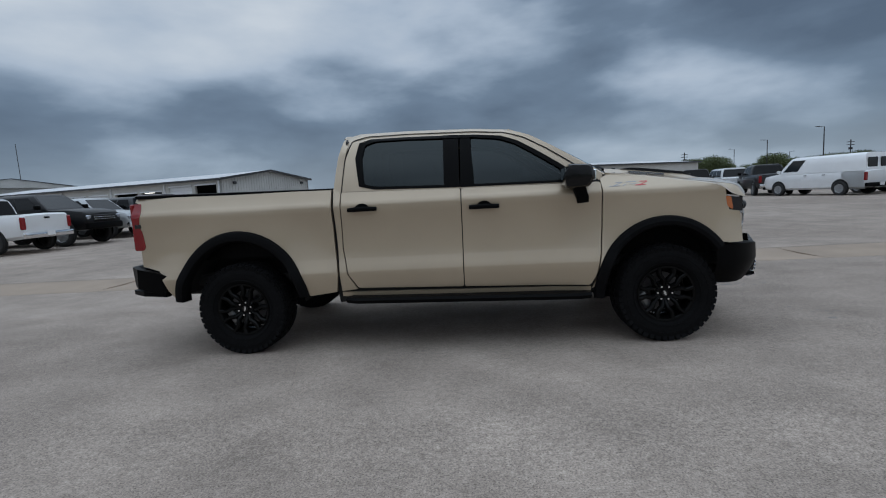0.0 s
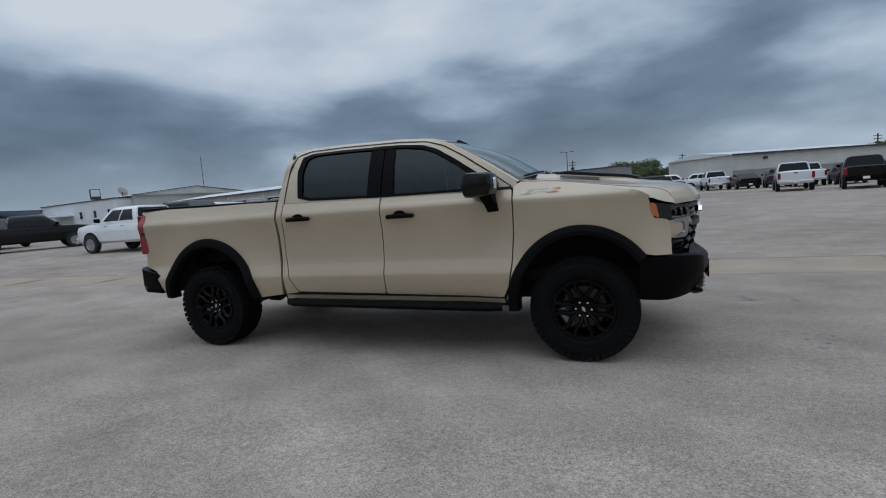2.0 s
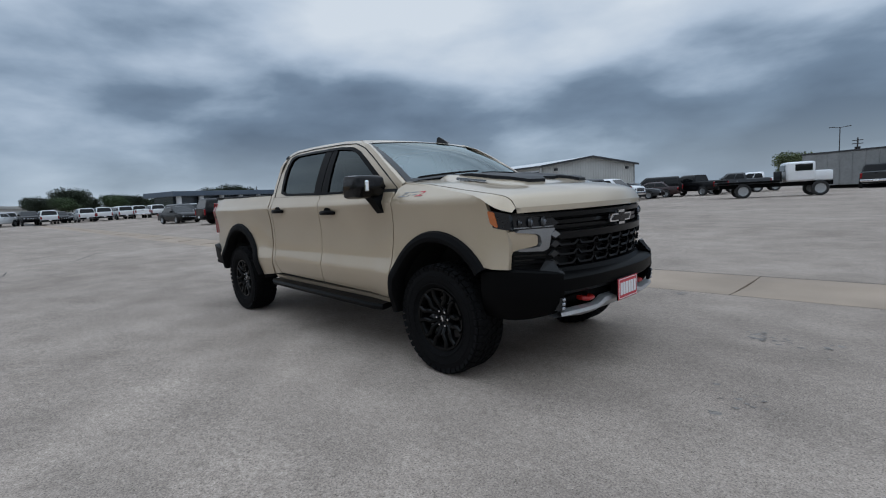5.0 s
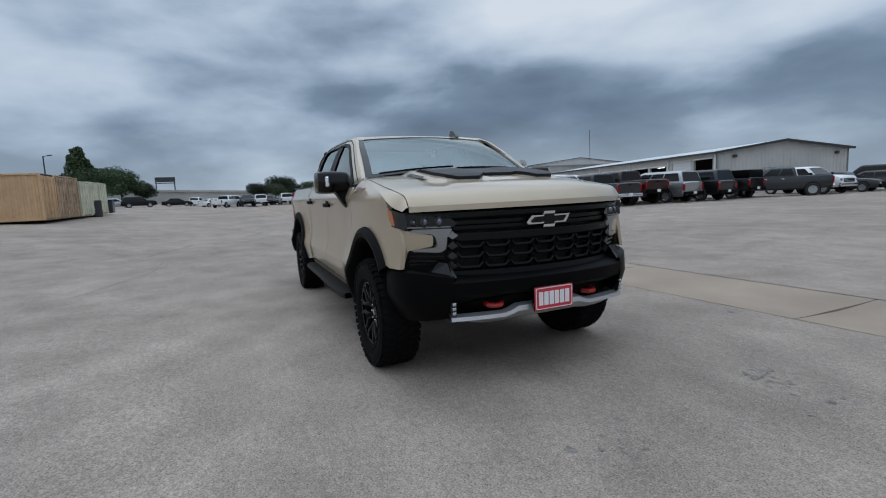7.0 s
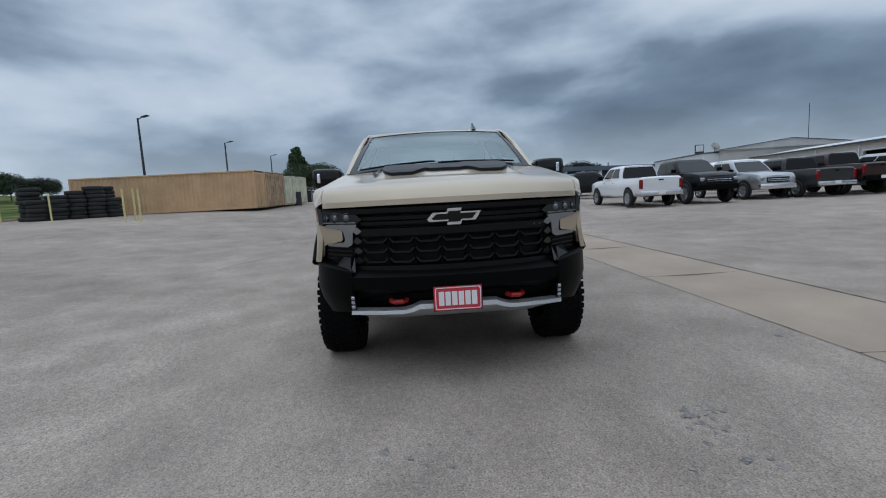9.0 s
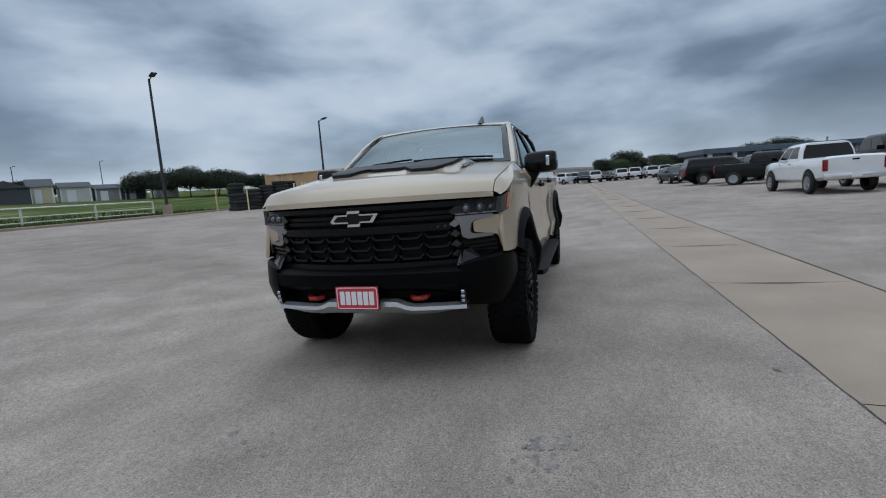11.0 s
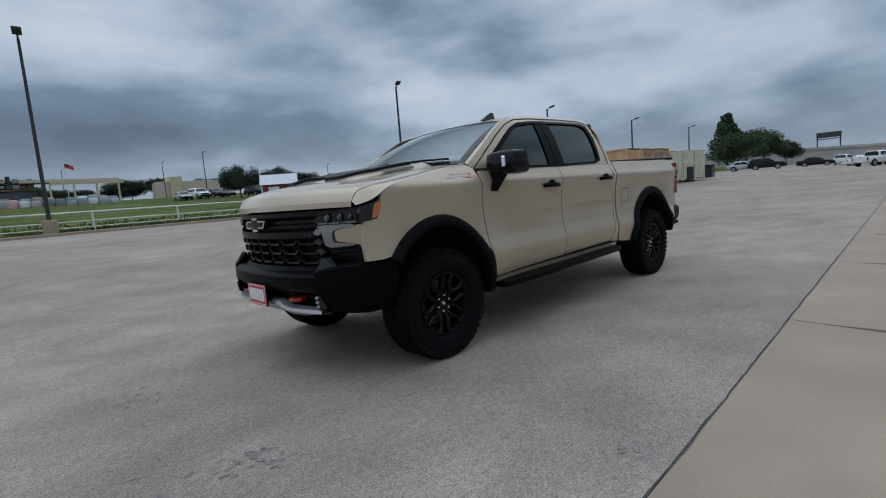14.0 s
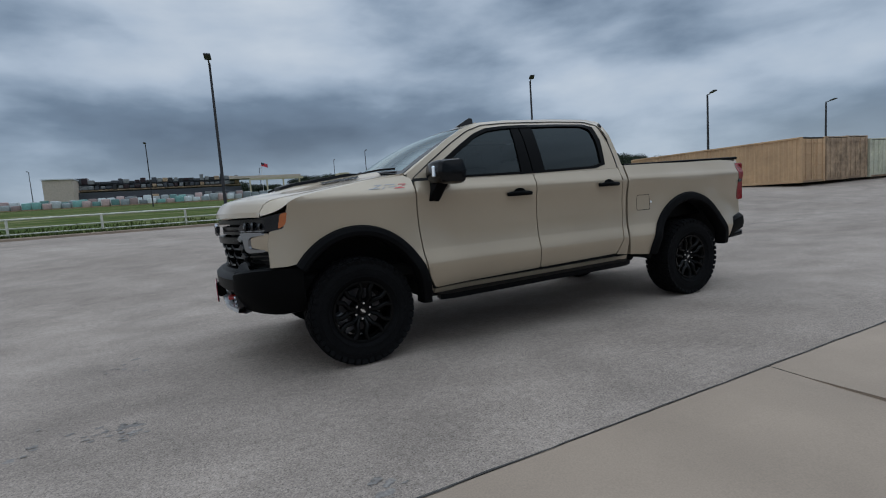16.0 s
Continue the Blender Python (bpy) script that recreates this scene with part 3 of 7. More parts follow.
# painted side panels
F_ARCH = arc(AXLE, 0.42, 0.585, 0.635, 42, 172)
fender = [(1.262, 0.485), (1.305, 0.60), (1.340, 0.80), (1.357, 1.02), (1.364, 1.28), (1.362, 1.42), (1.42, 1.452), (1.60, 1.431), (1.75, 1.411), (1.93, 1.384), (2.05, 1.365), (2.15, 1.349), (2.25, 1.330), (2.32, 1.306), (2.358, 1.282), (2.372, 1.225), (2.385, 1.165), (2.40, 1.105),
          (2.495, 1.088), (2.512, 1.00), (2.515, 0.83), (2.40, 0.83)] + F_ARCH
both("front_fender", panel(fender, 0.03, 0.05), SAND)
both("front_door", panel(rounded([(0.170, 1.405), (0.162, 0.545), (1.245, 0.515), (1.295, 0.61), (1.330, 0.80), (1.347, 1.02), (1.354, 1.28), (1.352, 1.395)], 0.02)), SAND)
both("rear_door", panel(rounded([(-0.895, 1.425), (-0.905, 0.93), (-0.870, 0.70), (-0.790, 0.570), (0.153, 0.545), (0.161, 1.405)], 0.02)), SAND)
both("cab_corner", panel([(-0.968, 1.462), (-0.903, 1.428), (-0.914, 0.93), (-0.879, 0.695), (-0.800, 0.560), (-0.945, 0.545)]), SAND)
both("rocker_panel", panel([(-0.945, 0.535), (1.25, 0.502), (1.25, 0.465), (-0.945, 0.497)], 0.05), SAND)
R_ARCH = arc(-AXLE, 0.42, 0.60, 0.68, 170, 10)
bedside = [(-0.988, 1.452), (-1.9, 1.468), (-2.84, 1.485), (-2.855, 1.44), (-2.80, 1.42), (-2.795, 1.02), (-2.83, 0.99), (-2.82, 0.845), (-2.64, 0.80), (-2.56, 0.62), (-2.50, 0.535)] + R_ARCH + [(-1.23, 0.515), (-0.992, 0.54), (-0.968, 0.70), (-0.985, 0.95)]
both("bed_side", panel(bedside, 0.04, 0.055), SAND)
part("fuel_door", Geo().ring(rounded([(-1.29, 0.98), (-1.11, 0.98), (-1.11, 1.14), (-1.29, 1.14)], 0.02), rounded([(-1.285, 0.985), (-1.115, 0.985), (-1.115, 1.135), (-1.285, 1.135)], 0.02), lambda x, z, d: side(1)(x, z, d - 0.001), 0.004), VOID, truck, "fuel filler door outline")
part("filler_mark", Geo().lathe([(0.0, -0.006), (0.012, -0.005), (0.013, 0.0)], 10, pose(-1.305, side_y(-1.3, 1.06), 1.06, 0, 0, 180)), WHITE, truck)
# shell behind the panel gaps and under the body
inner = lambda s: (lambda x, z, d: side(s)(x, z, 0.035 + d))
for s in (-1, 1):
    g = Geo().patch([(-0.99, 1.44), (1.40, 1.42), (1.40, 0.90), (1.27, 0.43), (-0.99, 0.43)], inner(s), 0.02, 0.09)
    part("inner_shell", g, VOID, truck)
# flares
def flare(cx, a0, b0, a1, b1, t0, t1):
    def make(s):
        g = Geo()
        n = 30
        prof = [(0.0, 0.002), (0.12, 0.028), (0.5, 0.042), (0.85, 0.036), (1.0, 0.012), (1.0, -0.09)]
        k = len(prof)
        for i in range(n + 1):
            t = radians(t0 + (t1 - t0) * i / n)
            for u, out in prof:
                a, b = a0 + (a1 - a0) * u, b0 + (b1 - b0) * u
                x, z = cx + a * math.cos(t), 0.42 + b * math.sin(t)
                g.v.append((x, s * (side_y(cx + a0 * math.cos(t), 0.42 + b0 * math.sin(t)) + out), z))
        g.f += [(i * k + j, i * k + j + 1, (i + 1) * k + j + 1, (i + 1) * k + j) for i in range(n) for j in range(k - 1)]
        return g
    return make


both("wheel_flare", flare(AXLE, 0.600, 0.665, 0.505, 0.575, 38, 182), FLARE, "dark textured plastic wheel-arch flare")
both("wheel_flare", flare(-AXLE, 0.640, 0.715, 0.545, 0.615, 8, 172), FLARE, "dark textured plastic wheel-arch flare")
# wheel wells
for cx, a, b in ((AXLE, 0.56, 0.60), (-AXLE, 0.58, 0.64)):
    for s in (-1, 1):
        g = Geo()
        lo, hi = (0.17, 1.0) if cx > 0 else (0.02, 0.93)
        g.grid(lambda u, v: Vector((cx + a * math.cos(math.pi * (lo + (hi - lo) * u)), s * (0.52 + 0.44 * v), 0.42 + b * math.sin(math.pi * (lo + (hi - lo) * u)))), 20, 2)
        g.add([(cx + a * math.cos(math.pi * i / 20), s * 0.54, 0.42 + b * math.sin(math.pi * i / 20)) for i in range(21)], [tuple(range(21))])
        part("wheel_well", g, VOID, truck)
# greenhouse: roof rail frame, door frames, black surrounds, panes


def upper(sign):
    def fn(x, z, d):
        h = z - 1.40
        y = 0.935 - 0.27 * h - 0.30 * h * h
        if z > 1.86:
            y -= 1.5 * (z - 1.86) ** 2 + 0.25 * (z - 1.86)
        if x > 0.2:
            y -= 0.045 * ((x - 0.2) / 1.15) ** 2
        if x < -0.75:
            y -= 0.25 * (x + 0.75) ** 2
        return Vector((x, sign * (y - d), z))
    return fn


OUT = [(-0.968, 1.455), (-0.905, 1.425), (0.16, 1.402), (1.352, 1.40), (1.40, 1.452), (1.22, 1.575), (0.98, 1.735), (0.78, 1.848), (0.60, 1.906), (0.30, 1.935), (-0.30, 1.955), (-0.74, 1.955), (-0.885, 1.918), (-0.935, 1.75)]
CUT = [(-0.900, 1.430), (-0.60, 1.420), (0.16, 1.404), (1.345, 1.402), (1.345, 1.422), (1.16, 1.562), (0.93, 1.718), (0.74, 1.828), (0.57, 1.884), (0.30, 1.910), (-0.30, 1.928), (-0.68, 1.926), (-0.815, 1.89), (-0.872, 1.74)]
DLO = [(-0.735, 1.47), (-0.60, 1.436), (0.16, 1.415), (1.12, 1.408), (1.19, 1.44), (1.06, 1.555), (0.84, 1.703), (0.68, 1.800), (0.54, 1.851), (0.30, 1.878), (-0.30, 1.896), (-0.64, 1.896), (-0.745, 1.865), (-0.775, 1.72)]
TRIMIN = [(-0.69, 1.49), (-0.58, 1.46), (0.16, 1.437), (1.02, 1.428), (1.08, 1.450), (1.02, 1.535), (0.81, 1.675), (0.65, 1.775), (0.52, 1.824), (0.30, 1.852), (-0.30, 1.871), (-0.60, 1.871), (-0.69, 1.84), (-0.715, 1.71)]
both("cab_side", lambda s: Geo().ring(OUT, CUT, upper(s), 0.03, 120), SAND, angle=50)
both("door_frame", lambda s: Geo().ring([(x * 0.997, z - 0.004 if z > 1.6 else z) for x, z in CUT], DLO, lambda x, z, d: upper(s)(x, z, d + 0.003), 0.03, 120), SAND, angle=50)
both("door_seam", lambda s: Geo().ring(CUT, [(x * 0.992 + (0.001 if x < 0 else -0.001), z - 0.007 if z > 1.5 else z + 0.001) for x, z in CUT], lambda x, z, d: upper(s)(x, z, d - 0.0015), 0.01, 120), VOID, "thin dark gap round the door frames", angle=50)
both("window_surround", lambda s: Geo().ring(DLO, TRIMIN, lambda x, z, d: upper(s)(x, z, d - 0.002), 0.03, 120), TRIM, "matt black window surround", angle=50)
both("rear_side_window", lambda s: Geo().patch([p for p in TRIMIN[:2]] + [(0.03, 1.438), (0.03, 1.862), (-0.30, 1.873)] + TRIMIN[11:], lambda x, z, d: upper(s)(x, z, d + 0.014), 0, 0.12), TINT, "dark privacy-glass rear side window")
both("front_side_window", lambda s: Geo().patch([(0.27, 1.436)] + TRIMIN[3:10] + [(0.27, 1.855)], lambda x, z, d: upper(s)(x, z, d + 0.014), 0, 0.12), TINTFRONT, "tinted front side window")
both("centre_pillar", lambda s: Geo().patch([(0.02, 1.430), (0.153, 1.428), (0.160, 1.885), (0.02, 1.89)], lambda x, z, d: upper(s)(x, z, d + 0.001), 0.02, 0.1), TRIM)
both("centre_pillar", lambda s: Geo().patch([(0.165, 1.428), (0.285, 1.426), (0.262, 1.878), (0.172, 1.884)], lambda x, z, d: upper(s)(x, z, d + 0.001), 0.02, 0.1), TRIM)


def roof_z(x, v):
    side_z = lerp_table(x, [(-0.935, 1.90), (-0.885, 1.918), (-0.74, 1.955), (-0.3, 1.955), (0.3, 1.935), (0.60, 1.906), (0.78, 1.853)])
    return side_z + 0.016 * (1 - v * v)


def roof(u, v):
    w = 2 * v - 1
    x0, x1 = -0.90, 0.62 - 0.02 * w * w
    x = x0 + (x1 - x0) * u
    y = upper(1)(x, lerp_table(x, [(-0.935, 1.90), (-0.885, 1.918), (-0.74, 1.955), (-0.3, 1.955), (0.3, 1.935), (0.60, 1.906)]), 0).y
    return Vector((x, w * y, roof_z(x, w)))


part("roof", Geo().grid(roof, 26, 24), SAND, truck, angle=60)


def screen(u, v):
    """Windshield from its foot (u = 0) to the header."""
    w = 2 * v - 1
    foot = Vector((1.52 - 0.10 * w * w - 0.02 * w ** 4, 0.835 * w, 1.465 + 0.035 * (1 - w * w)))
    head = Vector((0.62 - 0.02 * w * w, 0.685 * w, roof_z(0.60, w)))
    p = foot.lerp(head, u)
    p.z += 0.05 * math.sin(math.pi * u) * (1 - 0.75 * w * w)
    p.x += 0.02 * math.sin(math.pi * u)
    return p


part("windshield", Geo().grid(lambda u, v: screen(0.02 + 0.78 * u, 0.025 + 0.95 * v), 14, 20), SCREEN, truck, "clear green-tinted windshield", angle=60)
part("shade_band", Geo().grid(lambda u, v: screen(0.80 + 0.10 * u, 0.025 + 0.95 * v), 3, 20), SUNSTRIP, truck, "darker tinted band along the top of the windshield", angle=60)
g = Geo()
for a, b in ((0.0, 0.035), (0.965, 1.0)):
    g.grid(lambda u, v: screen(0.90 * u, a + (b - a) * v) + Vector((0.004, 0, 0.003)), 14, 2)
g.grid(lambda u, v: screen(0.893 + 0.014 * u, v) + Vector((0.004, 0, 0.003)), 2, 20)
g.grid(lambda u, v: screen(0.05 * u, v) + Vector((0.004, 0, 0.003)), 2, 20)
part("windshield_surround", g, GLOSS, truck, angle=60)
part("roof_header", Geo().grid(lambda u, v: screen(0.905 + 0.10 * u, v) + Vector((0.003, 0, 0.004 * (1 - u))), 4, 24), SAND, truck, angle=60)
for s in (-1, 1):  # windshield pillars
    g = Geo()
    n = 14
    for i in range(n + 1):
        u = i / n
        a = screen(u, 0.0 if s < 0 else 1.0)
        px = lerp_table(u, [(0, 1.40), (0.25, 1.22), (0.55, 0.98), (0.8, 0.78), (1, 0.60)])
        pz = lerp_table(u, [(0, 1.452), (0.25, 1.575), (0.55, 1.735), (0.8, 1.848), (1, 1.906)])
        b = upper(s)(px, pz, 0)
        mid = (a + b) / 2 + Vector((0.008, s * 0.010, 0.004))
        g.v += [tuple(a), tuple(mid), tuple(b)]
    g.f += [(3 * i + j, 3 * i + j + 1, 3 * i + j + 4, 3 * i + j + 3) for i in range(n) for j in range(2)]
    part("windshield_pillar", g, SAND, truck, angle=70)
# cab back wall and rear window
g = Geo().patch(rounded([(-0.86, 1.10), (0.86, 1.10), (0.90, 1.45), (0.80, 1.80), (0.66, 1.945), (-0.66, 1.945), (-0.80, 1.80), (-0.90, 1.45)], 0.05), lambda y, z, d: Vector((-0.955 + d + 0.07 * smooth((z - 1.5) / 0.45), y, z)), 0.05, 0.15)
part("cab_back", g, SAND, truck)
part("rear_window", Geo().patch(rounded([(-0.68, 1.50), (0.68, 1.50), (0.62, 1.84), (-0.62, 1.84)], 0.05), lambda y, z, d: Vector((-0.962 + d + 0.07 * smooth((z - 1.5) / 0.45), y, z)), 0.006, 0.2), GLOSS, truck, "dark rear window")
# hood
HOOD_SIDE = [(0.0, 1.468), (0.15, 1.450), (0.30, 1.428), (0.45, 1.402), (0.60, 1.374), (0.75, 1.349), (0.86, 1.330), (0.92, 1.317), (0.955, 1.302), (0.98, 1.278), (1.0, 1.232)]


def front_x(y, z=1.2):
    return 2.805 - 0.27 * (min(abs(y), 1.0) / 0.87) ** 2.3


def hood(u, v):
    w = 2 * v - 1
    xr = 1.54 - 0.13 * w * w
    half = lerp_table(u, [(0, 0.862), (0.4, 0.878), (0.75, 0.885), (0.9, 0.885), (1.0, 0.875)])
    y = w * half
    xf = front_x(y) + 0.012
    x = xr + (xf - xr) * u
    z = lerp_table(u, HOOD_SIDE)
    z += 0.015 * (1 - abs(w) ** 2.6) * (1 - 0.5 * smooth((u - 0.8) / 0.2))
    z += 0.010 * (1 - abs(w) ** 3) * smooth((u - 0.5) / 0.35) * (1 - smooth((u - 0.93) / 0.07))
    # twin domes with a valley between them and a creased outer step
    dome = smooth((0.63 - abs(w)) / 0.09) * (0.024 * smooth((0.70 - u) / 0.14) + 0.010 * smooth((0.95 - u) / 0.2))
    valley = smooth((0.20 - abs(w)) / 0.08) * 0.010 * smooth((0.68 - u) / 0.15)
    return Vector((x, y, z + dome - valley))


part("hood", Geo().grid(hood, 40, 48), SAND, truck, angle=50)
g = Geo()  # rolled front edge and side edges of the hood
g.grid(lambda u, v: hood(1, v) + Vector((0.004 - 0.05 * max(0, 2 * u - 1) - 0.004 * (1 - min(1, 2 * u)), 0, -0.036 * min(1, 2 * u))), 2, 48)
for e in (0.0, 1.0):
    g.grid(lambda u, v: hood(v, e) + Vector((0, (-1 if e else 1) * 0.012 * u, -0.03 * u)), 1, 40)
part("hood_edge", g, SAND, truck)
FENDER_TOP = [(1.42, 1.452), (1.60, 1.431), (1.75, 1.411), (1.93, 1.384), (2.05, 1.365), (2.15, 1.349), (2.25, 1.330), (2.32, 1.306), (2.36, 1.280), (2.40, 1.250), (2.45, 1.226), (2.56, 1.200)]
for s in (-1, 1):
    def shoulder(u, v):
        e = hood(0.03 + 0.97 * u, 1.0 if s > 0 else 0.0) + Vector((0, s * 0.004, -0.003))
        zt = min(lerp_table(e.x, FENDER_TOP), e.z - 0.008)
        f = Vector((e.x, s * max(side_y(e.x, zt) - 0.001, abs(e.y) + 0.004), zt))
        p = e.lerp(f, v)
        p.z += 0.004 * math.sin(math.pi * v)
        return p
    part("fender_top", Geo().grid(shoulder, 30, 5), SAND, truck, angle=60)
# black hood insert: two lobes joined at the back
INSERT = [(0.12, -0.54), (0.12, 0.54), (0.45, 0.55), (0.59, 0.52), (0.64, 0.46), (0.645, 0.28), (0.58, 0.20), (0.52, 0.165), (0.51, 0.0), (0.52, -0.165), (0.58, -0.20), (0.645, -0.28), (0.64, -0.46), (0.59, -0.52), (0.45, -0.55)]
part("hood_insert", Geo().patch(INSERT, lambda u, w, d: hood(u, (w + 1) / 2) + Vector((0, 0, 0.004 + 0.020 * smooth((u - 0.10) / 0.12) - d)), 0.03, 0.035), DECAL, truck, "satin black hood insert", angle=50)
for s in (-1, 1):
    g = Geo()
    g.add([hood(0.17 + 0.26 * u, (s * (0.60 + 0.045 * t) + 1) / 2) + Vector((0, 0, 0.012 + 0.012 * (1 - abs(2 * t - 1)))) for u in (0, 0.33, 0.66, 1) for t in (0, 0.5, 1)], [(3 * i + j, 3 * i + j + 1, 3 * i + j + 4, 3 * i + j + 3) for i in range(3) for j in range(2)])
    scoop = part("hood_vent", g, GLOSS, truck, "black hood vent with a pale engine mark")
    for k in range(4):
        part("mark_bar", Geo().box(hood(0.20 + 0.03 * k, (s * 0.648 + 1) / 2) + Vector((0, s * 0.006, 0.012)), (0.026, 0.004, 0.016)), DECALGREY, scoop)
# cowl and wipers
part("cowl", Geo().grid(lambda u, v: Vector((1.50 - 0.12 * (2 * v - 1) ** 2 + 0.12 * u, 0.84 * (2 * v - 1), 1.455 + 0.012 * u)), 2, 20), TRIM, truck)
for y0, y1 in ((-0.70, -0.05), (-0.02, 0.66)):
    p = [screen(0.035 + 0.03 * i / 6, ((y0 + (y1 - y0) * i / 6) / 0.80 + 1) / 2) + Vector((0.025, 0, 0.012)) for i in range(7)]
    part("wiper", Geo().tube(p, 0.009, 6), TRIM, truck)
# door handles, mirrors
for s in (-1, 1):
    for x in (0.36, -0.705):
        z = 1.237 if x > 0 else 1.268
        y = side_y(x, z)
        grip = Geo()
        path = [(x - 0.130 + 0.26 * i / 12, s * (y + 0.006 + 0.036 * math.sin(math.pi * (0.08 + 0.84 * i / 12))), z + 0.004 * math.sin(math.pi * i / 12)) for i in range(13)]
        n = 10
        for i, q in enumerate(path):
            k = 0.55 + 0.45 * math.sin(math.pi * min(1, max(0, 0.06 + 0.88 * i / 12))) ** 0.35
            grip.v += [(q[0], q[1] + s * 0.013 * math.cos(2 * math.pi * j / n), q[2] + 0.022 * k * math.sin(2 * math.pi * j / n)) for j in range(n)]
        grip.f += [(i * n + j, i * n + (j + 1) % n, (i + 1) * n + (j + 1) % n, (i + 1) * n + j) for i in range(12) for j in range(n)] + [tuple(range(n)), tuple(range(12 * n, 13 * n))]
        h = part("door_handle", grip, TRIM, truck, "black door handle")
        part("thumb_cup", Geo().patch(arc(x, z + 0.010, 0.062, 0.042, 0, 180, 10), lambda a, b, d: side(s)(a, b, d - 0.012), 0.012, 0.05), TRIM, h)
        part("handle_cup", Geo().patch(rounded([(x - 0.07, z - 0.035), (x + 0.07, z - 0.035), (x + 0.06, z + 0.04), (x - 0.06, z + 0.04)], 0.03), lambda a, b, d: side(s)(a, b, d - 0.002), 0.002, 0.05), SAND, h)
    # mirror
    cx, cz = 1.14, 1.448
    secs = []
    for k, (yy, sc, dx) in enumerate(((0.925, 0.55, 0.0), (0.95, 0.86, 0.0), (1.0, 0.97, 0.0), (1.10, 1.0, -0.005), (1.18, 0.97, -0.015), (1.205, 0.86, -0.025), (1.212, 0.55, -0.03))):
        out = rounded([(-0.075, -0.092), (0.062, -0.085), (0.095, -0.01), (0.078, 0.082), (-0.06, 0.092), (-0.088, 0.0)], 0.022)
        secs.append([(cx + dx + 1.40 * a * sc, s * yy, cz + 1.1 * b * sc + 0.012 * (yy - 0.93)) for a, b in out])
    n = len(secs[0])
    vs = [p for q in secs for p in q]
    fs = [(i * n + j, i * n + (j + 1) % n, (i + 1) * n + (j + 1) % n, (i + 1) * n + j) for i in range(len(secs) - 1) for j in range(n)] + [tuple(range(n)), tuple(range((len(secs) - 1) * n, len(secs) * n))]
    mir = part("side_mirror", Geo().add(vs, fs), GLOSS, truck, "gloss black door mirror with a white side lamp")
    part("mirror_arm", Geo().sweep([(1.20, s * 0.925, 1.262), (1.195, s * 0.955, 1.30), (1.17, s * 0.985, 1.36), (1.15, s * 1.01, 1.40)], [(-0.062, -0.05), (-0.04, -0.06), (0.05, -0.06), (0.064, -0.04), (0.064, 0.045), (-0.062, 0.045)], up=(1, 0, 0)), TRIM, mir)
    part("mirror_lamp", Geo().box((1.258, s * 1.135, 1.452), (0.030, 0.034, 0.085), 0.006, pose(0, 0, 0, 0, 0, s * 22)), CHROME, mir, "bright white lamp strip")
    part("mirror_glass", Geo().box((1.022, s * 1.07, 1.452), (0.006, 0.20, 0.135), 0.003), CHROME, mir, "mirror glass")
# running boards
for s in (-1, 1):
    g = Geo().sweep([(-0.86, s * 0.965, 0.480), (-0.80, s * 0.995, 0.475), (1.12, s * 0.995, 0.442), (1.22, s * 0.97, 0.442)], [(-0.085, -0.022), (0.07, -0.03), (0.085, 0.0), (0.07, 0.022), (-0.085, 0.022)])
    b = part("running_board", g, TRIM, truck, "black running board")
    for x in (-0.55, 0.15, 0.85):
        part("bracket", Geo().box((x, s * 0.80, 0.45), (0.07, 0.20, 0.03), 0.008), TRIM, b)
# badge on the front doors' fenders: a slanted silver-and-red trim mark, drawn as plain bars
for s in (-1, 1):
    def onside(x, z, d):
        return side(s)(x if s < 0 else 3.165 - x, z, d - 0.004)
    base = Geo()
    bars = [((1.42, 1.347), (1.505, 1.347), (1.515, 1.353), (1.43, 1.353)), ((1.455, 1.353), (1.47, 1.353), (1.545, 1.381), (1.53, 1.381)), ((1.475, 1.376), (1.53, 1.376), (1.54, 1.382), (1.48, 1.382)),
            ((1.525, 1.347), (1.537, 1.347), (1.572, 1.365), (1.560, 1.365)), ((1.555, 1.376), (1.645, 1.376), (1.652, 1.382), (1.565, 1.382)), ((1.585, 1.358), (1.64, 1.358), (1.65, 1.363), (1.592, 1.363))]
    for q in bars:
        base.patch(q, onside, 0.004, 0.03)
    badge = part("fender_badge", base, GREYTRIM, truck, "slanted silver and red trim badge")
    g = Geo()
    for q in (((1.63, 1.347), (1.715, 1.347), (1.725, 1.353), (1.64, 1.353)), ((1.675, 1.376), (1.735, 1.376), (1.742, 1.382), (1.682, 1.382)), ((1.665, 1.353), (1.678, 1.353), (1.740, 1.374), (1.727, 1.374))):
        g.patch(q, onside, 0.004, 0.03)
    part("red_figure", g, PLATERED, badge, "red part of the badge")
# tail lamps, tailgate, bed
for s in (-1, 1):
    g = Geo().patch(rounded([(-2.86, 1.425), (-2.785, 1.425), (-2.772, 1.33), (-2.80, 1.24), (-2.80, 1.20), (-2.785, 1.16), (-2.775, 1.02), (-2.80, 0.995), (-2.86, 0.995)], 0.012), lambda x, z, d: side(s)(x, z, d - 0.004 - 0.012 * smooth((x + 2.86) / -0.06 + 1)), 0.05, 0.03)
    g.box((-2.868, s * 0.90, 1.21), (0.03, 0.09, 0.43), 0.01)
    tl = part("tail_lamp", g, LAMPRED, truck, "tall red tail lamp")
    part("lamp_pinch", Geo().box((-2.815, s * (side_y(-2.81, 1.22) + 0.006), 1.22), (0.06, 0.012, 0.035), 0.004), LAMPGLASS, tl)
part("tailgate", Geo().box((-2.845, 0, 1.16), (0.05, 1.70, 0.60), 0.015), SAND, truck)
g = Geo()
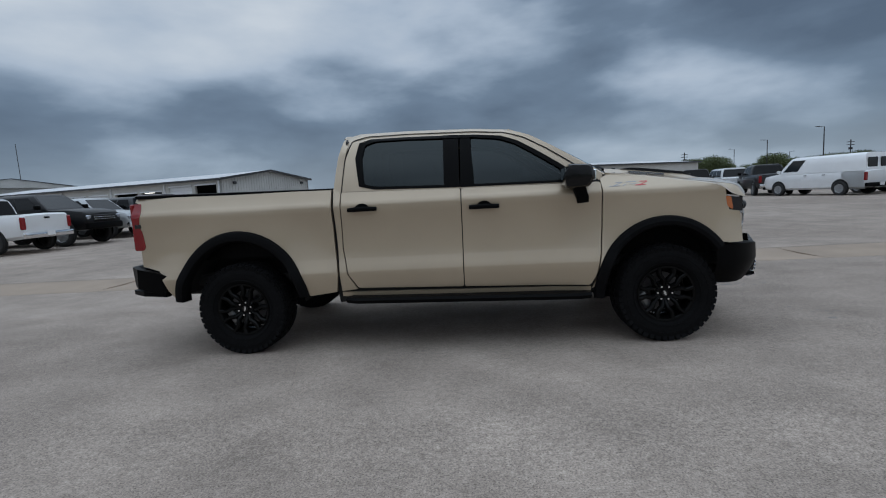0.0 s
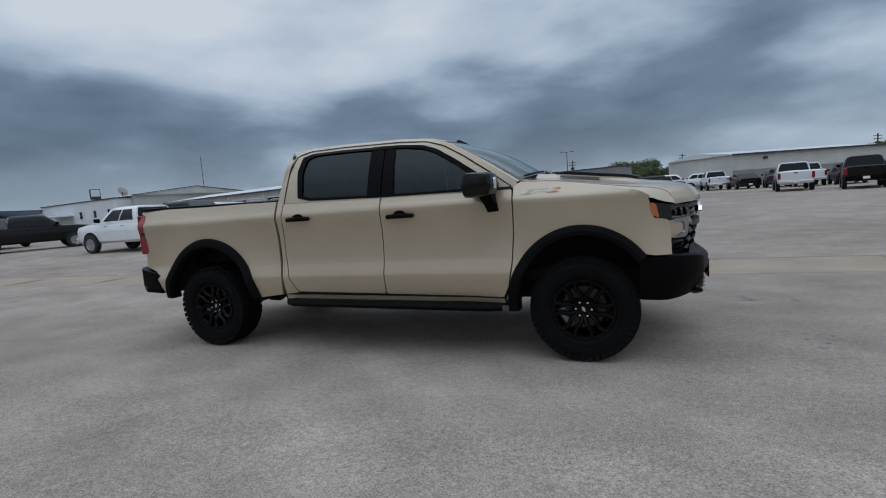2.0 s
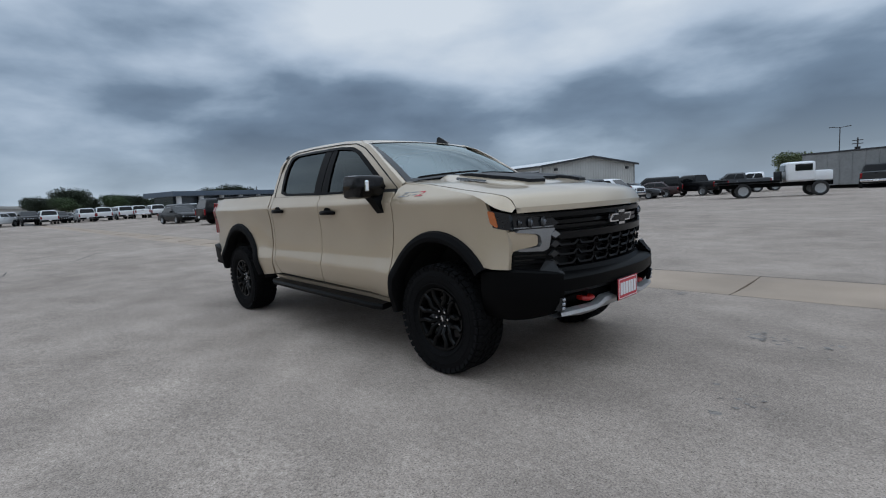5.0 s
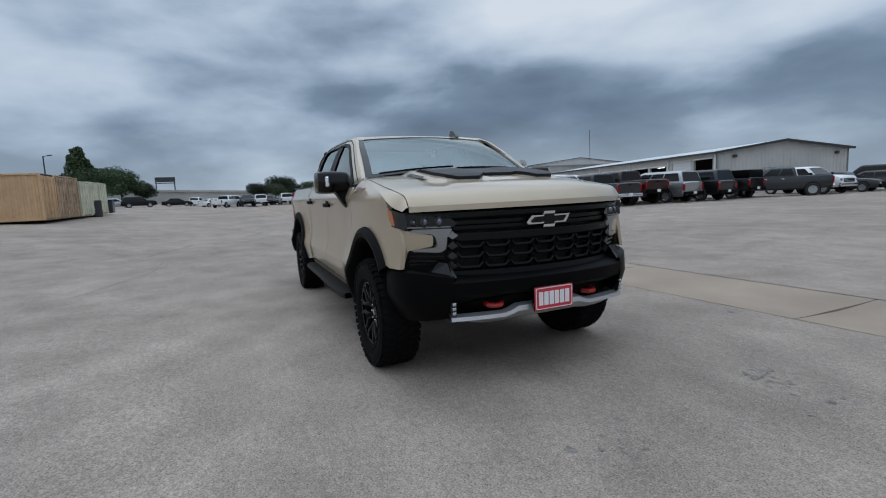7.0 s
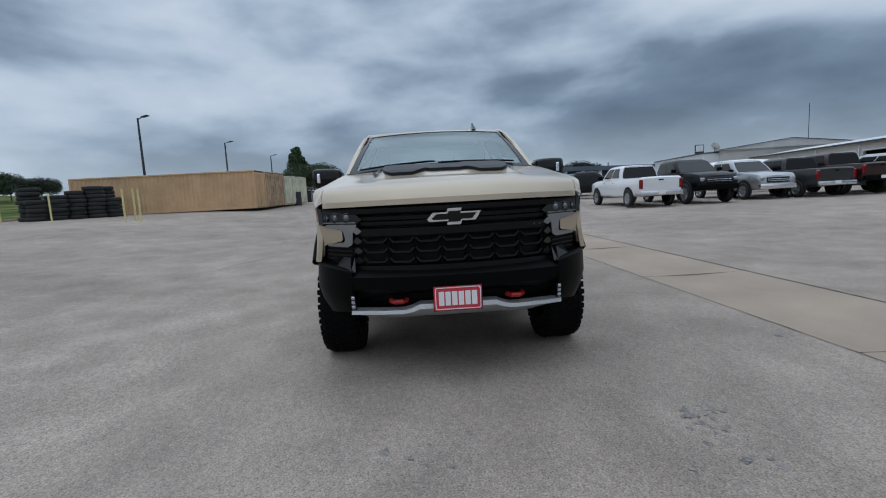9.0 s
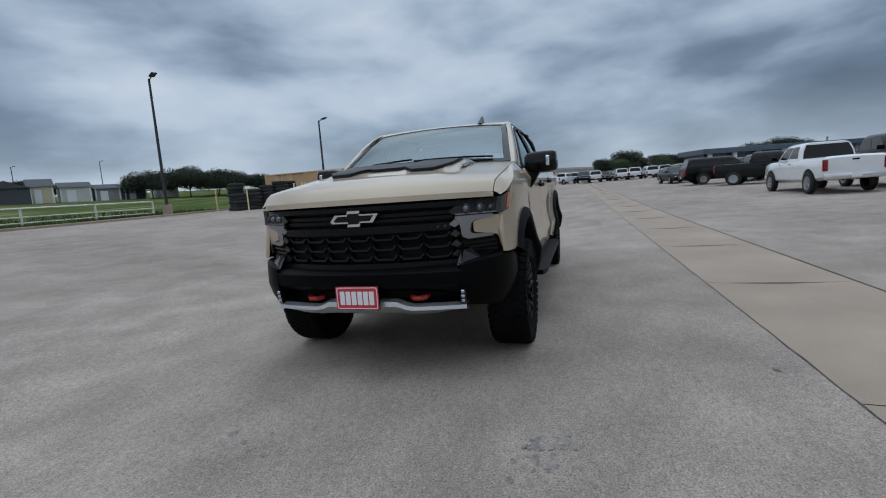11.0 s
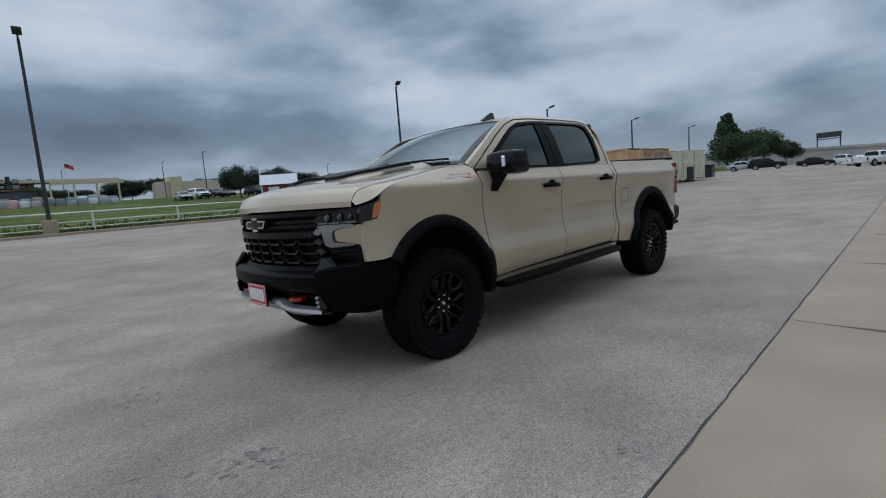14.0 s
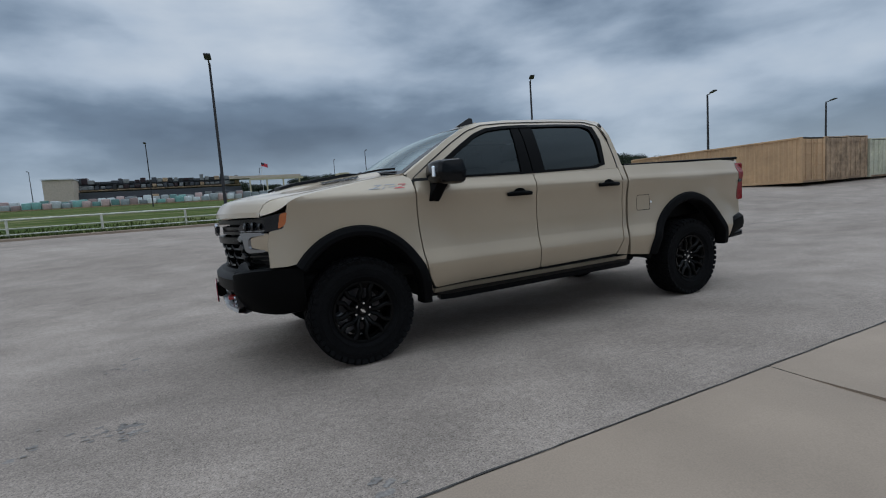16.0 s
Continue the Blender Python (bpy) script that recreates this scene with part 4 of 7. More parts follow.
g.box((-1.91, 0, 0.88), (1.84, 1.60, 0.03))
for s in (-1, 1):
    g.box((-1.91, s * 0.80, 1.15), (1.84, 0.03, 0.56))
g.box((-1.01, 0, 1.16), (0.03, 1.62, 0.57))
part("bed_liner", g, TRIM, truck, "black pickup bed lining")
for s in (-1, 1):
    g = Geo().sweep([(-0.99, s * 0.865, 1.456), (-1.9, s * 0.865, 1.472), (-2.84, s * 0.855, 1.489)], [(-0.05, -0.02), (0.05, -0.02), (0.05, 0.006), (0.04, 0.012), (-0.04, 0.012), (-0.05, 0.006)])
    part("bed_rail_cap", g, TRIM, truck, "black bed rail cap")
# rear bumper
for s in (-1, 1):
    g = Geo().sweep([(-2.57, s * 0.955, 0.66), (-2.66, s * 0.965, 0.70), (-2.84, s * 0.945, 0.74), (-2.93, s * 0.86, 0.75), (-2.955, s * 0.60, 0.75)], [(-0.04, -0.10), (0.02, -0.085), (0.035, -0.02), (0.03, 0.06), (0.0, 0.09), (-0.05, 0.09)])
    b = part("rear_bumper", g, TRIM, truck, "black rear bumper with a corner step")
    part("corner_step", Geo().sweep([(-2.60, s * 0.93, 0.575), (-2.80, s * 0.945, 0.595), (-2.93, s * 0.87, 0.60), (-2.95, s * 0.6, 0.60)], [(-0.05, -0.02), (0.03, -0.02), (0.04, 0.0), (0.03, 0.02), (-0.05, 0.02)]), TRIM, b)
part("rear_bumper_beam", Geo().box((-2.94, 0, 0.72), (0.09, 1.25, 0.17), 0.02), TRIM, truck)
# chassis
g = Geo()
for s in (-1, 1):
    g.box((0, s * 0.42, 0.56), (5.2, 0.09, 0.15), 0.01)
g.box((0, 0, 0.66), (4.9, 1.5, 0.10), 0.02)
g.box((0.25, 0, 0.60), (2.0, 1.75, 0.12), 0.03)
g.tube([(-AXLE, -0.75, 0.41), (-AXLE, 0.75, 0.41)], 0.055, 10)
g.lathe([(0.02, -0.16), (0.13, -0.10), (0.16, 0), (0.13, 0.10), (0.02, 0.16)], 14, pose(-AXLE, 0.0, 0.41))
g.tube([(AXLE, -0.75, 0.41), (AXLE, -0.3, 0.46), (AXLE, 0.3, 0.46), (AXLE, 0.75, 0.41)], 0.04, 8)
g.tube([(-AXLE, 0, 0.45), (0.6, 0, 0.55)], 0.045, 8)
g.tube([(0.8, -0.30, 0.47), (-0.3, -0.35, 0.47), (-1.2, -0.38, 0.50), (-2.6, -0.6, 0.55)], 0.045, 8)
g.box((-0.5, 0.55, 0.52), (1.1, 0.35, 0.22), 0.05)
g.box((1.9, 0, 0.55), (0.9, 0.9, 0.14), 0.04)
part("chassis", g, VOID, truck, "dark frame rails and axles")
# interior
for y in (-0.40, 0.40):
    for x in (0.35, -0.55):
        g = Geo()
        g.box((x, y, 0.98), (0.52, 0.52, 0.16), 0.05, seg=2)
        g.box((x - 0.27, y, 1.30), (0.13, 0.50, 0.55), 0.05, pose(0, 0, 0, 0, -10, 0), seg=2)
        g.box((x - 0.33, y, 1.66), (0.09, 0.27, 0.17), 0.03, pose(0, 0, 0, 0, -8, 0), seg=2)
        part("seat", g, CLOTH, truck, "dark leather seat")
g = Geo().box((1.18, 0, 1.27), (0.42, 1.58, 0.24), 0.08, seg=3)
g.box((0.2, 0, 0.72), (2.3, 1.75, 0.10), 0.02)
part("dashboard", g, CLOTH, truck)
g = Geo()
ring_pts = [(0.82 + 0.06 * math.sin(a), 0.40 + 0.185 * math.cos(a), 1.28 + 0.175 * math.sin(a)) for a in [2 * math.pi * i / 24 for i in range(24)]]
g.tube(ring_pts, 0.016, 6, True)
g.tube([(0.82, 0.22, 1.28), (0.86, 0.40, 1.27), (0.82, 0.58, 1.28)], 0.02, 6)
part("rear_trim", Geo().box((-0.86, 0, 1.45), (0.03, 1.5, 0.9), 0.02), CLOTH, truck)
part("steering_wheel", g, TRIM, truck)
part("headliner", Geo().grid(lambda u, v: roof(0.03 + 0.94 * u, 0.04 + 0.92 * v) + Vector((0, 0, -0.045)), 8, 8), CLOTH, truck)
part("window_sticker", Geo().grid(lambda u, v: screen(0.05 + 0.09 * u, 0.865 + 0.085 * v) + Vector((-0.012, 0, 0.004)), 2, 3), WHITE, truck, "white paper sticker inside the windshield")
# roof aerial
g = Geo()
fin = [(-0.11, 0), (0.08, 0), (0.0, 0.045), (-0.07, 0.085), (-0.105, 0.08)]
g.add([(0.585 + a, 0.42 + s * (0.022 if b == 0 else 0.006), roof_z(0.56, 0.55) - 0.006 + b) for s in (-1, 1) for a, b in fin], [(0, 1, 2, 3, 4), (5, 6, 7, 8, 9)[::-1]] + [(i, (i + 1) % 5, 5 + (i + 1) % 5, 5 + i) for i in range(5)])
part("roof_aerial", g, GLOSS, truck, "black shark-fin roof aerial")

# ---- wheels ----


def build_wheel():
    """A wheel that stands along the local y axis, outer face towards -y."""
    # tyre carcass
    prof = [(0.238, -0.105), (0.262, -0.128), (0.30, -0.139), (0.345, -0.140), (0.385, -0.133), (0.404, -0.121), (0.411, -0.09), (0.411, 0.09), (0.404, 0.121), (0.385, 0.133), (0.345, 0.140), (0.30, 0.139), (0.262, 0.128), (0.238, 0.105)]
    tyre = Geo().lathe(prof, 64)
    # tread blocks: staggered rows of lugs, and shoulder lugs that wrap over the side wall
    n = 44
    for i in range(n):
        a = 2 * math.pi * i / n
        for row, (y, ly, off, tw) in enumerate(((-0.075, 0.042, 0.0, 24), (-0.026, 0.040, 0.5, -30), (0.026, 0.040, 0.0, 30), (0.075, 0.042, 0.5, -24))):
            b = a + off * 2 * math.pi / n
            m = Matrix.Rotation(-b, 4, "Y") @ pose(0.4115, y, 0, tw, 0, 0)
            tyre.box((0, 0, 0), (0.014, ly, 0.042), 0, m)
        for s in (-1, 1):
            b = a + (0.25 if s < 0 else 0.75) * 2 * math.pi / n
            deep = 0.045 if i % 2 else 0.062
            m = Matrix.Rotation(-b, 4, "Y") @ pose(0.409, s * 0.113, 0, 0, 0, s * 14)
            tyre.box((0, 0, 0), (0.014, 0.034, 0.046 if i % 2 else 0.040), 0, m)
            m = Matrix.Rotation(-b, 4, "Y") @ pose(0.404 - deep / 2, s * 0.133, 0, 0, 0, s * 20)
            tyre.box((0, 0, 0), (deep, 0.010, 0.044 if i % 2 else 0.036), 0, m)
    # raised rings on the side wall
    for r in (0.275, 0.335):
        tyre.lathe([(r - 0.004, -0.1385), (r - 0.002, -0.1425), (r + 0.002, -0.1425), (r + 0.004, -0.1385)], 64)
    tyre_mesh = mesh_of("tyre", tyre, RUBBER, 30, fix=False)
    # rim barrel
    rim = Geo().lathe([(0.222, -0.118), (0.240, -0.121), (0.243, -0.112), (0.232, -0.105), (0.222, -0.095), (0.212, -0.04), (0.205, 0.06), (0.225, 0.10)], 56)
    rim.lathe([(0.205, 0.045), (0.03, 0.05)], 32)
    # split spokes: two broad arms a spoke, bent outwards and raised towards the lip, with a chamfered crown
    spokes = []
    for sgn in (-1, 1):
        pts = []
        for k in range(9):
            u = k / 8
            r = 0.055 + (0.228 - 0.055) * u
            a = sgn * (0.16 + 0.17 * smooth((u - 0.30) / 0.35) - 0.05 * smooth((u - 0.75) / 0.25))
            y = -0.060 - 0.034 * smooth(u / 0.45) - 0.018 * u
            pts.append((r * math.cos(a), y, r * math.sin(a)))
        spokes.append(mesh_of("spoke", Geo().sweep(pts, [(-0.020, -0.022), (0.020, -0.022), (0.017, 0.006), (0.008, 0.017), (-0.008, 0.017), (-0.017, 0.006)], up=(0, -1, 0)), RIMBLACK, 30, fix=False))
    rim.lathe([(0.0, -0.070), (0.05, -0.072), (0.078, -0.066), (0.090, -0.050), (0.092, 0.03)], 30)
    rim_mesh = mesh_of("wheel", rim, RIMBLACK, 35, fix=False)
    disc = mesh_of("brake_disc", Geo().lathe([(0.06, 0.0), (0.168, 0.0), (0.168, 0.025), (0.06, 0.025)], 40), DISC, 30)
    caliper = mesh_of("brake_caliper", Geo().box((0.165, 0.0, 0), (0.07, 0.09, 0.17), 0.014, seg=2).box((0.165, -0.05, 0), (0.045, 0.012, 0.11), 0.005), GREYTRIM, 35)
    nut = mesh_of("lug_nut", Geo().lathe([(0.0, -0.094), (0.008, -0.093), (0.0105, -0.085), (0.0105, -0.064)], 8), CHROME, 30)
    cap = mesh_of("hub_cap", Geo().lathe([(0.0, -0.088), (0.028, -0.086), (0.033, -0.078), (0.033, -0.066)], 20), GLOSS, 30)
    bow = Geo().box((0, -0.0885, 0), (0.044, 0.004, 0.010), 0, pose(0, 0, 0, 0, 0, 0)).box((0, -0.0885, 0), (0.016, 0.005, 0.020))
    bow_mesh = mesh_of("cap_mark", bow, CHROME)
    return rim_mesh, tyre_mesh, disc, nut, cap, bow_mesh, spokes, caliper


RIM_M, TYRE_M, DISC_M, NUT_M, CAP_M, BOW_M, SPOKES, CALIPER_M = build_wheel()
for x in (AXLE, -AXLE):
    for s in (-1, 1):
        m = pose(x, s * HUB_Y, WHEEL_R - 0.002, 0, 13 + 37 * x + 20 * s, 0)
        if s > 0:
            m = pose(x, s * HUB_Y, WHEEL_R - 0.002, 0, 0, 180) @ pose(0, 0, 0, 0, 21 * x, 0)
        wheel = part("wheel", RIM_M, None, truck, "gloss black six-spoke wheel with an off-road tyre", at=m)
        part("tyre", TYRE_M, None, wheel, "black chunky all-terrain tyre")
        part("brake_disc", DISC_M, None, wheel)
        part("brake_caliper", CALIPER_M, None, wheel, "grey brake caliper", at=pose(0, 0, 0, 0, 150 - (13 + 37 * x + 20 * s if s < 0 else 21 * x), 0))
        part("hub_cap", CAP_M, None, wheel)
        part("cap_mark", BOW_M, None, wheel)
        for k in range(6):
            for sp in SPOKES:
                part("spoke", sp, None, wheel, at=Matrix.Rotation(2 * math.pi * (k + 0.5) / 6, 4, "Y"))
            part("lug_nut", NUT_M, None, wheel, at=Matrix.Rotation(2 * math.pi * k / 6, 4, "Y") @ Matrix.Translation((0.060, 0, 0)))

# ---- front end ----


def face(y, z, d=0.0):
    """A point of the truck's front skin; d is depth behind it."""
    lean = lerp_table(z, [(0.40, -0.10), (0.55, 0.0), (0.75, 0.02), (0.80, -0.03), (1.0, 0.0), (1.2, 0.0)])
    return Vector((front_x(y) + lean - d, y, z))


def fpatch(outline, depth=0.0, thick=0.02, step=0.06):
    return Geo().patch(outline, lambda y, z, d: face(y, z, depth + d), thick, step)


def flip(pts, s):
    return [(s * y, z) for y, z in pts]


part("grille_back", fpatch([(-0.74, 0.74), (0.74, 0.74), (0.90, 0.84), (0.90, 1.19), (-0.90, 1.19), (-0.90, 0.84)], 0.09, 0.02, 0.1), VOID, truck)
grille = part("grille", fpatch([(-0.70, 1.150), (-0.40, 1.155), (0.40, 1.155), (0.70, 1.150), (0.80, 1.185), (-0.80, 1.185)], 0.004, 0.05), GRILLESATIN, truck, "black front grille with a mesh of angled bars")
for z, h in ((1.118, 0.012), (1.085, 0.012)):
    part("slat", fpatch([(-0.62, z - h), (0.62, z - h), (0.62, z + h), (-0.62, z + h)], 0.030, 0.03), GRILLESATIN, grille)
part("crossbar", fpatch(rounded([(-0.665, 1.045), (-0.60, 1.005), (0.60, 1.005), (0.665, 1.045), (0.60, 1.052), (-0.60, 1.052)], 0.01), -0.006, 0.05, 0.05), GRILLESATIN, grille)
for s in (-1, 1):
    for z, mat in ((1.038, GREYTRIM), (0.972, JEWEL), (0.905, JEWEL), (0.838, JEWEL)):
        part("grille_jewel", fpatch(flip([(0.605, z), (0.640, z + 0.030), (0.668, z), (0.640, z - 0.022)], s), -0.010, 0.02), mat, grille, "satin grey end piece")
part("small_badge", fpatch([(0.49, 1.024), (0.58, 1.024), (0.585, 1.036), (0.495, 1.036)], -0.006, 0.004, 0.05), DECALGREY, grille)
for z in (0.972, 0.905, 0.838):
    for c in range(-4, 5):
        y0 = c * 0.172
        pts = [(-0.084, 0.016), (-0.056, -0.014), (0.056, -0.014), (0.084, 0.016)]
        path = [face(min(max(y0 + a, -0.655), 0.655), z + b, 0.028) for a, b in pts]
        if abs(y0) > 0.66:
            continue
        part("grille_bar", Geo().sweep(path, [(-0.016, -0.010), (0.004, -0.011), (0.016, -0.003), (0.012, 0.010), (-0.016, 0.004)]), GRILLESATIN, grille)
        if abs(y0) + 0.1 < 0.65:
            part("grille_web", Geo().box(face(y0 + 0.086, z - 0.017, 0.05), (0.05, 0.022, 0.060), 0.004), TRIM, grille)
part("lower_lip", fpatch([(-0.66, 0.775), (0.66, 0.775), (0.64, 0.805), (-0.64, 0.805)], -0.01, 0.06), TRIM, grille)
# cross-shaped emblem in the grille, drawn plain
def emblem(k):
    return [(-0.16 * k, -0.012), (-0.125 * k, 0.026 * k), (-0.048, 0.026 * k), (-0.040, 0.048 * k), (0.048, 0.048 * k), (0.042, 0.026 * k), (0.16 * k, 0.026 * k), (0.125 * k, -0.026 * k), (0.048, -0.026 * k), (0.040, -0.048 * k), (-0.048, -0.048 * k), (-0.042, -0.026 * k), (-0.15 * k, -0.026 * k)]


em = part("emblem", fpatch([(y, z + 1.113) for y, z in emblem(1.08)], -0.030, 0.03, 0.03), CHROME, grille, "chrome-rimmed black emblem")
part("emblem_field", fpatch([(y * 0.90, z * 0.72 + 1.113) for y, z in emblem(1.0)], -0.034, 0.006, 0.03), GLOSS, em)
for s in (-1, 1):
    # head lamp: dark housing with two lens groups and an amber end
    hl = part("head_lamp", fpatch(flip([(0.60, 1.115), (0.66, 1.165), (0.86, 1.185), (0.905, 1.18), (0.905, 1.10), (0.84, 1.085), (0.64, 1.088)], s), 0.006, 0.06, 0.05), LAMPGLASS, truck, "slim dark head lamp with an amber corner")
    side_lamp = Geo().patch([(2.35, 1.225), (2.45, 1.208), (2.515, 1.195), (2.525, 1.088), (2.42, 1.10), (2.385, 1.115)], lambda x, z, d: Vector((x, s * (side_y(x, z) - 0.004 - d), z)), 0.03, 0.04)
    part("side_glass", side_lamp, LAMPGLASS, hl)
    part("amber_corner", Geo().patch(rounded([(2.366, 1.220), (2.415, 1.210), (2.437, 1.106), (2.412, 1.113), (2.382, 1.135)], 0.015), lambda x, z, d: Vector((x, s * (side_y(x, z) + 0.001 - d), z)), 0.01, 0.03), AMBER, hl, "amber turn lamp")
    for y, r in ((0.705, 0.031), (0.785, 0.031), (0.850, 0.020)):
        # projector eye: bright bezel round a dark dome
        turn = pose(*face(s * y, 1.130, 0.004), 0, 0, 90 - s * (14 + 200 * max(0, y - 0.76)))
        eye = part("lens", Geo().lathe([(0.0, -0.018), (r * 0.4, -0.016), (r * 0.72, -0.008), (r * 0.75, 0.0)], 18, turn), LAMPEYE, hl, "glassy projector lens")
        part("bezel", Geo().lathe([(r * 0.76, -0.004), (r * 0.85, -0.010), (r * 1.12, -0.008), (r * 1.15, 0.006)], 18, turn), JEWEL, eye)
    part("light_strip", fpatch(flip([(0.645, 1.093), (0.885, 1.093), (0.885, 1.101), (0.645, 1.101)], s), -0.002, 0.01, 0.05), GREYTRIM, hl, "thin satin light strip")
    part("lamp_brow", fpatch(flip([(0.64, 1.166), (0.86, 1.192), (0.90, 1.192), (0.90, 1.182), (0.86, 1.180), (0.66, 1.158)], s), 0.0, 0.02, 0.05), GLOSS, hl)
    # grey hook-shaped bracket under the lamp
    part("lamp_bracket", fpatch(flip(rounded([(0.635, 1.085), (0.86, 1.085), (0.88, 1.068), (0.755, 1.052), (0.735, 1.035), (0.725, 0.985), (0.735, 0.965), (0.86, 0.955), (0.86, 0.940), (0.71, 0.932), (0.675, 0.950), (0.668, 1.03), (0.65, 1.06)], 0.012), s), -0.006, 0.04, 0.04), BRACKET, truck, "satin grey hook-shaped lamp bracket")
    part("fascia_corner", fpatch(flip(rounded([(0.745, 1.045), (0.90, 1.080), (0.922, 1.06), (0.926, 0.86), (0.90, 0.86), (0.885, 0.945), (0.745, 0.975)], 0.015), s), 0.004, 0.05, 0.045), SAND, truck)
    part("air_vent", fpatch(flip([(0.655, 0.925), (0.87, 0.945), (0.885, 0.83), (0.70, 0.80)], s), 0.035, 0.03), VOID, truck, "dark slatted air curtain vent")
    for z in (0.905, 0.875, 0.845):
        part("vent_slat", fpatch(flip([(0.68, z - 0.007), (0.875, z), (0.875, z + 0.012), (0.68, z + 0.005)], s), 0.012, 0.03), GLOSS, truck)
    # bumper wing
    g = Geo()
    stations = [(2.29, 0.965, 0.815, 0.47), (2.38, 0.962, 0.825, 0.46), (2.46, 0.945, 0.828, 0.455), (2.55, 0.905, 0.825, 0.455), (2.63, 0.845, 0.82, 0.465), (2.695, 0.775, 0.81, 0.48), (2.735, 0.72, 0.80, 0.495), (2.755, 0.675, 0.79, 0.51)]
    k = 7
    for x, y, zt, zb in stations:
        h = zt - zb
        n2 = Vector((0.35 if y > 0.93 else 0.8, s * (0.94 if y > 0.93 else 0.6), 0)).normalized()
        for q, o in ((1.0, -0.07), (1.0, -0.012), (0.96, 0.006), (0.55, 0.012), (0.30, -0.012), (0.05, -0.06), (0.0, -0.14)):
            p = Vector((x, s * y, zb + h * q)) + n2 * o
            g.v.append(tuple(p))
    g.f += [(i * k + j, i * k + j + 1, (i + 1) * k + j + 1, (i + 1) * k + j) for i in range(len(stations) - 1) for j in range(k - 1)]
    wing = part("bumper_wing", g, TRIM, truck, "black front bumper corner", angle=40)
    part("bumper_fin", Geo().add([(2.64, s * 0.80, 0.80), (2.755, s * 0.685, 0.78), (2.755, s * 0.655, 0.78), (2.64, s * 0.66, 0.80), (2.66, s * 0.735, 0.875), (2.69, s * 0.69, 0.868), (2.66, s * 0.665, 0.868)],
                                 [(0, 1, 5, 4), (1, 2, 6, 5), (2, 3, 6), (3, 0, 4, 6), (4, 5, 6), (0, 3, 2, 1)]), GLOSS, wing)
    fog = part("fog_lamp", fpatch(flip([(0.665, 0.53), (0.70, 0.535), (0.70, 0.625), (0.672, 0.625)], s), -0.104, 0.03), LAMPGLASS, wing, "upright fog lamp strip")
    for z in (0.55, 0.58, 0.61):
        part("lens", Geo().box(face(s * 0.683, z, -0.104), (0.016, 0.024, 0.020), 0.004), LENS, fog)
    # tow hook
    path = [(2.63, s * 0.44, 0.585), (2.755, s * 0.435, 0.575), (2.785, s * 0.41, 0.573), (2.785, s * 0.36, 0.573), (2.755, s * 0.335, 0.575), (2.63, s * 0.33, 0.585)]
    part("tow_hook", Geo().tube(path, 0.017, 8), RED, truck, "red tow hook")
# bumper beam across the front
g = Geo()
k = 6
cols = 24
for i in range(cols + 1):
    y = -0.70 + 1.40 * i / cols
    x = 2.86 - 0.105 * (abs(y) / 0.7) ** 2.5
    for dx, z in ((-0.12, 0.785), (-0.03, 0.772), (0.0, 0.745), (-0.004, 0.665), (-0.03, 0.640), (-0.10, 0.635)):
        g.v.append((x + dx, y, z))
g.f += [(i * k + j, i * k + j + 1, (i + 1) * k + j + 1, (i + 1) * k + j) for i in range(cols) for j in range(k - 1)]
beam = part("bumper_beam", g, TRIM, truck, "black front bumper beam", angle=40)
part("bumper_recess", fpatch([(-0.68, 0.50), (0.68, 0.50), (0.68, 0.66), (-0.68, 0.66)], 0.07, 0.03), VOID, truck)
part("lower_valance", fpatch([(-0.66, 0.50), (-0.30, 0.47), (0.30, 0.47), (0.66, 0.50), (0.66, 0.56), (0.50, 0.60), (0.28, 0.62), (-0.28, 0.62), (-0.50, 0.60), (-0.66, 0.56)], 0.035, 0.05), TRIM, truck)
g = Geo()
cols = 28
for i in range(cols + 1):
    y = -0.70 + 1.40 * i / cols
    out = smooth((abs(y) - 0.45) / 0.2)
    up = 0.035 * (1 - smooth((abs(y) - 0.24) / 0.10))
    x = 2.83 - 0.085 * (abs(y) / 0.7) ** 2.5
    for dx, z in ((-0.05, 0.535 + up), (0.0, 0.522 + up), (0.004, 0.498 + up * 0.8), (-0.05, 0.462 + up * 0.3 + 0.02 * out), (-0.12, 0.45 + 0.05 * out), (-0.12 - 0.22 * (1 - out), 0.445 + 0.06 * out)):
        g.v.append((x + dx, y, z))
k = 6
g.f += [(i * k + j, i * k + j + 1, (i + 1) * k + j + 1, (i + 1) * k + j) for i in range(cols) for j in range(k - 1)]
part("skid_plate", g, SKID, truck, "silver front skid plate", angle=40)
# dealer plate: red with a white border and seven white letter-sized bars
plate = part("front_plate", Geo().box((2.8755, -0.005, 0.595), (0.003, 0.308, 0.154), 0.001), PLATERED, truck, "red plate with a white border and white bars")
part("plate_mount", Geo().box((2.835, -0.005, 0.60), (0.060, 0.26, 0.10), 0.01).box((2.869, -0.005, 0.595), (0.009, 0.316, 0.162), 0.003), TRIM, plate, "black plate mount and frame")
part("plate_border", Geo().ring(rounded([(-0.150, 0.524), (0.142, 0.524), (0.142, 0.667), (-0.150, 0.667)], 0.012), rounded([(-0.145, 0.529), (0.137, 0.529), (0.137, 0.662), (-0.145, 0.662)], 0.010), lambda y, z, d: Vector((2.8795 - d, y, z)), 0.002), WHITE, plate)
for i in range(6):
    yc = -0.1105 + 0.0422 * i
    g = Geo()
    g.box((2.8790, yc, 0.595), (0.003, 0.034, 0.090), 0.001)
    part("letter_bar", g, WHITE, plate)

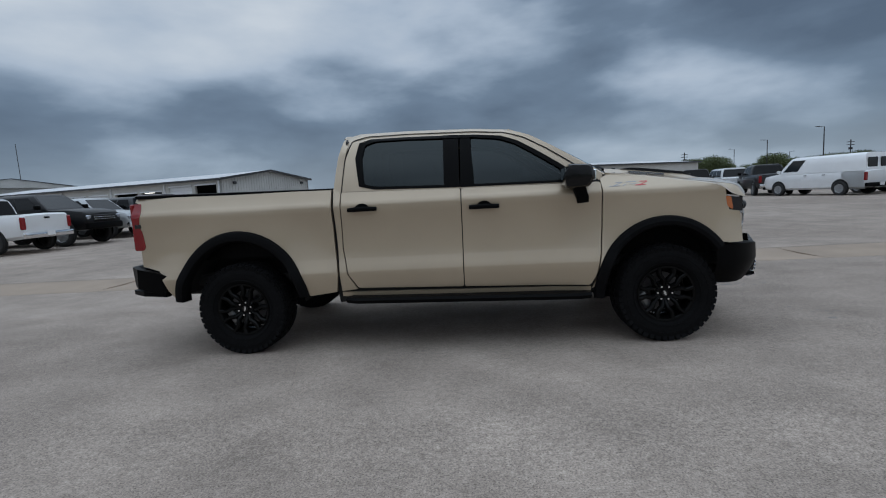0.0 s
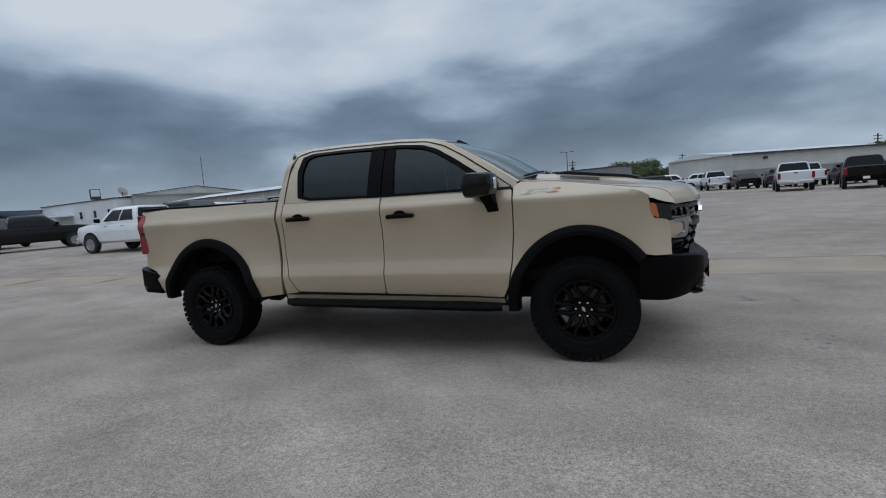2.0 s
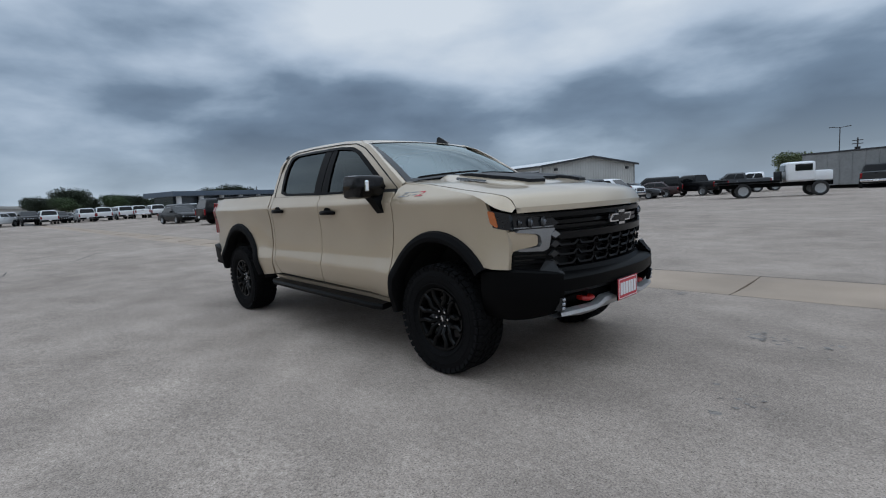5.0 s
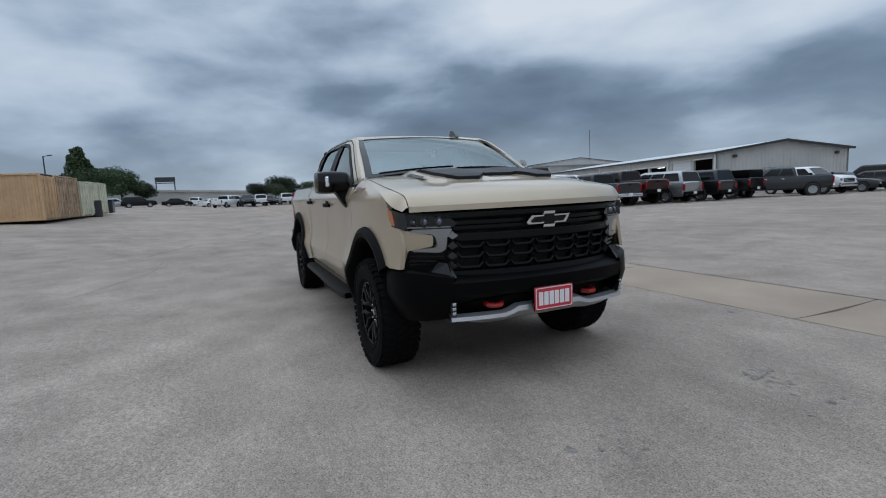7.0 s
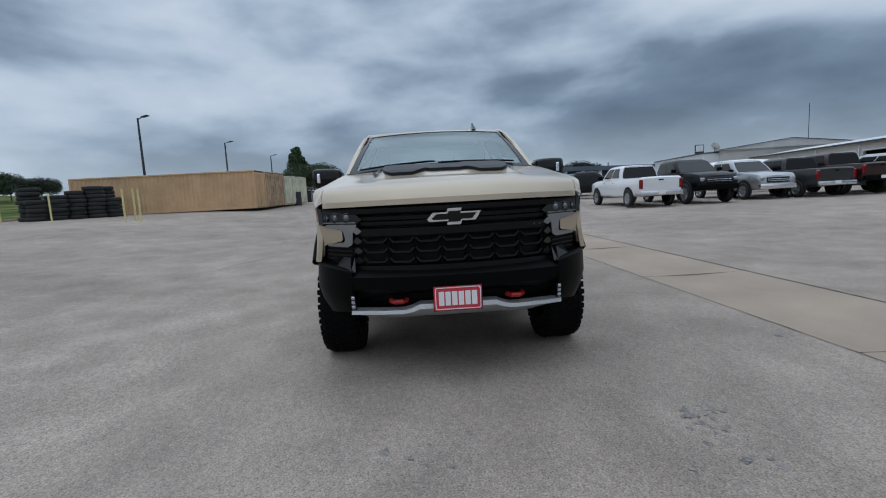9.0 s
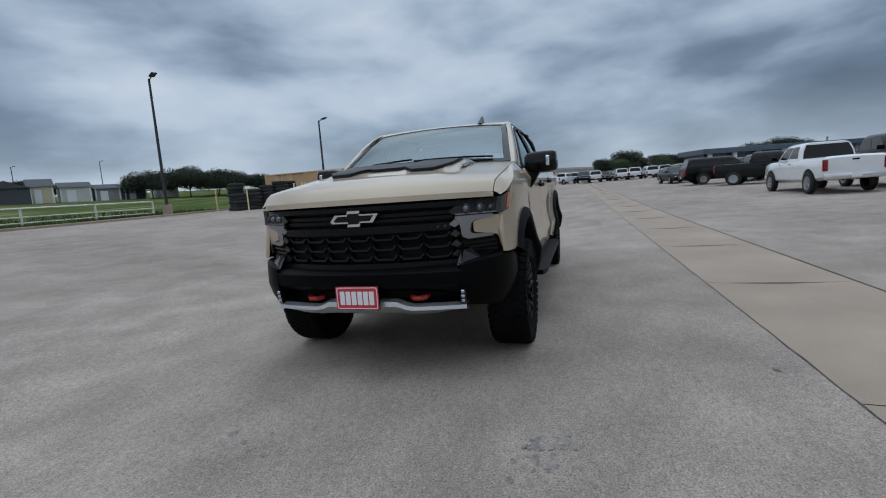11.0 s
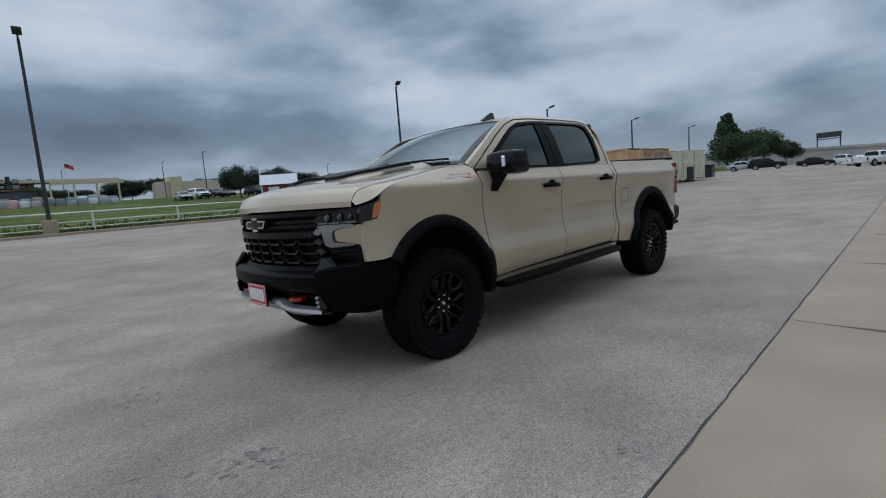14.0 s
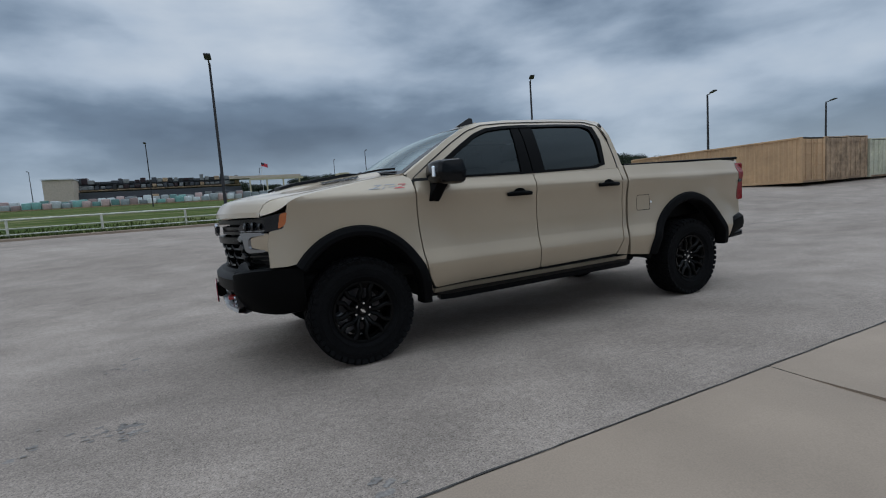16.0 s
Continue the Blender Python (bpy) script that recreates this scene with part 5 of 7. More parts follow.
# ---- parked vehicles ----
PAINTS = {
    "white": paint("white_paint", (0.70, 0.71, 0.72)),
    "black": paint("black_paint", (0.005, 0.005, 0.006), 0.0, 0.12, 0.2),
    "silver": paint("silver_paint", (0.33, 0.345, 0.355), 0.5),
    "grey": paint("grey_paint", (0.032, 0.034, 0.037), 0.25, 0.3, 0.3),
    "maroon": paint("maroon_paint", (0.022, 0.006, 0.007), 0.1, 0.4, 0.4),
    "navy": paint("navy_paint", (0.014, 0.019, 0.033), 0.1, 0.4, 0.4),
}
PANE = material("parked_car_glass", (0.005, 0.006, 0.007), 0.06, spec=0.35, grain=0.1, scale=10)
YARDTYRE = material("parked_tyre", (0.016, 0.016, 0.016), 0.8, grain=0.2, scale=30)
YARDRIM = material("parked_alloy", (0.35, 0.36, 0.37), 0.35, metal=0.8, grain=0.1, scale=30)

# per kind: length, width, wheelbase, wheel radius, clearance, belt height, roof height,
# lower body: (x share from tail, top z), cabin: (rear foot, rear top, front top, front foot) as x, bed or boot end
KINDS = {
    "pickup": dict(L=5.75, W=2.0, wb=3.65, r=0.40, clear=0.42, nose=1.20, belt=1.30, roof=1.90, rf=-0.95, rt=-0.80, ft=0.62, ff=1.35, deck=1.32, tail=1.32),
    "suv": dict(L=5.2, W=2.0, wb=2.95, r=0.38, clear=0.34, nose=1.12, belt=1.22, roof=1.88, rf=-2.52, rt=-2.28, ft=0.55, ff=1.28, deck=1.22, tail=1.22),
    "crossover": dict(L=4.6, W=1.85, wb=2.7, r=0.35, clear=0.28, nose=1.0, belt=1.08, roof=1.66, rf=-2.2, rt=-1.80, ft=0.35, ff=1.10, deck=1.1, tail=1.1),
    "sedan": dict(L=4.8, W=1.82, wb=2.8, r=0.33, clear=0.22, nose=0.82, belt=0.95, roof=1.45, rf=-1.75, rt=-1.05, ft=0.30, ff=1.15, deck=1.02, tail=1.0),
    "van": dict(L=5.7, W=2.02, wb=3.43, r=0.36, clear=0.32, nose=1.15, belt=1.25, roof=2.08, rf=-2.80, rt=-2.68, ft=1.15, ff=1.85, deck=1.25, tail=1.25),
}


def car_wheel(r):
    tyre = Geo().lathe([(r * 0.62, -0.10), (r * 0.70, -0.118), (r * 0.92, -0.118), (r, -0.095), (r, 0.095), (r * 0.92, 0.118), (r * 0.62, 0.10)], 28)
    rim = Geo().lathe([(0.0, -0.085), (r * 0.14, -0.088), (r * 0.18, -0.075), (r * 0.60, -0.088), (r * 0.66, -0.112), (r * 0.67, -0.06)], 24)
    for i in range(5):
        a = 2 * math.pi * i / 5
        rim.box((0, 0, 0), (r * 0.48, 0.02, r * 0.15), 0.006, Matrix.Rotation(-a, 4, "Y") @ pose(r * 0.36, -0.095, 0))
    return mesh_of("wheel", rim, YARDRIM, 35, False), mesh_of("tyre", tyre, YARDTYRE, 35, False)


WHEELS = {r: car_wheel(r) for r in sorted({k["r"] for k in KINDS.values()} | {0.46})}
VEHICLES = {}


def vehicle(kind, color, label, extra=""):
    """A parked vehicle, nose towards +x, standing on z = 0."""
    k = dict(KINDS[kind])
    if extra == "lifted":
        for q in ("clear", "nose", "belt", "roof", "deck", "tail"):
            k[q] += 0.14
        k["r"] = 0.46
    names = {"pickup": "parked_pickup", "suv": "parked_suv", "crossover": "parked_crossover", "sedan": "parked_sedan", "van": "parked_van"}
    th = thing(names[kind], label, kind if kind != "crossover" else "car", group="parked vehicles")
    mat = PAINTS[color]
    h, w = k["L"] / 2, k["W"] / 2
    # lower body: loft of rounded sections
    st = [(-h, k["clear"] + 0.22, k["tail"] - 0.06, w * 0.93), (-h + 0.07, k["clear"] + 0.08, k["tail"], w * 0.975), (-h * 0.6, k["clear"], k["deck"], w), (k["rf"], k["clear"], k["deck"] if kind == "pickup" else k["belt"], w),
          (k["ff"] - 0.25, k["clear"], k["belt"], w), (k["ff"], k["clear"], k["belt"] - 0.01, w * 0.995), (h * 0.72, k["clear"], (k["belt"] + k["nose"]) / 2 + 0.02, w * 0.98), (h - 0.18, k["clear"] + 0.04, k["nose"] - 0.02, w * 0.94), (h - 0.04, k["clear"] + 0.12, k["nose"] - 0.12, w * 0.88), (h, k["clear"] + 0.22, k["nose"] - 0.28, w * 0.84)]
    g = Geo()
    for x, z0, z1, hw in st:
        m = (z0 + z1) / 2
        for y, z in ((0, z0), (hw * 0.86, z0), (hw * 0.97, z0 + 0.10), (hw, m), (hw * 0.985, z1 - 0.14), (hw * 0.93, z1 - 0.03), (hw * 0.82, z1), (0, z1 + 0.02)):
            g.v.append((x, y, z))
    n = 8
    g.f += [(i * n + j, i * n + j + 1, (i + 1) * n + j + 1, (i + 1) * n + j) for i in range(len(st) - 1) for j in range(n - 1)]
    g.f += [tuple(range(n)), tuple(range((len(st) - 1) * n, len(st) * n))]
    half = Geo()
    half.v, half.f = list(g.v), list(g.f)
    mir = g.mirrored()
    half.add(mir.v, mir.f)
    part("body", half, mat, th, angle=38)
    # cabin
    b, t = k["belt"] - 0.04, k["roof"]
    rows = [(0.0, 0.955), (0.5, 0.90), (0.86, 0.82), (0.96, 0.75), (1.0, 0.62)]
    g = Geo()
    for u, sh in rows:
        z = b + (t - b) * u
        x0, x1 = k["rf"] + (k["rt"] - k["rf"]) * u, k["ff"] + (k["ft"] - k["ff"]) * u
        for x in (x0, x0 + 0.12, (x0 + x1) / 2, x1 - 0.15, x1):
            inset = 0.05 if x in (x0, x1) else 0.0
            crown = 0.03 if u == 1.0 and x not in (x0, x1) else 0.0
            g.v += [(x, sgn * (w * sh - inset), z + crown) for sgn in (-1, 1)]
    m = 10
    for i in range(len(rows) - 1):
        for j in range(4):
            for e in (0, 1):
                a = i * m + 2 * j + e
                g.f.append((a, a + 2, a + m + 2, a + m))
        for j in (0, 8):
            a = i * m + j
            g.f.append((a, a + 1, a + m + 1, a + m))
    a = (len(rows) - 1) * m
    g.f += [(a + 2 * j, a + 2 * j + 1, a + 2 * j + 3, a + 2 * j + 2) for j in range(4)]
    part("cabin", g, mat, th, angle=38)

    def wall(x, u, s, out=0.006):
        z = b + (t - b) * u
        sh = lerp_table(u, rows)
        return Vector((x, s * (w * sh + out), z))

    def edge(u, front):
        return (k["ff"] + (k["ft"] - k["ff"]) * u) if front else (k["rf"] + (k["rt"] - k["rf"]) * u)

    u0, u1 = 0.14, 0.84
    splits = [0.0, 0.48, 1.0] if kind in ("pickup", "sedan") else [0.0, 0.36, 0.68, 1.0]
    if kind == "van":
        splits = [0.78, 1.0]
    for s in (-1, 1):
        for a0, a1 in zip(splits, splits[1:]):
            vs = []
            for u in (u0, (u0 + u1) / 2, u1):
                e0, e1 = edge(u, 0) + 0.16, edge(u, 1) - 0.20
                vs += [wall(e0 + (e1 - e0) * a0 + 0.03, u, s), wall(e0 + (e1 - e0) * a1 - 0.03, u, s)]
            part("side_window", Geo().add(vs, [(0, 1, 3, 2), (2, 3, 5, 4)]), PANE, th)
    for front in (0, 1):
        vs = []
        for u in (0.10, 0.5, 0.90):
            sh = lerp_table(u, rows) * w - 0.10
            x = edge(u, front) + (0.008 if front else -0.008)
            z = b + (t - b) * u
            if kind == "van" and not front:
                continue
            vs += [(x, -sh, z), (x, sh, z)]
        if vs:
            part("windshield" if front else "rear_window", Geo().add(vs, [(0, 1, 3, 2), (2, 3, 5, 4)]), PANE, th)
        else:
            for sy in (-1, 1):
                part("rear_door_window", Geo().box((k["rf"] + 0.03, sy * 0.42, 1.62), (0.05, 0.62, 0.48), 0.02), PANE, th)
    # wheels; flat near-black discs stand in for the shade inside the arches
    rim_m, tyre_m = WHEELS[k["r"]]
    for x in (k["wb"] / 2 + 0.05, -k["wb"] / 2 + 0.05):
        for s in (-1, 1):
            part("wheel_arch", Geo().lathe([(0.0, -0.004), (k["r"] * 1.16, 0.0), (k["r"] * 1.2, 0.05)], 24, pose(x, s * (w + 0.002), k["r"] + 0.06, 0, 0, 0 if s < 0 else 180)), VOID, th)
            wl = part("wheel", rim_m, None, th, at=pose(x, s * (w - 0.07), k["r"], 0, 20 * x, 0 if s < 0 else 180))
            part("tyre", tyre_m, None, wl)
    # bumpers, lamps, grille, plates
    truck_like = kind in ("pickup", "suv", "van")
    bump = CHROME if kind == "pickup" and color in ("white", "silver", "grey") else (TRIM if truck_like else mat)
    part("rear_bumper", Geo().box((-h - 0.03, 0, k["clear"] + 0.19), (0.14, k["W"] * 0.95, 0.20), 0.04, seg=2), bump, th)
    part("front_bumper", Geo().box((h - 0.02, 0, k["clear"] + 0.17), (0.16, k["W"] * 0.90, 0.26), 0.05, seg=2), bump if kind == "pickup" else TRIM, th)
    part("grille", Geo().box((h - 0.03, 0, k["nose"] - 0.32), (0.10, k["W"] * 0.56, 0.26), 0.02), GLOSS, th)
    for z in (-0.06, 0.02):
        part("grille_bar", Geo().box((h + 0.022, 0, k["nose"] - 0.30 + z), (0.02, k["W"] * 0.54, 0.022), 0.005), CHROME, th)
    for s in (-1, 1):
        part("head_lamp", Geo().box((h - 0.07, s * w * 0.70, k["nose"] - 0.27), (0.14, w * 0.32, 0.17), 0.03, pose(0, 0, 0, 0, 0, -s * 14)), LENS, th)
        tall = 0.42 if truck_like else 0.18
        part("tail_lamp", Geo().box((-h + 0.03, s * w * 0.90, k["tail"] - 0.10 - tall / 2), (0.12, 0.16, tall), 0.03), LAMPRED, th)
        part("door_mirror", Geo().box((k["ff"] - 0.22, s * (w + 0.13), k["belt"] + 0.10), (0.14, 0.22, 0.17), 0.04, seg=2), mat if kind != "pickup" else TRIM, th)
        for x in ((edge(0, 0) + edge(0, 1)) / 2 - 0.35, (edge(0, 0) + edge(0, 1)) / 2 + 0.65):
            part("door_handle", Geo().box((x, s * (w + 0.008), k["belt"] - 0.16), (0.17, 0.03, 0.035), 0.008), bump if bump is not mat else TRIM, th)
    part("plate", Geo().box((-h - 0.105, 0, k["clear"] + 0.22), (0.012, 0.30, 0.15)), WHITE, th, "pale number plate without writing")
    if kind == "pickup":
        # near-black sheet on the closed deck paints the shade of an open bed
        part("bed_well", Geo().box((k["rf"] - 0.05 - (h + k["rf"] - 0.12) / 2, 0, k["deck"] + 0.018), (h + k["rf"] - 0.16, k["W"] * 0.78, 0.01)), VOID, th)
        part("tailgate_handle", Geo().box((-h - 0.005, 0, k["tail"] - 0.14), (0.02, 0.22, 0.06), 0.008), TRIM, th)
    if extra == "topper":
        part("bed_cover", Geo().box((k["rf"] - 0.95, 0, k["deck"] + 0.25), (1.85, k["W"] * 0.88, 0.52), 0.10, seg=2), TRIM, th, "black bed cap")
    return th


def park(kind, color, label, x, y, heading, extra=""):
    key = (kind, color, extra)
    m = pose(x, y, rise(x, y), 0, 0, heading)
    if key in VEHICLES:
        ob = copy_thing(VEHICLES[key], m)
    else:
        ob = VEHICLES[key] = vehicle(kind, color, label, extra)
        ob.matrix_basis = m
    return tagged(ob, label)


# beside the gutter and along the workshop
park("pickup", "white", "white crew-cab pickup with a chrome rear bumper", -17.6, 10.45, 181)
park("pickup", "black", "black lifted pickup with a bright grille, nose out", -17.7, 13.2, 0, "lifted")
park("pickup", "silver", "silver pickup with a bright grille, nose out", -18.7, 16.7, 0)
park("pickup", "grey", "dark grey pickup parked tail out", -18.2, 19.0, 182)
park("pickup", "maroon", "dark maroon lifted pickup parked tail out", -18.3, 21.3, 182, "lifted")
park("suv", "silver", "large silver estate parked tail out", -17.6, 23.7, 185)
park("suv", "grey", "dark grey estate parked tail out", -17.2, 26.2, 186)
park("pickup", "black", "black pickup with a dark bed cap", -17.6, 29.1, 187, "topper")
park("pickup", "grey", "dark grey crew-cab pickup by the gable wall", -15.3, 32.4, 222)
park("pickup", "white", "white pickup parked nose out by the gable", -15.9, 36.6, -4)
park("sedan", "grey", "grey saloon by the gable wall", -15.0, 39.5, 10)
park("sedan", "maroon", "dark red saloon beyond the gable wall", -14.6, 42.5, 190)
park("suv", "black", "black estate in the far row", -14.8, 43.0, 200)
park("pickup", "black", "black pickup in the far row", -12.0, 45.5, 160)
park("pickup", "grey", "dark pickup in the far row", -9.6, 49.5, 200)
park("pickup", "white", "white pickup in the far row", -9.0, 53.5, 200)
# west of the gutter
park("pickup", "black", "black long pickup standing in the yard", -28.7, 12.3, 66)
park("suv", "black", "black estate with bright wheels standing in the yard", -34.0, 10.9, 92)
park("pickup", "navy", "dark navy pickup standing in the yard", -36.5, 14.2, 5)
park("sedan", "black", "black saloon standing in the yard", -42.5, 9.2, 8)
park("crossover", "grey", "grey crossover standing in the yard", -48.0, 11.0, 10)
park("crossover", "silver", "silver crossover standing in the yard", -53, 12.5, 190)
park("suv", "navy", "dark estate standing in the yard", -52, 17.5, 10)
# north row
park("pickup", "grey", "dark grey pickup parked tail out beside the box body", 0.6, 50.7, 93)
park("crossover", "silver", "silver car half hidden beside the box body", 2.5, 53.5, 40)
park("pickup", "black", "black pickup parked tail out in the north row", 3.7, 51.4, 86)
park("suv", "black", "black estate broadside in the north row", 6.2, 51.5, 8)
park("pickup", "white", "white pickup with its nose past the estate", 7.6, 54.2, 4)
park("pickup", "white", "white pickup parked tail out in the north row", 11.6, 52.0, 90)
park("pickup", "white", "white pickup behind the cone", 11.5, 62.0, 170)
park("sedan", "black", "black saloon in the north row", 13.4, 48.3, 92)
park("crossover", "navy", "dark crossover in the north row", 15.8, 47.0, 80)
park("pickup", "white", "white pickup parked tail out near the vans", 13.6, 35.2, 78)
park("pickup", "white", "white pickup behind the others", 17.2, 44.3, 80)
park("crossover", "black", "black crossover behind the others", 19.4, 42.6, 80)
park("pickup", "black", "black pickup parked tail out near the vans", 16.3, 31.9, 72)
park("pickup", "grey", "dark grey pickup parked tail out beside a van", 19.0, 28.0, 75)
park("van", "white", "white cargo van with two rear windows", 19.3, 23.0, 108)
park("van", "white", "white cargo van parked beside another", 22.6, 21.6, 108)
park("suv", "white", "white estate behind the vans", 19.6, 34.2, 80)
# far west row
for i, (kind, col, x, y, hd) in enumerate((("suv", "white", -80.1, 2.9, 182), ("crossover", "black", -84, 4.6, 3), ("sedan", "black", -86, 5.9, 0), ("suv", "white", -80.0, 7.0, 181), ("suv", "black", -90, 8.7, 2), ("suv", "white", -79.9, 9.1, 178),
                                             ("suv", "white", -79.8, 11.4, 185), ("suv", "grey", -88, 12.6, 2), ("pickup", "white", -79.6, 13.6, 180), ("suv", "white", -80, 15.8, 180), ("pickup", "black", -81, 1.0, 4), ("suv", "white", -88, -0.9, 182),
                                             ("pickup", "white", -80, -2.2, 150), ("sedan", "white", -90, -4.3, 120), ("crossover", "white", -100, -7.5, 170), ("sedan", "black", -92, -10.2, 95), ("sedan", "silver", -82, -17.6, 95), ("crossover", "black", -80, -14.3, 100))):
    park(kind, col, f"{col} parked {kind} far across the yard", x, y, hd)

# flatbed with a white cab
fb = thing("flatbed_truck", "white-cabbed flatbed truck with a bare dark bed", "truck", pose(-3.6, 34.2, rise(-4, 31), 0, 0, 22))
part("cab", Geo().box((1.6, 0, 1.55), (1.55, 1.95, 1.25), 0.22, seg=3), PAINTS["white"], fb)
part("hood", Geo().box((2.75, 0, 1.25), (1.1, 1.75, 0.65), 0.16, seg=2), PAINTS["white"], fb)
part("rear_window", Geo().box((0.815, 0, 1.78), (0.03, 1.45, 0.42), 0.01), PANE, fb)
for s in (-1, 1):
    part("side_window", Geo().box((1.75, s * 0.975, 1.80), (0.9, 0.02, 0.42), 0.005), PANE, fb)
part("flat_bed", Geo().box((-1.2, 0, 1.02), (3.6, 2.2, 0.14), 0.02), TRIM, fb, "dark steel flat bed")
part("frame", Geo().box((0.3, 0, 0.78), (6.2, 0.85, 0.26), 0.02), TRIM, fb)
part("headboard", Geo().box((0.55, 0, 1.35), (0.06, 2.1, 0.55), 0.01), TRIM, fb)
for x in (2.6, -1.5):
    for s in (-1, 1):
        wl = part("wheel", WHEELS[0.46][0], None, fb, at=pose(x, s * 0.95, 0.46, 0, 0, 0 if s < 0 else 180))
        part("tyre", WHEELS[0.46][1], None, wl)

# ---- buildings, containers, fence, poles, trees ----
CLAD = material("pale_metal_cladding", (0.47, 0.465, 0.445), 0.55, grain=0.04, scale=8, stain=0.08, stain_scale=0.6)
CLADWHITE = material("white_metal_cladding", (0.62, 0.64, 0.66), 0.5, grain=0.04, scale=8, stain=0.06, stain_scale=0.5)
CLADDARK = material("grey_block_wall", (0.22, 0.225, 0.225), 0.8, grain=0.08, scale=6, stain=0.12, stain_scale=0.5)
ROOFING = material("pale_roof_sheet", (0.55, 0.56, 0.57), 0.5, grain=0.05, scale=6, stain=0.08, stain_scale=0.4)
EDGE = material("dark_eave_trim", (0.03, 0.032, 0.036), 0.5, grain=0.1, scale=10)
DOORWHITE = material("white_roller_door", (0.66, 0.68, 0.70), 0.5, grain=0.04, scale=10, stain=0.05, stain_scale=0.8)
STEEL = material("dark_pole_steel", (0.022, 0.022, 0.024), 0.5, grain=0.15, scale=20)
BLUEROOF = material("blue_grey_fascia", (0.075, 0.10, 0.135), 0.5, grain=0.06, scale=4, stain=0.08, stain_scale=0.4)
GLASSWALL = material("far_glass_front", (0.03, 0.04, 0.05), 0.12, coat=0.6, grain=0.15, scale=1.0)
BRIGHT = emitter("tube_light", (1.0, 0.98, 0.92), 2.5)
TANBOX = material("tan_container_paint", (0.52, 0.335, 0.185), 0.6, grain=0.05, scale=6, stain=0.14, stain_scale=0.8)
RUSTBOX = material("rusty_container_paint", (0.38, 0.265, 0.17), 0.75, grain=0.20, scale=5, stain=0.35, stain_scale=1.6)
CREAMBOX = material("cream_container_paint", (0.56, 0.55, 0.42), 0.6, grain=0.06, scale=6, stain=0.2, stain_scale=1.4)
POSTWHITE = material("weathered_white_pipe", (0.60, 0.58, 0.51), 0.6, grain=0.08, scale=20, stain=0.15, stain_scale=3)
POSTYELLOW = material("faded_yellow_post", (0.60, 0.53, 0.25), 0.6, grain=0.1, scale=20, stain=0.15, stain_scale=3)


def box_part(name, mat, parent, c, size, bevel=0.0, label="", m=None):
    return part(name, Geo().box(c, size, bevel, m), mat, parent, label)


def yaw_of(dx, dy):
    return math.degrees(math.atan2(dy, dx))


# workshop: long bay front along local +x, gable end at local x = 0
ws = thing("workshop_building", "long pale metal workshop with open service bays", "building", pose(-22.4, 36.0, 0.1, 0, 0, yaw_of(-0.96, 0.28)))
DEPTH, LONG, EAVE, RIDGE = 12.6, 38.0, 3.65, 4.52
bays = [(0.5, 3.0, "open"), (3.4, 6.2, "shut"), (7.2, 10.0, "open"), (10.4, 13.5, "open"), (14.5, 17.3, "shut"), (17.8, 20.8, "open"), (22.0, 25.0, "shut"), (25.7, 28.8, "open"), (29.8, 32.6, "shut"), (33.4, 36.4, "open")]
prev = 0.0
for a, b, state in bays + [(LONG, LONG, "")]:
    if a > prev:
        box_part("wall_pier", CLAD, ws, ((prev + a) / 2, -0.10, 1.68), (a - prev, 0.2, 3.36))
    if state:
        top = 3.25 if a < 7 else 2.95
        box_part("bay_head", CLAD, ws, ((a + b) / 2, -0.10, (top + 3.36) / 2), (b - a, 0.2, 3.36 - top))
        box_part("bay_lintel", DOORWHITE, ws, ((a + b) / 2, 0.03, top - 0.06), (b - a, 0.08, 0.12))
        if state == "shut":
            door = box_part("roller_door", DOORWHITE, ws, ((a + b) / 2, -0.12, top / 2), (b - a, 0.05, top), 0, "closed white roller door")
            for i in range(1, 7):
                box_part("door_rib", CLADWHITE, door, ((a + b) / 2, -0.088, top * i / 7), (b - a - 0.04, 0.02, 0.03))
        else:
            box_part("work_light", BRIGHT, ws, ((a + b) / 2, -2.5, 2.9), (1.2, 0.12, 0.05))
    prev = b
box_part("facade_band", CLAD, ws, (LONG / 2, -0.10, 3.49), (LONG, 0.2, 0.26))
for x in (0.15, 6.75, 14.0, 21.4, 29.3):
    box_part("downpipe", DOORWHITE, ws, (x, 0.06, 1.75), (0.12, 0.10, 3.4))
part("gable_wall", Geo().add([(0, 0, 0), (0, -DEPTH, 0), (0, -DEPTH, EAVE), (0, -DEPTH / 2, RIDGE - 0.05), (0, 0, EAVE), (0.2, 0, 0), (0.2, -DEPTH, 0), (0.2, -DEPTH, EAVE), (0.2, -DEPTH / 2, RIDGE - 0.05), (0.2, 0, EAVE)],
                             [(0, 1, 2, 3, 4), (9, 8, 7, 6, 5)] + [(i, (i + 1) % 5, 5 + (i + 1) % 5, 5 + i) for i in range(5)]), CLAD, ws)
for i in range(1, 36):
    y = -DEPTH * i / 36
    zt = EAVE + (RIDGE - EAVE) * (1 - abs(y + DEPTH / 2) / (DEPTH / 2)) - 0.08
    box_part("cladding_rib", CLAD, ws, (-0.012, y, zt / 2), (0.024, 0.05, zt))
box_part("back_wall", CLADDARK, ws, (LONG / 2, -DEPTH, 1.8), (LONG, 0.2, 3.6))
box_part("inner_wall", VOID, ws, (LONG / 2, -6.5, 1.8), (LONG - 0.4, 0.1, 3.6))
box_part("end_wall", CLAD, ws, (LONG, -DEPTH / 2, 1.8), (0.2, DEPTH, 3.6))
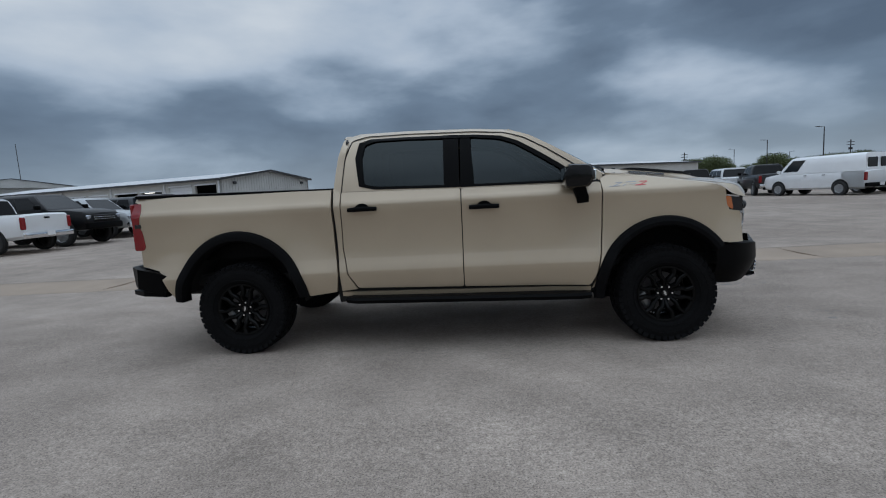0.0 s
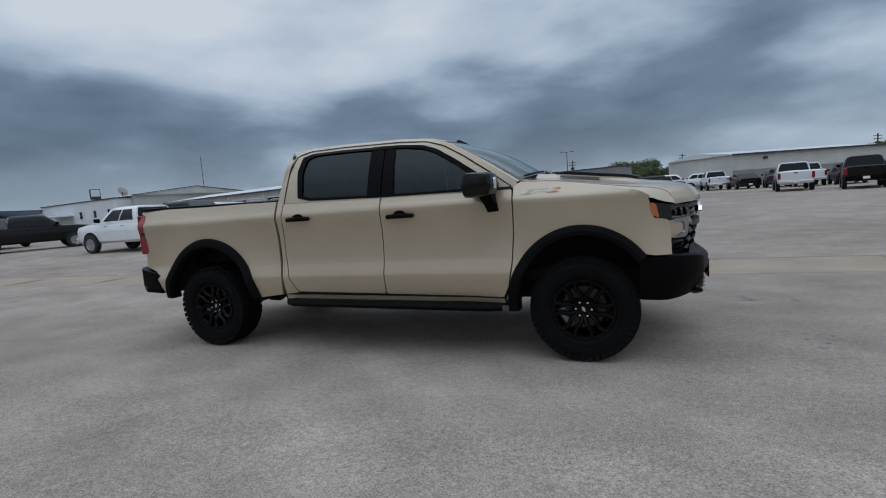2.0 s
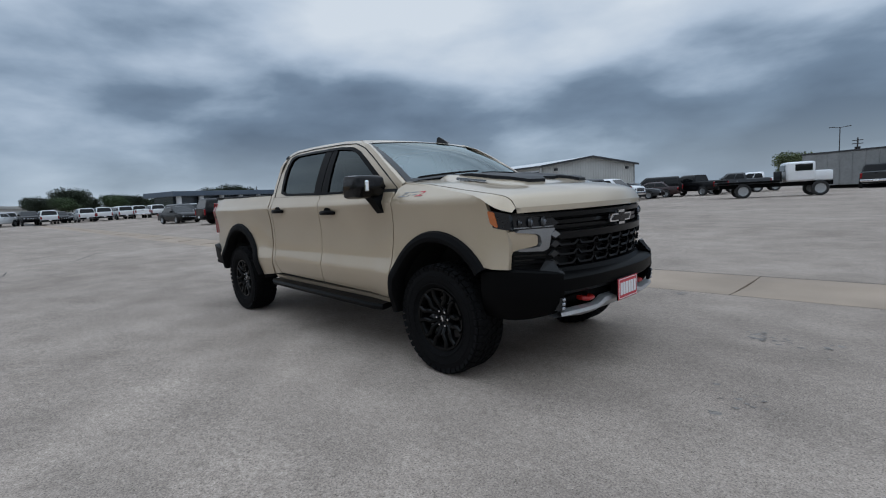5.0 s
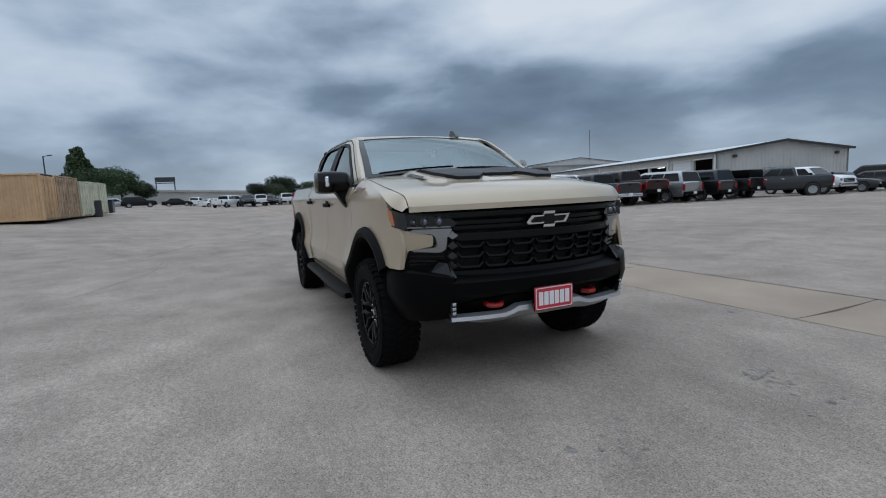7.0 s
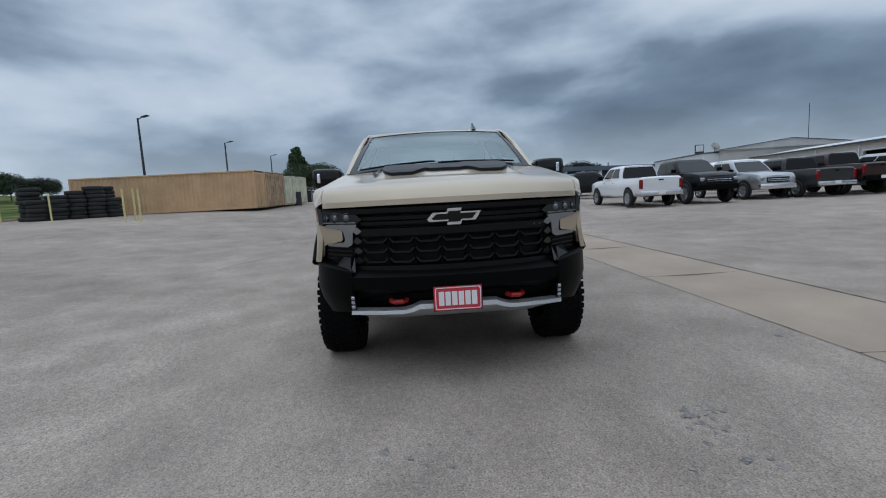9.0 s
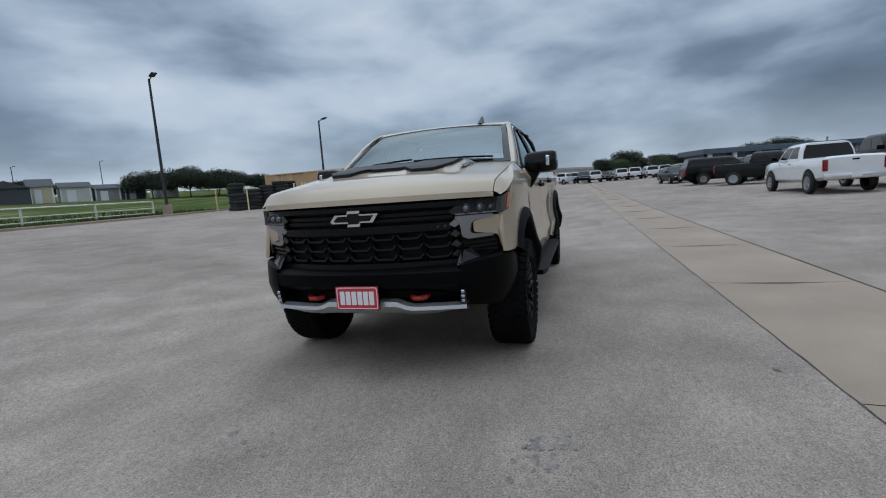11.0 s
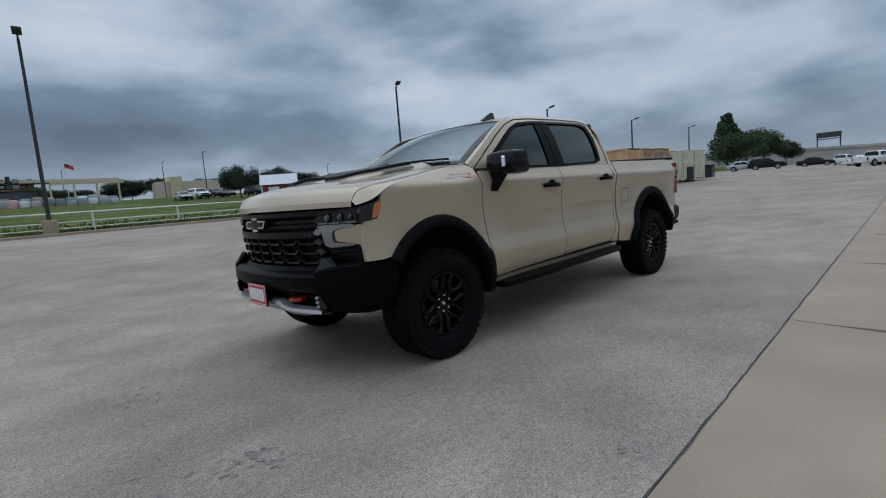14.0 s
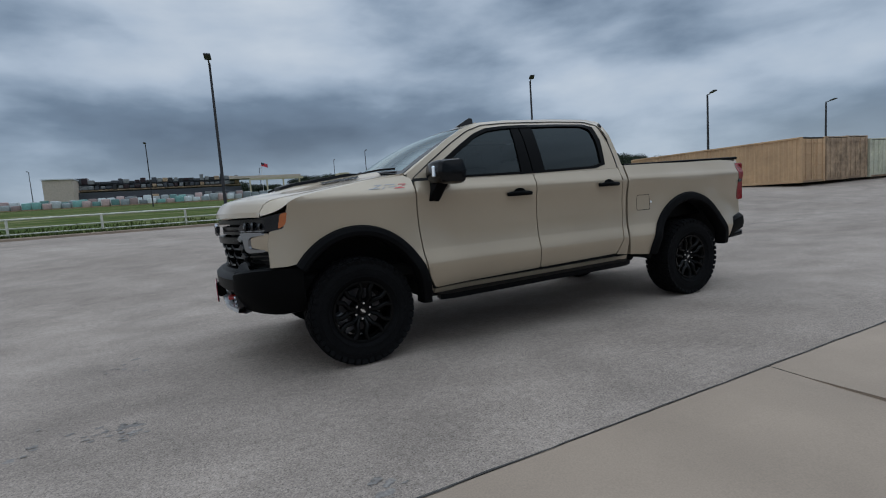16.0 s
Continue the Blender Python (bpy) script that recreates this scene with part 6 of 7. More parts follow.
for s, nm in ((1, "roof_front"), (-1, "roof_back")):
    y0, y1 = (0.35, -DEPTH / 2) if s > 0 else (-DEPTH - 0.35, -DEPTH / 2)
    part("roof_slope", Geo().add([(-0.3, y0, EAVE), (LONG + 0.3, y0, EAVE), (LONG + 0.3, y1, RIDGE), (-0.3, y1, RIDGE), (-0.3, y0, EAVE - 0.12), (LONG + 0.3, y0, EAVE - 0.12), (LONG + 0.3, y1, RIDGE - 0.12), (-0.3, y1, RIDGE - 0.12)],
                                 [(0, 1, 2, 3), (7, 6, 5, 4), (0, 4, 5, 1), (1, 5, 6, 2), (2, 6, 7, 3), (3, 7, 4, 0)]), ROOFING, ws)
    part("gable_trim", Geo().sweep([(-0.34, y0, EAVE - 0.06), (-0.34, y1, RIDGE - 0.06)], [(-0.04, -0.10), (0.04, -0.10), (0.04, 0.09), (-0.04, 0.09)]), EDGE, ws)
box_part("eave_trim", EDGE, ws, (LONG / 2, 0.39, EAVE - 0.07), (LONG + 0.7, 0.08, 0.17))
for y in (-1.6, -DEPTH + 1.2):
    box_part("wall_lamp", EDGE, ws, (-0.10, y, 3.25), (0.22, 0.36, 0.26), 0.04)
box_part("meter_box", CLADDARK, ws, (-0.10, -5.2, 1.9), (0.18, 0.5, 0.6), 0.02)
part("conduit", Geo().tube([(-0.06, -4.2, 2.15), (-0.06, -7.0, 2.15)], 0.03, 6), CLADDARK, ws)

# office block behind: white wing and a tan gabled hall
ob2 = thing("office_building", "white metal office wing joined to a pale tan hall", "building", pose(-61.5, 43.8, 0.3, 0, 0, yaw_of(-0.975, 0.2)))
box_part("hall_wall", CLAD, ob2, (12, -9, 2.4), (24, 18, 4.8))
part("hall_roof", Geo().add([(-0.4, 0.4, 4.75), (24.4, 0.4, 4.75), (24.4, -18.4, 4.75), (-0.4, -18.4, 4.75), (-0.4, -9, 5.85), (24.4, -9, 5.85)], [(0, 1, 5, 4), (2, 3, 4, 5), (0, 4, 3), (1, 2, 5), (0, 3, 2, 1)]), CLAD, ob2)
part("hall_roof_edge", Geo().sweep([(-0.45, 0.5, 4.8), (-0.45, -9, 5.92), (-0.45, -18.5, 4.8)], [(-0.05, -0.1), (0.05, -0.1), (0.05, 0.1), (-0.05, 0.1)], up=(1, 0, 0)), EDGE, ob2)
box_part("wing_wall", CLADWHITE, ob2, (13.5, 1.0, 2.25), (25, 2.0, 4.5))
box_part("wing_cap", EDGE, ob2, (13.5, 1.0, 4.55), (25.3, 2.3, 0.14))
box_part("low_wing", CLADWHITE, ob2, (40, -4, 1.9), (28, 12, 3.8))
box_part("low_fascia", BLUEROOF, ob2, (40, -3.8, 3.95), (28.4, 12.4, 0.5))
for x in (3.2, 7.5, 12.0):
    box_part("window", PANE, ob2, (x, 2.02, 2.6), (0.7, 0.08, 1.0), 0, "small dark window")
box_part("canopy", CLADWHITE, ob2, (18, 3.2, 2.7), (7, 3.4, 0.25), 0.05)
# roof dish and mast
dish = thing("satellite_dish", "pale satellite dish on the office roof", "dish", pose(-67.5, 46.6, 5.0))
part("bowl", Geo().lathe([(0.0, 0.0), (0.38, 0.05), (0.70, 0.18), (0.72, 0.16), (0.38, 0.02), (0.0, -0.03)], 20, pose(0, 0, 0.95, 35, 0, 20)), CLAD, dish)
part("mast", Geo().tube([(0, 0, -0.2), (0, 0, 0.95)], 0.05), STEEL, dish)
mast = thing("radio_mast", "thin tall radio mast behind the office", "mast", pose(-66.0, 60.5, 0.4))
part("pole", Geo().tube([(0, 0, 0), (0, 0, 11.4)], 0.045, 6), STEEL, mast)
# roadside sign
sg = thing("road_sign", "boxed white sign on a tall post", "sign", pose(-88.0, 56.5, 0.7))
part("post", Geo().tube([(0, 0, 0), (0, 0, 5.6)], 0.16), STEEL, sg)
part("sign_box", Geo().box((0, 0, 6.2), (0.5, 1.6, 1.9), 0.05, pose(0, 0, 0, 0, 0, -20)), EDGE, sg)
part("sign_face", Geo().box((0.24, -0.09, 6.4), (0.06, 1.35, 1.2), 0.02, pose(0, 0, 0, 0, 0, -20)), CLADWHITE, sg)
# showroom with a blue-grey roof band and white piers
sh = thing("showroom_building", "low showroom with a blue-grey roof band, glass front and white piers", "building", pose(-97.0, 23.0, 0.85, 0, 0, 108))
box_part("glass_front", GLASSWALL, sh, (19, 3, 1.7), (38, 6, 3.4))
box_part("roof_band", BLUEROOF, sh, (19, 3, 3.85), (40, 9.5, 0.95), 0.04)
for i in range(9):
    box_part("pier", CLADWHITE, sh, (0.6 + 4.7 * i, -0.9, 1.7), (0.7, 0.6, 3.4), 0.02)

# grey box body at the north edge and the grey store beyond
gb = thing("box_trailer", "long weathered grey box trailer without a cab", "trailer", pose(-0.6, 52.6, 0.1, 0, 0, -22))
box_part("box_body", CLADDARK, gb, (0, 0, 1.75), (8.2, 2.5, 2.9), 0.03)
box_part("roof_rail", EDGE, gb, (0, 0, 3.25), (8.4, 2.6, 0.12))
box_part("under_frame", TRIM, gb, (0, 0, 0.2), (7.8, 2.0, 0.4))
for i in range(9):
    box_part("rib", CLADDARK, gb, (-3.9 + 0.97 * i, -1.27, 1.75), (0.06, 0.04, 2.8))
st = thing("store_building", "pale grey metal store with a shallow pitched roof", "building", pose(14.5, 58.0, 0.1, 0, 0, 28))
box_part("wall_body", CLAD, st, (10, 6, 1.85), (20, 12, 3.7))
box_part("base_band", CLADDARK, st, (10, -0.03, 0.95), (20.1, 0.1, 1.9))
part("roof_sheet", Geo().add([(-0.3, -0.3, 3.7), (20.3, -0.3, 3.7), (20.3, 12.3, 3.7), (-0.3, 12.3, 3.7), (-0.3, 6, 4.35), (20.3, 6, 4.35)], [(0, 1, 5, 4), (2, 3, 4, 5), (0, 4, 3), (1, 2, 5), (0, 3, 2, 1)]), ROOFING, st)
box_part("eave_line", EDGE, st, (10, -0.32, 3.66), (20.7, 0.08, 0.2))
box_part("wall_lamp", EDGE, st, (4.0, -0.12, 3.1), (0.5, 0.2, 0.3), 0.03)


# ---- shipping containers ----
def container(length, mat, height, label, x, y, heading, extra=None):
    """Corrugated box with corner posts and a pair of doors at its local +x end."""
    c = thing("shipping_container", label, "container", pose(x, y, rise(x, y) + 0.02, 0, 0, heading), "containers")
    w, h = 2.44, height
    for s in (-1, 1):
        n = int(length / 0.28)
        prof = []
        for i in range(n):
            x0 = -length / 2 + 0.12 + (length - 0.24) * i / n
            d = (length - 0.24) / n
            prof += [(x0, 0.0), (x0 + d * 0.28, 0.0), (x0 + d * 0.42, 0.036), (x0 + d * 0.78, 0.036), (x0 + d * 0.92, 0.0)]
        g = Geo()
        g.add([(px, s * (w / 2 - 0.045 + 0.0 - d), z) for px, d in prof for z in (0.12, h - 0.08)], [(2 * i, 2 * i + 2, 2 * i + 3, 2 * i + 1) for i in range(len(prof) - 1)])
        part("side_wall", g, mat, c, fix=False, angle=20)
        for z, t in ((0.07, 0.14), (h - 0.05, 0.10)):
            box_part("side_rail", mat, c, (0, s * (w / 2 - 0.04), z), (length, 0.08, t), 0.01)
        for e in (-1, 1):
            box_part("corner_post", mat, c, (e * (length / 2 - 0.06), s * (w / 2 - 0.07), h / 2), (0.13, 0.15, h), 0.01)
    box_part("roof_sheet", EDGE if mat is TANBOX else mat, c, (0, 0, h - 0.03), (length - 0.1, w - 0.1, 0.05))
    box_part("base_frame", RUSTBOX, c, (0, 0, 0.06), (length - 0.1, w - 0.1, 0.12))
    box_part("end_wall", mat, c, (-length / 2 + 0.05, 0, h / 2), (0.06, w - 0.25, h - 0.2))
    for s in (-1, 1):
        door = box_part("door_leaf", mat, c, (length / 2 - 0.03, s * 0.58, h / 2), (0.05, 1.13, h - 0.22), 0.01)
        for k in range(4):
            box_part("door_rib", mat, door, (length / 2 + 0.008, s * 0.58, 0.42 + k * (h - 0.75) / 3), (0.03, 1.05, 0.12), 0.01)
        for y0 in (0.28, 0.86):
            part("lock_rod", Geo().tube([(length / 2 + 0.045, s * y0, 0.15), (length / 2 + 0.045, s * y0, h - 0.12)], 0.022, 6), mat, door)
    return c


container(12.19, TANBOX, 2.59, "long tan corrugated shipping container with doors at its end", -28.9, -17.3, 90)
container(12.19, RUSTBOX, 2.59, "rusty brown shipping container with its door end showing", -31.5, -17.3, 90)
container(12.19, RUSTBOX, 2.62, "weathered brown shipping container standing beside another", -34.0, -17.4, 90)
container(6.06, CREAMBOX, 2.44, "cream shipping container with stained doors", -36.6, -14.25, 90)
container(6.06, CREAMBOX, 2.5, "cream shipping container with a dark opening beside it", -39.4, -14.3, 90)
container(6.06, CREAMBOX, 2.5, "cream shipping container at the end of the row", -42.0, -14.25, 90)
bin_ = thing("waste_bin", "dark blue wheeled waste bin", "bin", pose(-45.8, -11.9, rise(-45.8, -11.9)))
box_part("tub", PAINTS["navy"], bin_, (0, 0, 0.65), (1.0, 1.2, 1.1), 0.06)
box_part("lid", TRIM, bin_, (0, 0, 1.24), (1.06, 1.26, 0.08), 0.02)
bin2 = thing("steel_drum", "black steel drum between containers", "drum", pose(-39.3, -11.3, rise(-39.3, -11.3)))
part("shell", Geo().lathe([(0, 0), (0.42, 0), (0.43, 0.4), (0.42, 0.8), (0.43, 1.25), (0.0, 1.28)], 20, pose(0, 0, 0, 90, 0, 0)), STEEL, bin2)

# stacked old tyres at the end of the long container
def tyre_stack(x, y, n, r, w):
    s = thing("tyre_stack", "stack of old black tyres on the yard", "tyres", pose(x, y, rise(x, y)), "tyre stacks")
    me = mesh_of("old_tyre", Geo().lathe([(r * 0.55, -w * 0.42), (r * 0.75, -w * 0.5), (r * 0.95, -w * 0.44), (r, -w * 0.25), (r, w * 0.25), (r * 0.95, w * 0.44), (r * 0.75, w * 0.5), (r * 0.55, w * 0.42)], 22), YARDTYRE, 40, False)
    for i in range(n):
        part("old_tyre", me, None, s, at=pose(0.05 * math.sin(3 * i + x), 0.05 * math.cos(5 * i + y), w * (i + 0.5), 90, 0, 0))
    return s


for i in range(5):
    for j in range(2):
        tyre_stack(-22.6 - 0.72 * i - 0.65 * j, -21.8 + 0.62 * i - 0.85 * j, 5 + (i * 5 + 3 * j) % 4, 0.50 + 0.06 * ((i + j) % 2), 0.24)

# slim marker posts
for x, y, h in ((-18.0, -14.3, 1.55), (-18.35, -14.0, 1.6), (-17.7, -13.4, 1.55), (-21.0, -19.9, 1.5), (-23.0, -24.2, 1.5)):
    p = thing("marker_post", "slim pale yellow marker post", "post", pose(x, y, rise(x, y)), "marker posts")
    part("pipe", Geo().tube([(0, 0, 0), (0.02, 0, h)], 0.045, 8), POSTYELLOW, p)
    part("foot", Geo().lathe([(0.0, 0.0), (0.12, 0.0), (0.11, 0.03), (0.0, 0.03)], 10, pose(0, 0, 0, 90, 0, 0)), POSTYELLOW, p)

# white pipe fence along the verge
fence = thing("pipe_fence", "white pipe rail fence along the grass verge", "fence")
FY = -26.4
post_x = [4.1 - 3.95 * i for i in range(7)] + [4.1 + 3.95 * i for i in range(1, 10)]
for x in post_x:
    part("post", Geo().tube([(x, FY, rise(x, FY) - 0.05), (x, FY, rise(x, FY) + 0.98)], 0.06, 8), POSTWHITE, fence)
for z in (0.95, 0.50, 0.20):
    part("rail", Geo().tube([(x, FY, rise(x, FY) + z) for x in (min(post_x), max(post_x))], 0.05 if z > 0.9 else 0.035, 8), POSTWHITE, fence)

# yard lamps: tall poles on concrete feet
def lamp_pole(x, y, H, head, label="tall dark steel yard lamp on a concrete foot", foot=0.75):
    p = thing("street_lamp", label, "lamp post", pose(x, y, rise(x, y), 0, 0, head), "yard lamps")
    if foot:
        part("concrete_foot", Geo().lathe([(0.0, 0.0), (0.30, 0.0), (0.30, foot - 0.03), (0.27, foot), (0.0, foot)], 16, pose(0, 0, 0, 90, 0, 0)), SLAB, p)
    g = Geo()
    g.add([(sx * (0.085 - 0.03 * u), sy * (0.085 - 0.03 * u), foot + (H - foot) * u) for u in (0, 1) for sx, sy in ((-1, -1), (1, -1), (1, 1), (-1, 1))], [(0, 1, 5, 4), (1, 2, 6, 5), (2, 3, 7, 6), (3, 0, 4, 7), (4, 5, 6, 7)])
    part("pole", g, STEEL, p)
    part("arm", Geo().tube([(0, 0, H - 0.08), (0.75, 0, H + 0.02)], 0.04, 6), STEEL, p)
    part("lamp_head", Geo().box((1.05, 0, H + 0.04), (0.75, 0.34, 0.10), 0.03, pose(0, 0, 0, 0, -4, 0)), STEEL, p, "flat dark lamp head")
    return p


for x, y, H in ((2.0, -24.95, 8.8), (-19.4, -25.0, 8.75), (-37.3, -23.6, 7.9), (-57.0, -24.0, 7.7), (-84.0, -26.3, 7.95)):
    lamp_pole(x, y, H, 60 if x < 0 else 85)
for x, y, H, hd in ((-30, -101, 9, 90), (-30.3, -132, 9, 90), (10.1, -77, 9, 90), (-79, -135, 8, 90), (-95, -126, 9, 90), (59.8, 83, 8.9, 180), (64.8, 108, 8.9, 180), (72.5, 137, 8.9, 180), (110, 174, 8.9, 0), (40, -140, 9, 90), (-12, -150, 9, 90)):
    lamp_pole(x, y, H, hd, "distant grey car-park lamp on a steel pole", 0.0)
dbl = lamp_pole(-7.3, 96.7, 8.7, 0, "double-armed yard lamp far to the north", 0.0)
part("arm", Geo().tube([(0, 0, 8.6), (-0.75, 0, 8.75)], 0.05, 6), STEEL, dbl)
part("lamp_head", Geo().box((-1.05, 0, 8.78), (0.75, 0.34, 0.10), 0.03), STEEL, dbl)
for x, y in ((27.3, 215), (133, 178), (85, 200), (-14, 190), (-270, 112)):
    u = thing("utility_pole", "distant wooden utility pole with crossarms", "pole", pose(x, y, rise(x, y)), "utility poles")
    part("pole", Geo().tube([(0, 0, 0), (0, 0, 12.0)], 0.2, 6), STEEL, u)
    for z in (10.2, 11.2):
        part("crossarm", Geo().box((0, 0, z), (2.6, 0.2, 0.22)), STEEL, u)
    for s in (-1, 1):
        part("transformer", Geo().lathe([(0, -0.4), (0.25, -0.4), (0.25, 0.4), (0, 0.4)], 8, pose(s * 0.45, 0, 8.9, 90, 0, 0)), STEEL, u)
cone = thing("traffic_cone", "small orange traffic cone on the yard", "cone", pose(9.2, 50.5, rise(9.2, 50.5)))
part("cone_body", Geo().lathe([(0.0, 0.0), (0.16, 0.0), (0.03, 0.85), (0.0, 0.86)], 14, pose(0, 0, 0, 90, 0, 0)), AMBER, cone)
part("base", Geo().box((0, 0, 0.02), (0.42, 0.42, 0.04), 0.01), STEEL, cone)

# ---- across the grass: sheds, works yard, pallets, car park ----
RED_SIDE = material("red_barn_cladding", (0.17, 0.022, 0.020), 0.6, grain=0.08, scale=4)
GREYSHED = material("slate_shed_boards", (0.055, 0.06, 0.07), 0.7, grain=0.1, scale=4)
CREAMSHED = material("cream_shed_boards", (0.50, 0.44, 0.30), 0.7, grain=0.06, scale=4)
BRICKTAN = material("tan_stone_wall", (0.50, 0.42, 0.345), 0.8, grain=0.08, scale=3)
WRAPS = [material("pallet_wrap_" + n, c, 0.35, coat=0.3, grain=0.15, scale=3, random_tint=0.25) for n, c in (("white", (0.50, 0.53, 0.53)), ("teal", (0.16, 0.33, 0.30)), ("pink", (0.42, 0.30, 0.28)), ("grey", (0.25, 0.28, 0.29)))]


def shed(name, label, x, y, heading, w, d, h, roof_h, wall_mat, roof_mat, trim=CLADWHITE):
    t = thing(name, label, "shed", pose(x, y, rise(x, y) - 0.3, 0, 0, heading), "sheds")
    box_part("wall", wall_mat, t, (0, 0, h / 2), (w, d, h))
    part("roof_sheet", Geo().add([(-w / 2 - 0.2, -d / 2 - 0.2, h), (w / 2 + 0.2, -d / 2 - 0.2, h), (w / 2 + 0.2, d / 2 + 0.2, h), (-w / 2 - 0.2, d / 2 + 0.2, h), (-w / 2 - 0.2, 0, h + roof_h), (w / 2 + 0.2, 0, h + roof_h)], [(0, 1, 5, 4), (2, 3, 4, 5), (0, 4, 3), (1, 2, 5), (0, 3, 2, 1)]), roof_mat, t)
    for s in (-1, 1):
        box_part("corner_trim", trim, t, (s * (w / 2 - 0.08), d / 2 + 0.02, h / 2), (0.2, 0.08, h))
    box_part("shed_door", trim, t, (w * 0.15, d / 2 + 0.03, h * 0.42), (w * 0.3, 0.06, h * 0.8))
    return t


shed("barn", "red-walled barn with a white metal roof", -31.6, -71.5, -28, 5.4, 4.2, 2.1, 1.7, RED_SIDE, ROOFING)
shed("garden_shed", "dark grey display shed with white trim", -38.6, -72.0, 62, 4.5, 5.0, 2.3, 1.0, GREYSHED, GREYSHED)
shed("garden_shed", "cream display shed with a curved door", -42.3, -71.0, -28, 2.6, 3.4, 2.5, 1.1, CREAMSHED, GREYSHED)
shed("garden_shed", "pale grey wooden display shed", -46.2, -70.0, -28, 3.6, 3.4, 2.3, 0.8, CLAD, GREYSHED)
shed("garden_shed", "small brown wooden display shed", -50.2, -69.0, -28, 3.2, 3.4, 2.0, 0.7, CLADDARK, GREYSHED)
shed("garden_shed", "small slate grey display shed", -54.0, -68.0, -28, 3.0, 3.4, 2.0, 0.7, GREYSHED, GREYSHED)
shed("garden_shed", "small grey display shed", -59.0, -67.0, -28, 3.4, 3.4, 1.9, 0.7, CLAD, GREYSHED)
# large shop with a tan end and stacked outdoor stock
shop = thing("garden_store", "large store with a tan end wall and a stocked yard", "building", pose(0, -128, rise(0, -128)))
box_part("tan_block", BRICKTAN, shop, (30.9, 0, 2.8), (5.2, 12, 5.6), 0.05)
box_part("block_cap", CLADWHITE, shop, (30.9, 0, 5.65), (5.5, 12.4, 0.2))
box_part("dark_fence", GREYSHED, shop, (12, 2, 1.4), (34, 0.4, 2.8))
box_part("stock_deck", RUSTBOX, shop, (12, -2, 3.3), (34, 6, 0.3))
box_part("stock_back", GREYSHED, shop, (12, -3.2, 3.2), (34, 0.3, 4.6))
box_part("upper_deck", GREYSHED, shop, (12, -2, 4.6), (34, 5, 0.25))
random.seed(5)
stock_mats = [PAINTS["maroon"], GREYSHED, GREYSHED, CLADDARK, RUSTBOX, STEEL, CLADDARK]
for i in range(30):
    x = 28.3 - 1.12 * i
    hgt = random.choice((0.5, 0.7, 0.9, 1.1, 1.4))
    box_part("stock_crate", random.choice(stock_mats), shop, (x, 0, 4.72 + hgt / 2), (random.uniform(0.7, 1.3), 1.6, hgt), 0.06)
    box_part("stock_crate", random.choice(stock_mats), shop, (x, 0.8, 3.45 + 0.45), (random.uniform(0.7, 1.1), 1.0, random.uniform(0.5, 0.95)), 0.06)
    if i % 2:
        box_part("stock_crate", random.choice(stock_mats), shop, (x, 2.8, 0.8), (1.5, 0.8, random.choice((1.0, 1.5, 2.0))), 0.06)
box_part("canopy_beam", CREAMSHED, shop, (-13.5, 4, 4.2), (13, 0.5, 0.5))
box_part("canopy_roof", BRICKTAN, shop, (-11, 1, 4.8), (17, 5, 0.6))
for x in (-19, -15, -11, -7):
    box_part("canopy_leg", CREAMSHED, shop, (x, 4, 2.0), (0.35, 0.35, 4.0))
box_part("entry_block", BRICKTAN, shop, (-40, -20, 2.6), (16, 8, 5.2), 0.05)
box_part("entry_tower", CREAMSHED, shop, (-36, -18, 3.2), (3, 6, 6.4), 0.05)
random.seed(3)
for i in range(76):
    row = i % 2
    x = 41 - 1.45 * (i // 2) - 0.4 * row
    y = -102 + 0.10 * i - 3.0 * row
    t = thing("wrapped_pallet", "pallet of goods wrapped in pale film", "pallet", pose(x, y, rise(x, y), 0, 0, 3 * (i % 5)), "wrapped pallets")
    tall = random.uniform(0.7, 1.25) + 0.3 * row
    part("load", Geo().box((0, 0, 0.14 + tall / 2), (1.25, 1.1, tall), 0.16, seg=2), WRAPS[random.choice((0, 0, 1, 1, 2, 3) if 6 < i < 48 else (0, 0, 3, 2))], t)
    part("pallet_base", Geo().box((0, 0, 0.07), (1.3, 1.1, 0.14)), RUSTBOX, t)
flag = thing("flag", "small red, white and blue flag on a tall pole", "flag", pose(-11, -134, rise(-11, -134)))
part("flagpole", Geo().tube([(0, 0, 0), (0, 0, 9.4)], 0.07, 6), CLADWHITE, flag)
part("cloth_stripes", Geo().grid(lambda u, v: Vector((-1.7 * u, 0.25 * math.sin(5 * u), 8.3 + 0.95 * v - 0.5 * u)), 8, 2), PLATERED, flag)
part("cloth_corner", Geo().grid(lambda u, v: Vector((-0.75 * u, 0.25 * math.sin(2.2 * u) + 0.03, 8.75 + 0.5 * v - 0.22 * u)), 4, 2), PAINTS["navy"], flag)
for i, (kind, col) in enumerate((("sedan", "silver"), ("suv", "white"), ("crossover", "grey"), ("sedan", "maroon"), ("suv", "black"), ("crossover", "silver"), ("pickup", "white"), ("sedan", "navy"), ("crossover", "white"), ("suv", "grey"), ("sedan", "silver"), ("suv", "black"))):
    park(kind, col, f"{col} {kind} in the far shop car park", -20.5 - 3.1 * i * (1 if i < 8 else 0.6), -84 - 2.0 * (i % 4), 90 + 7 * (i % 3))

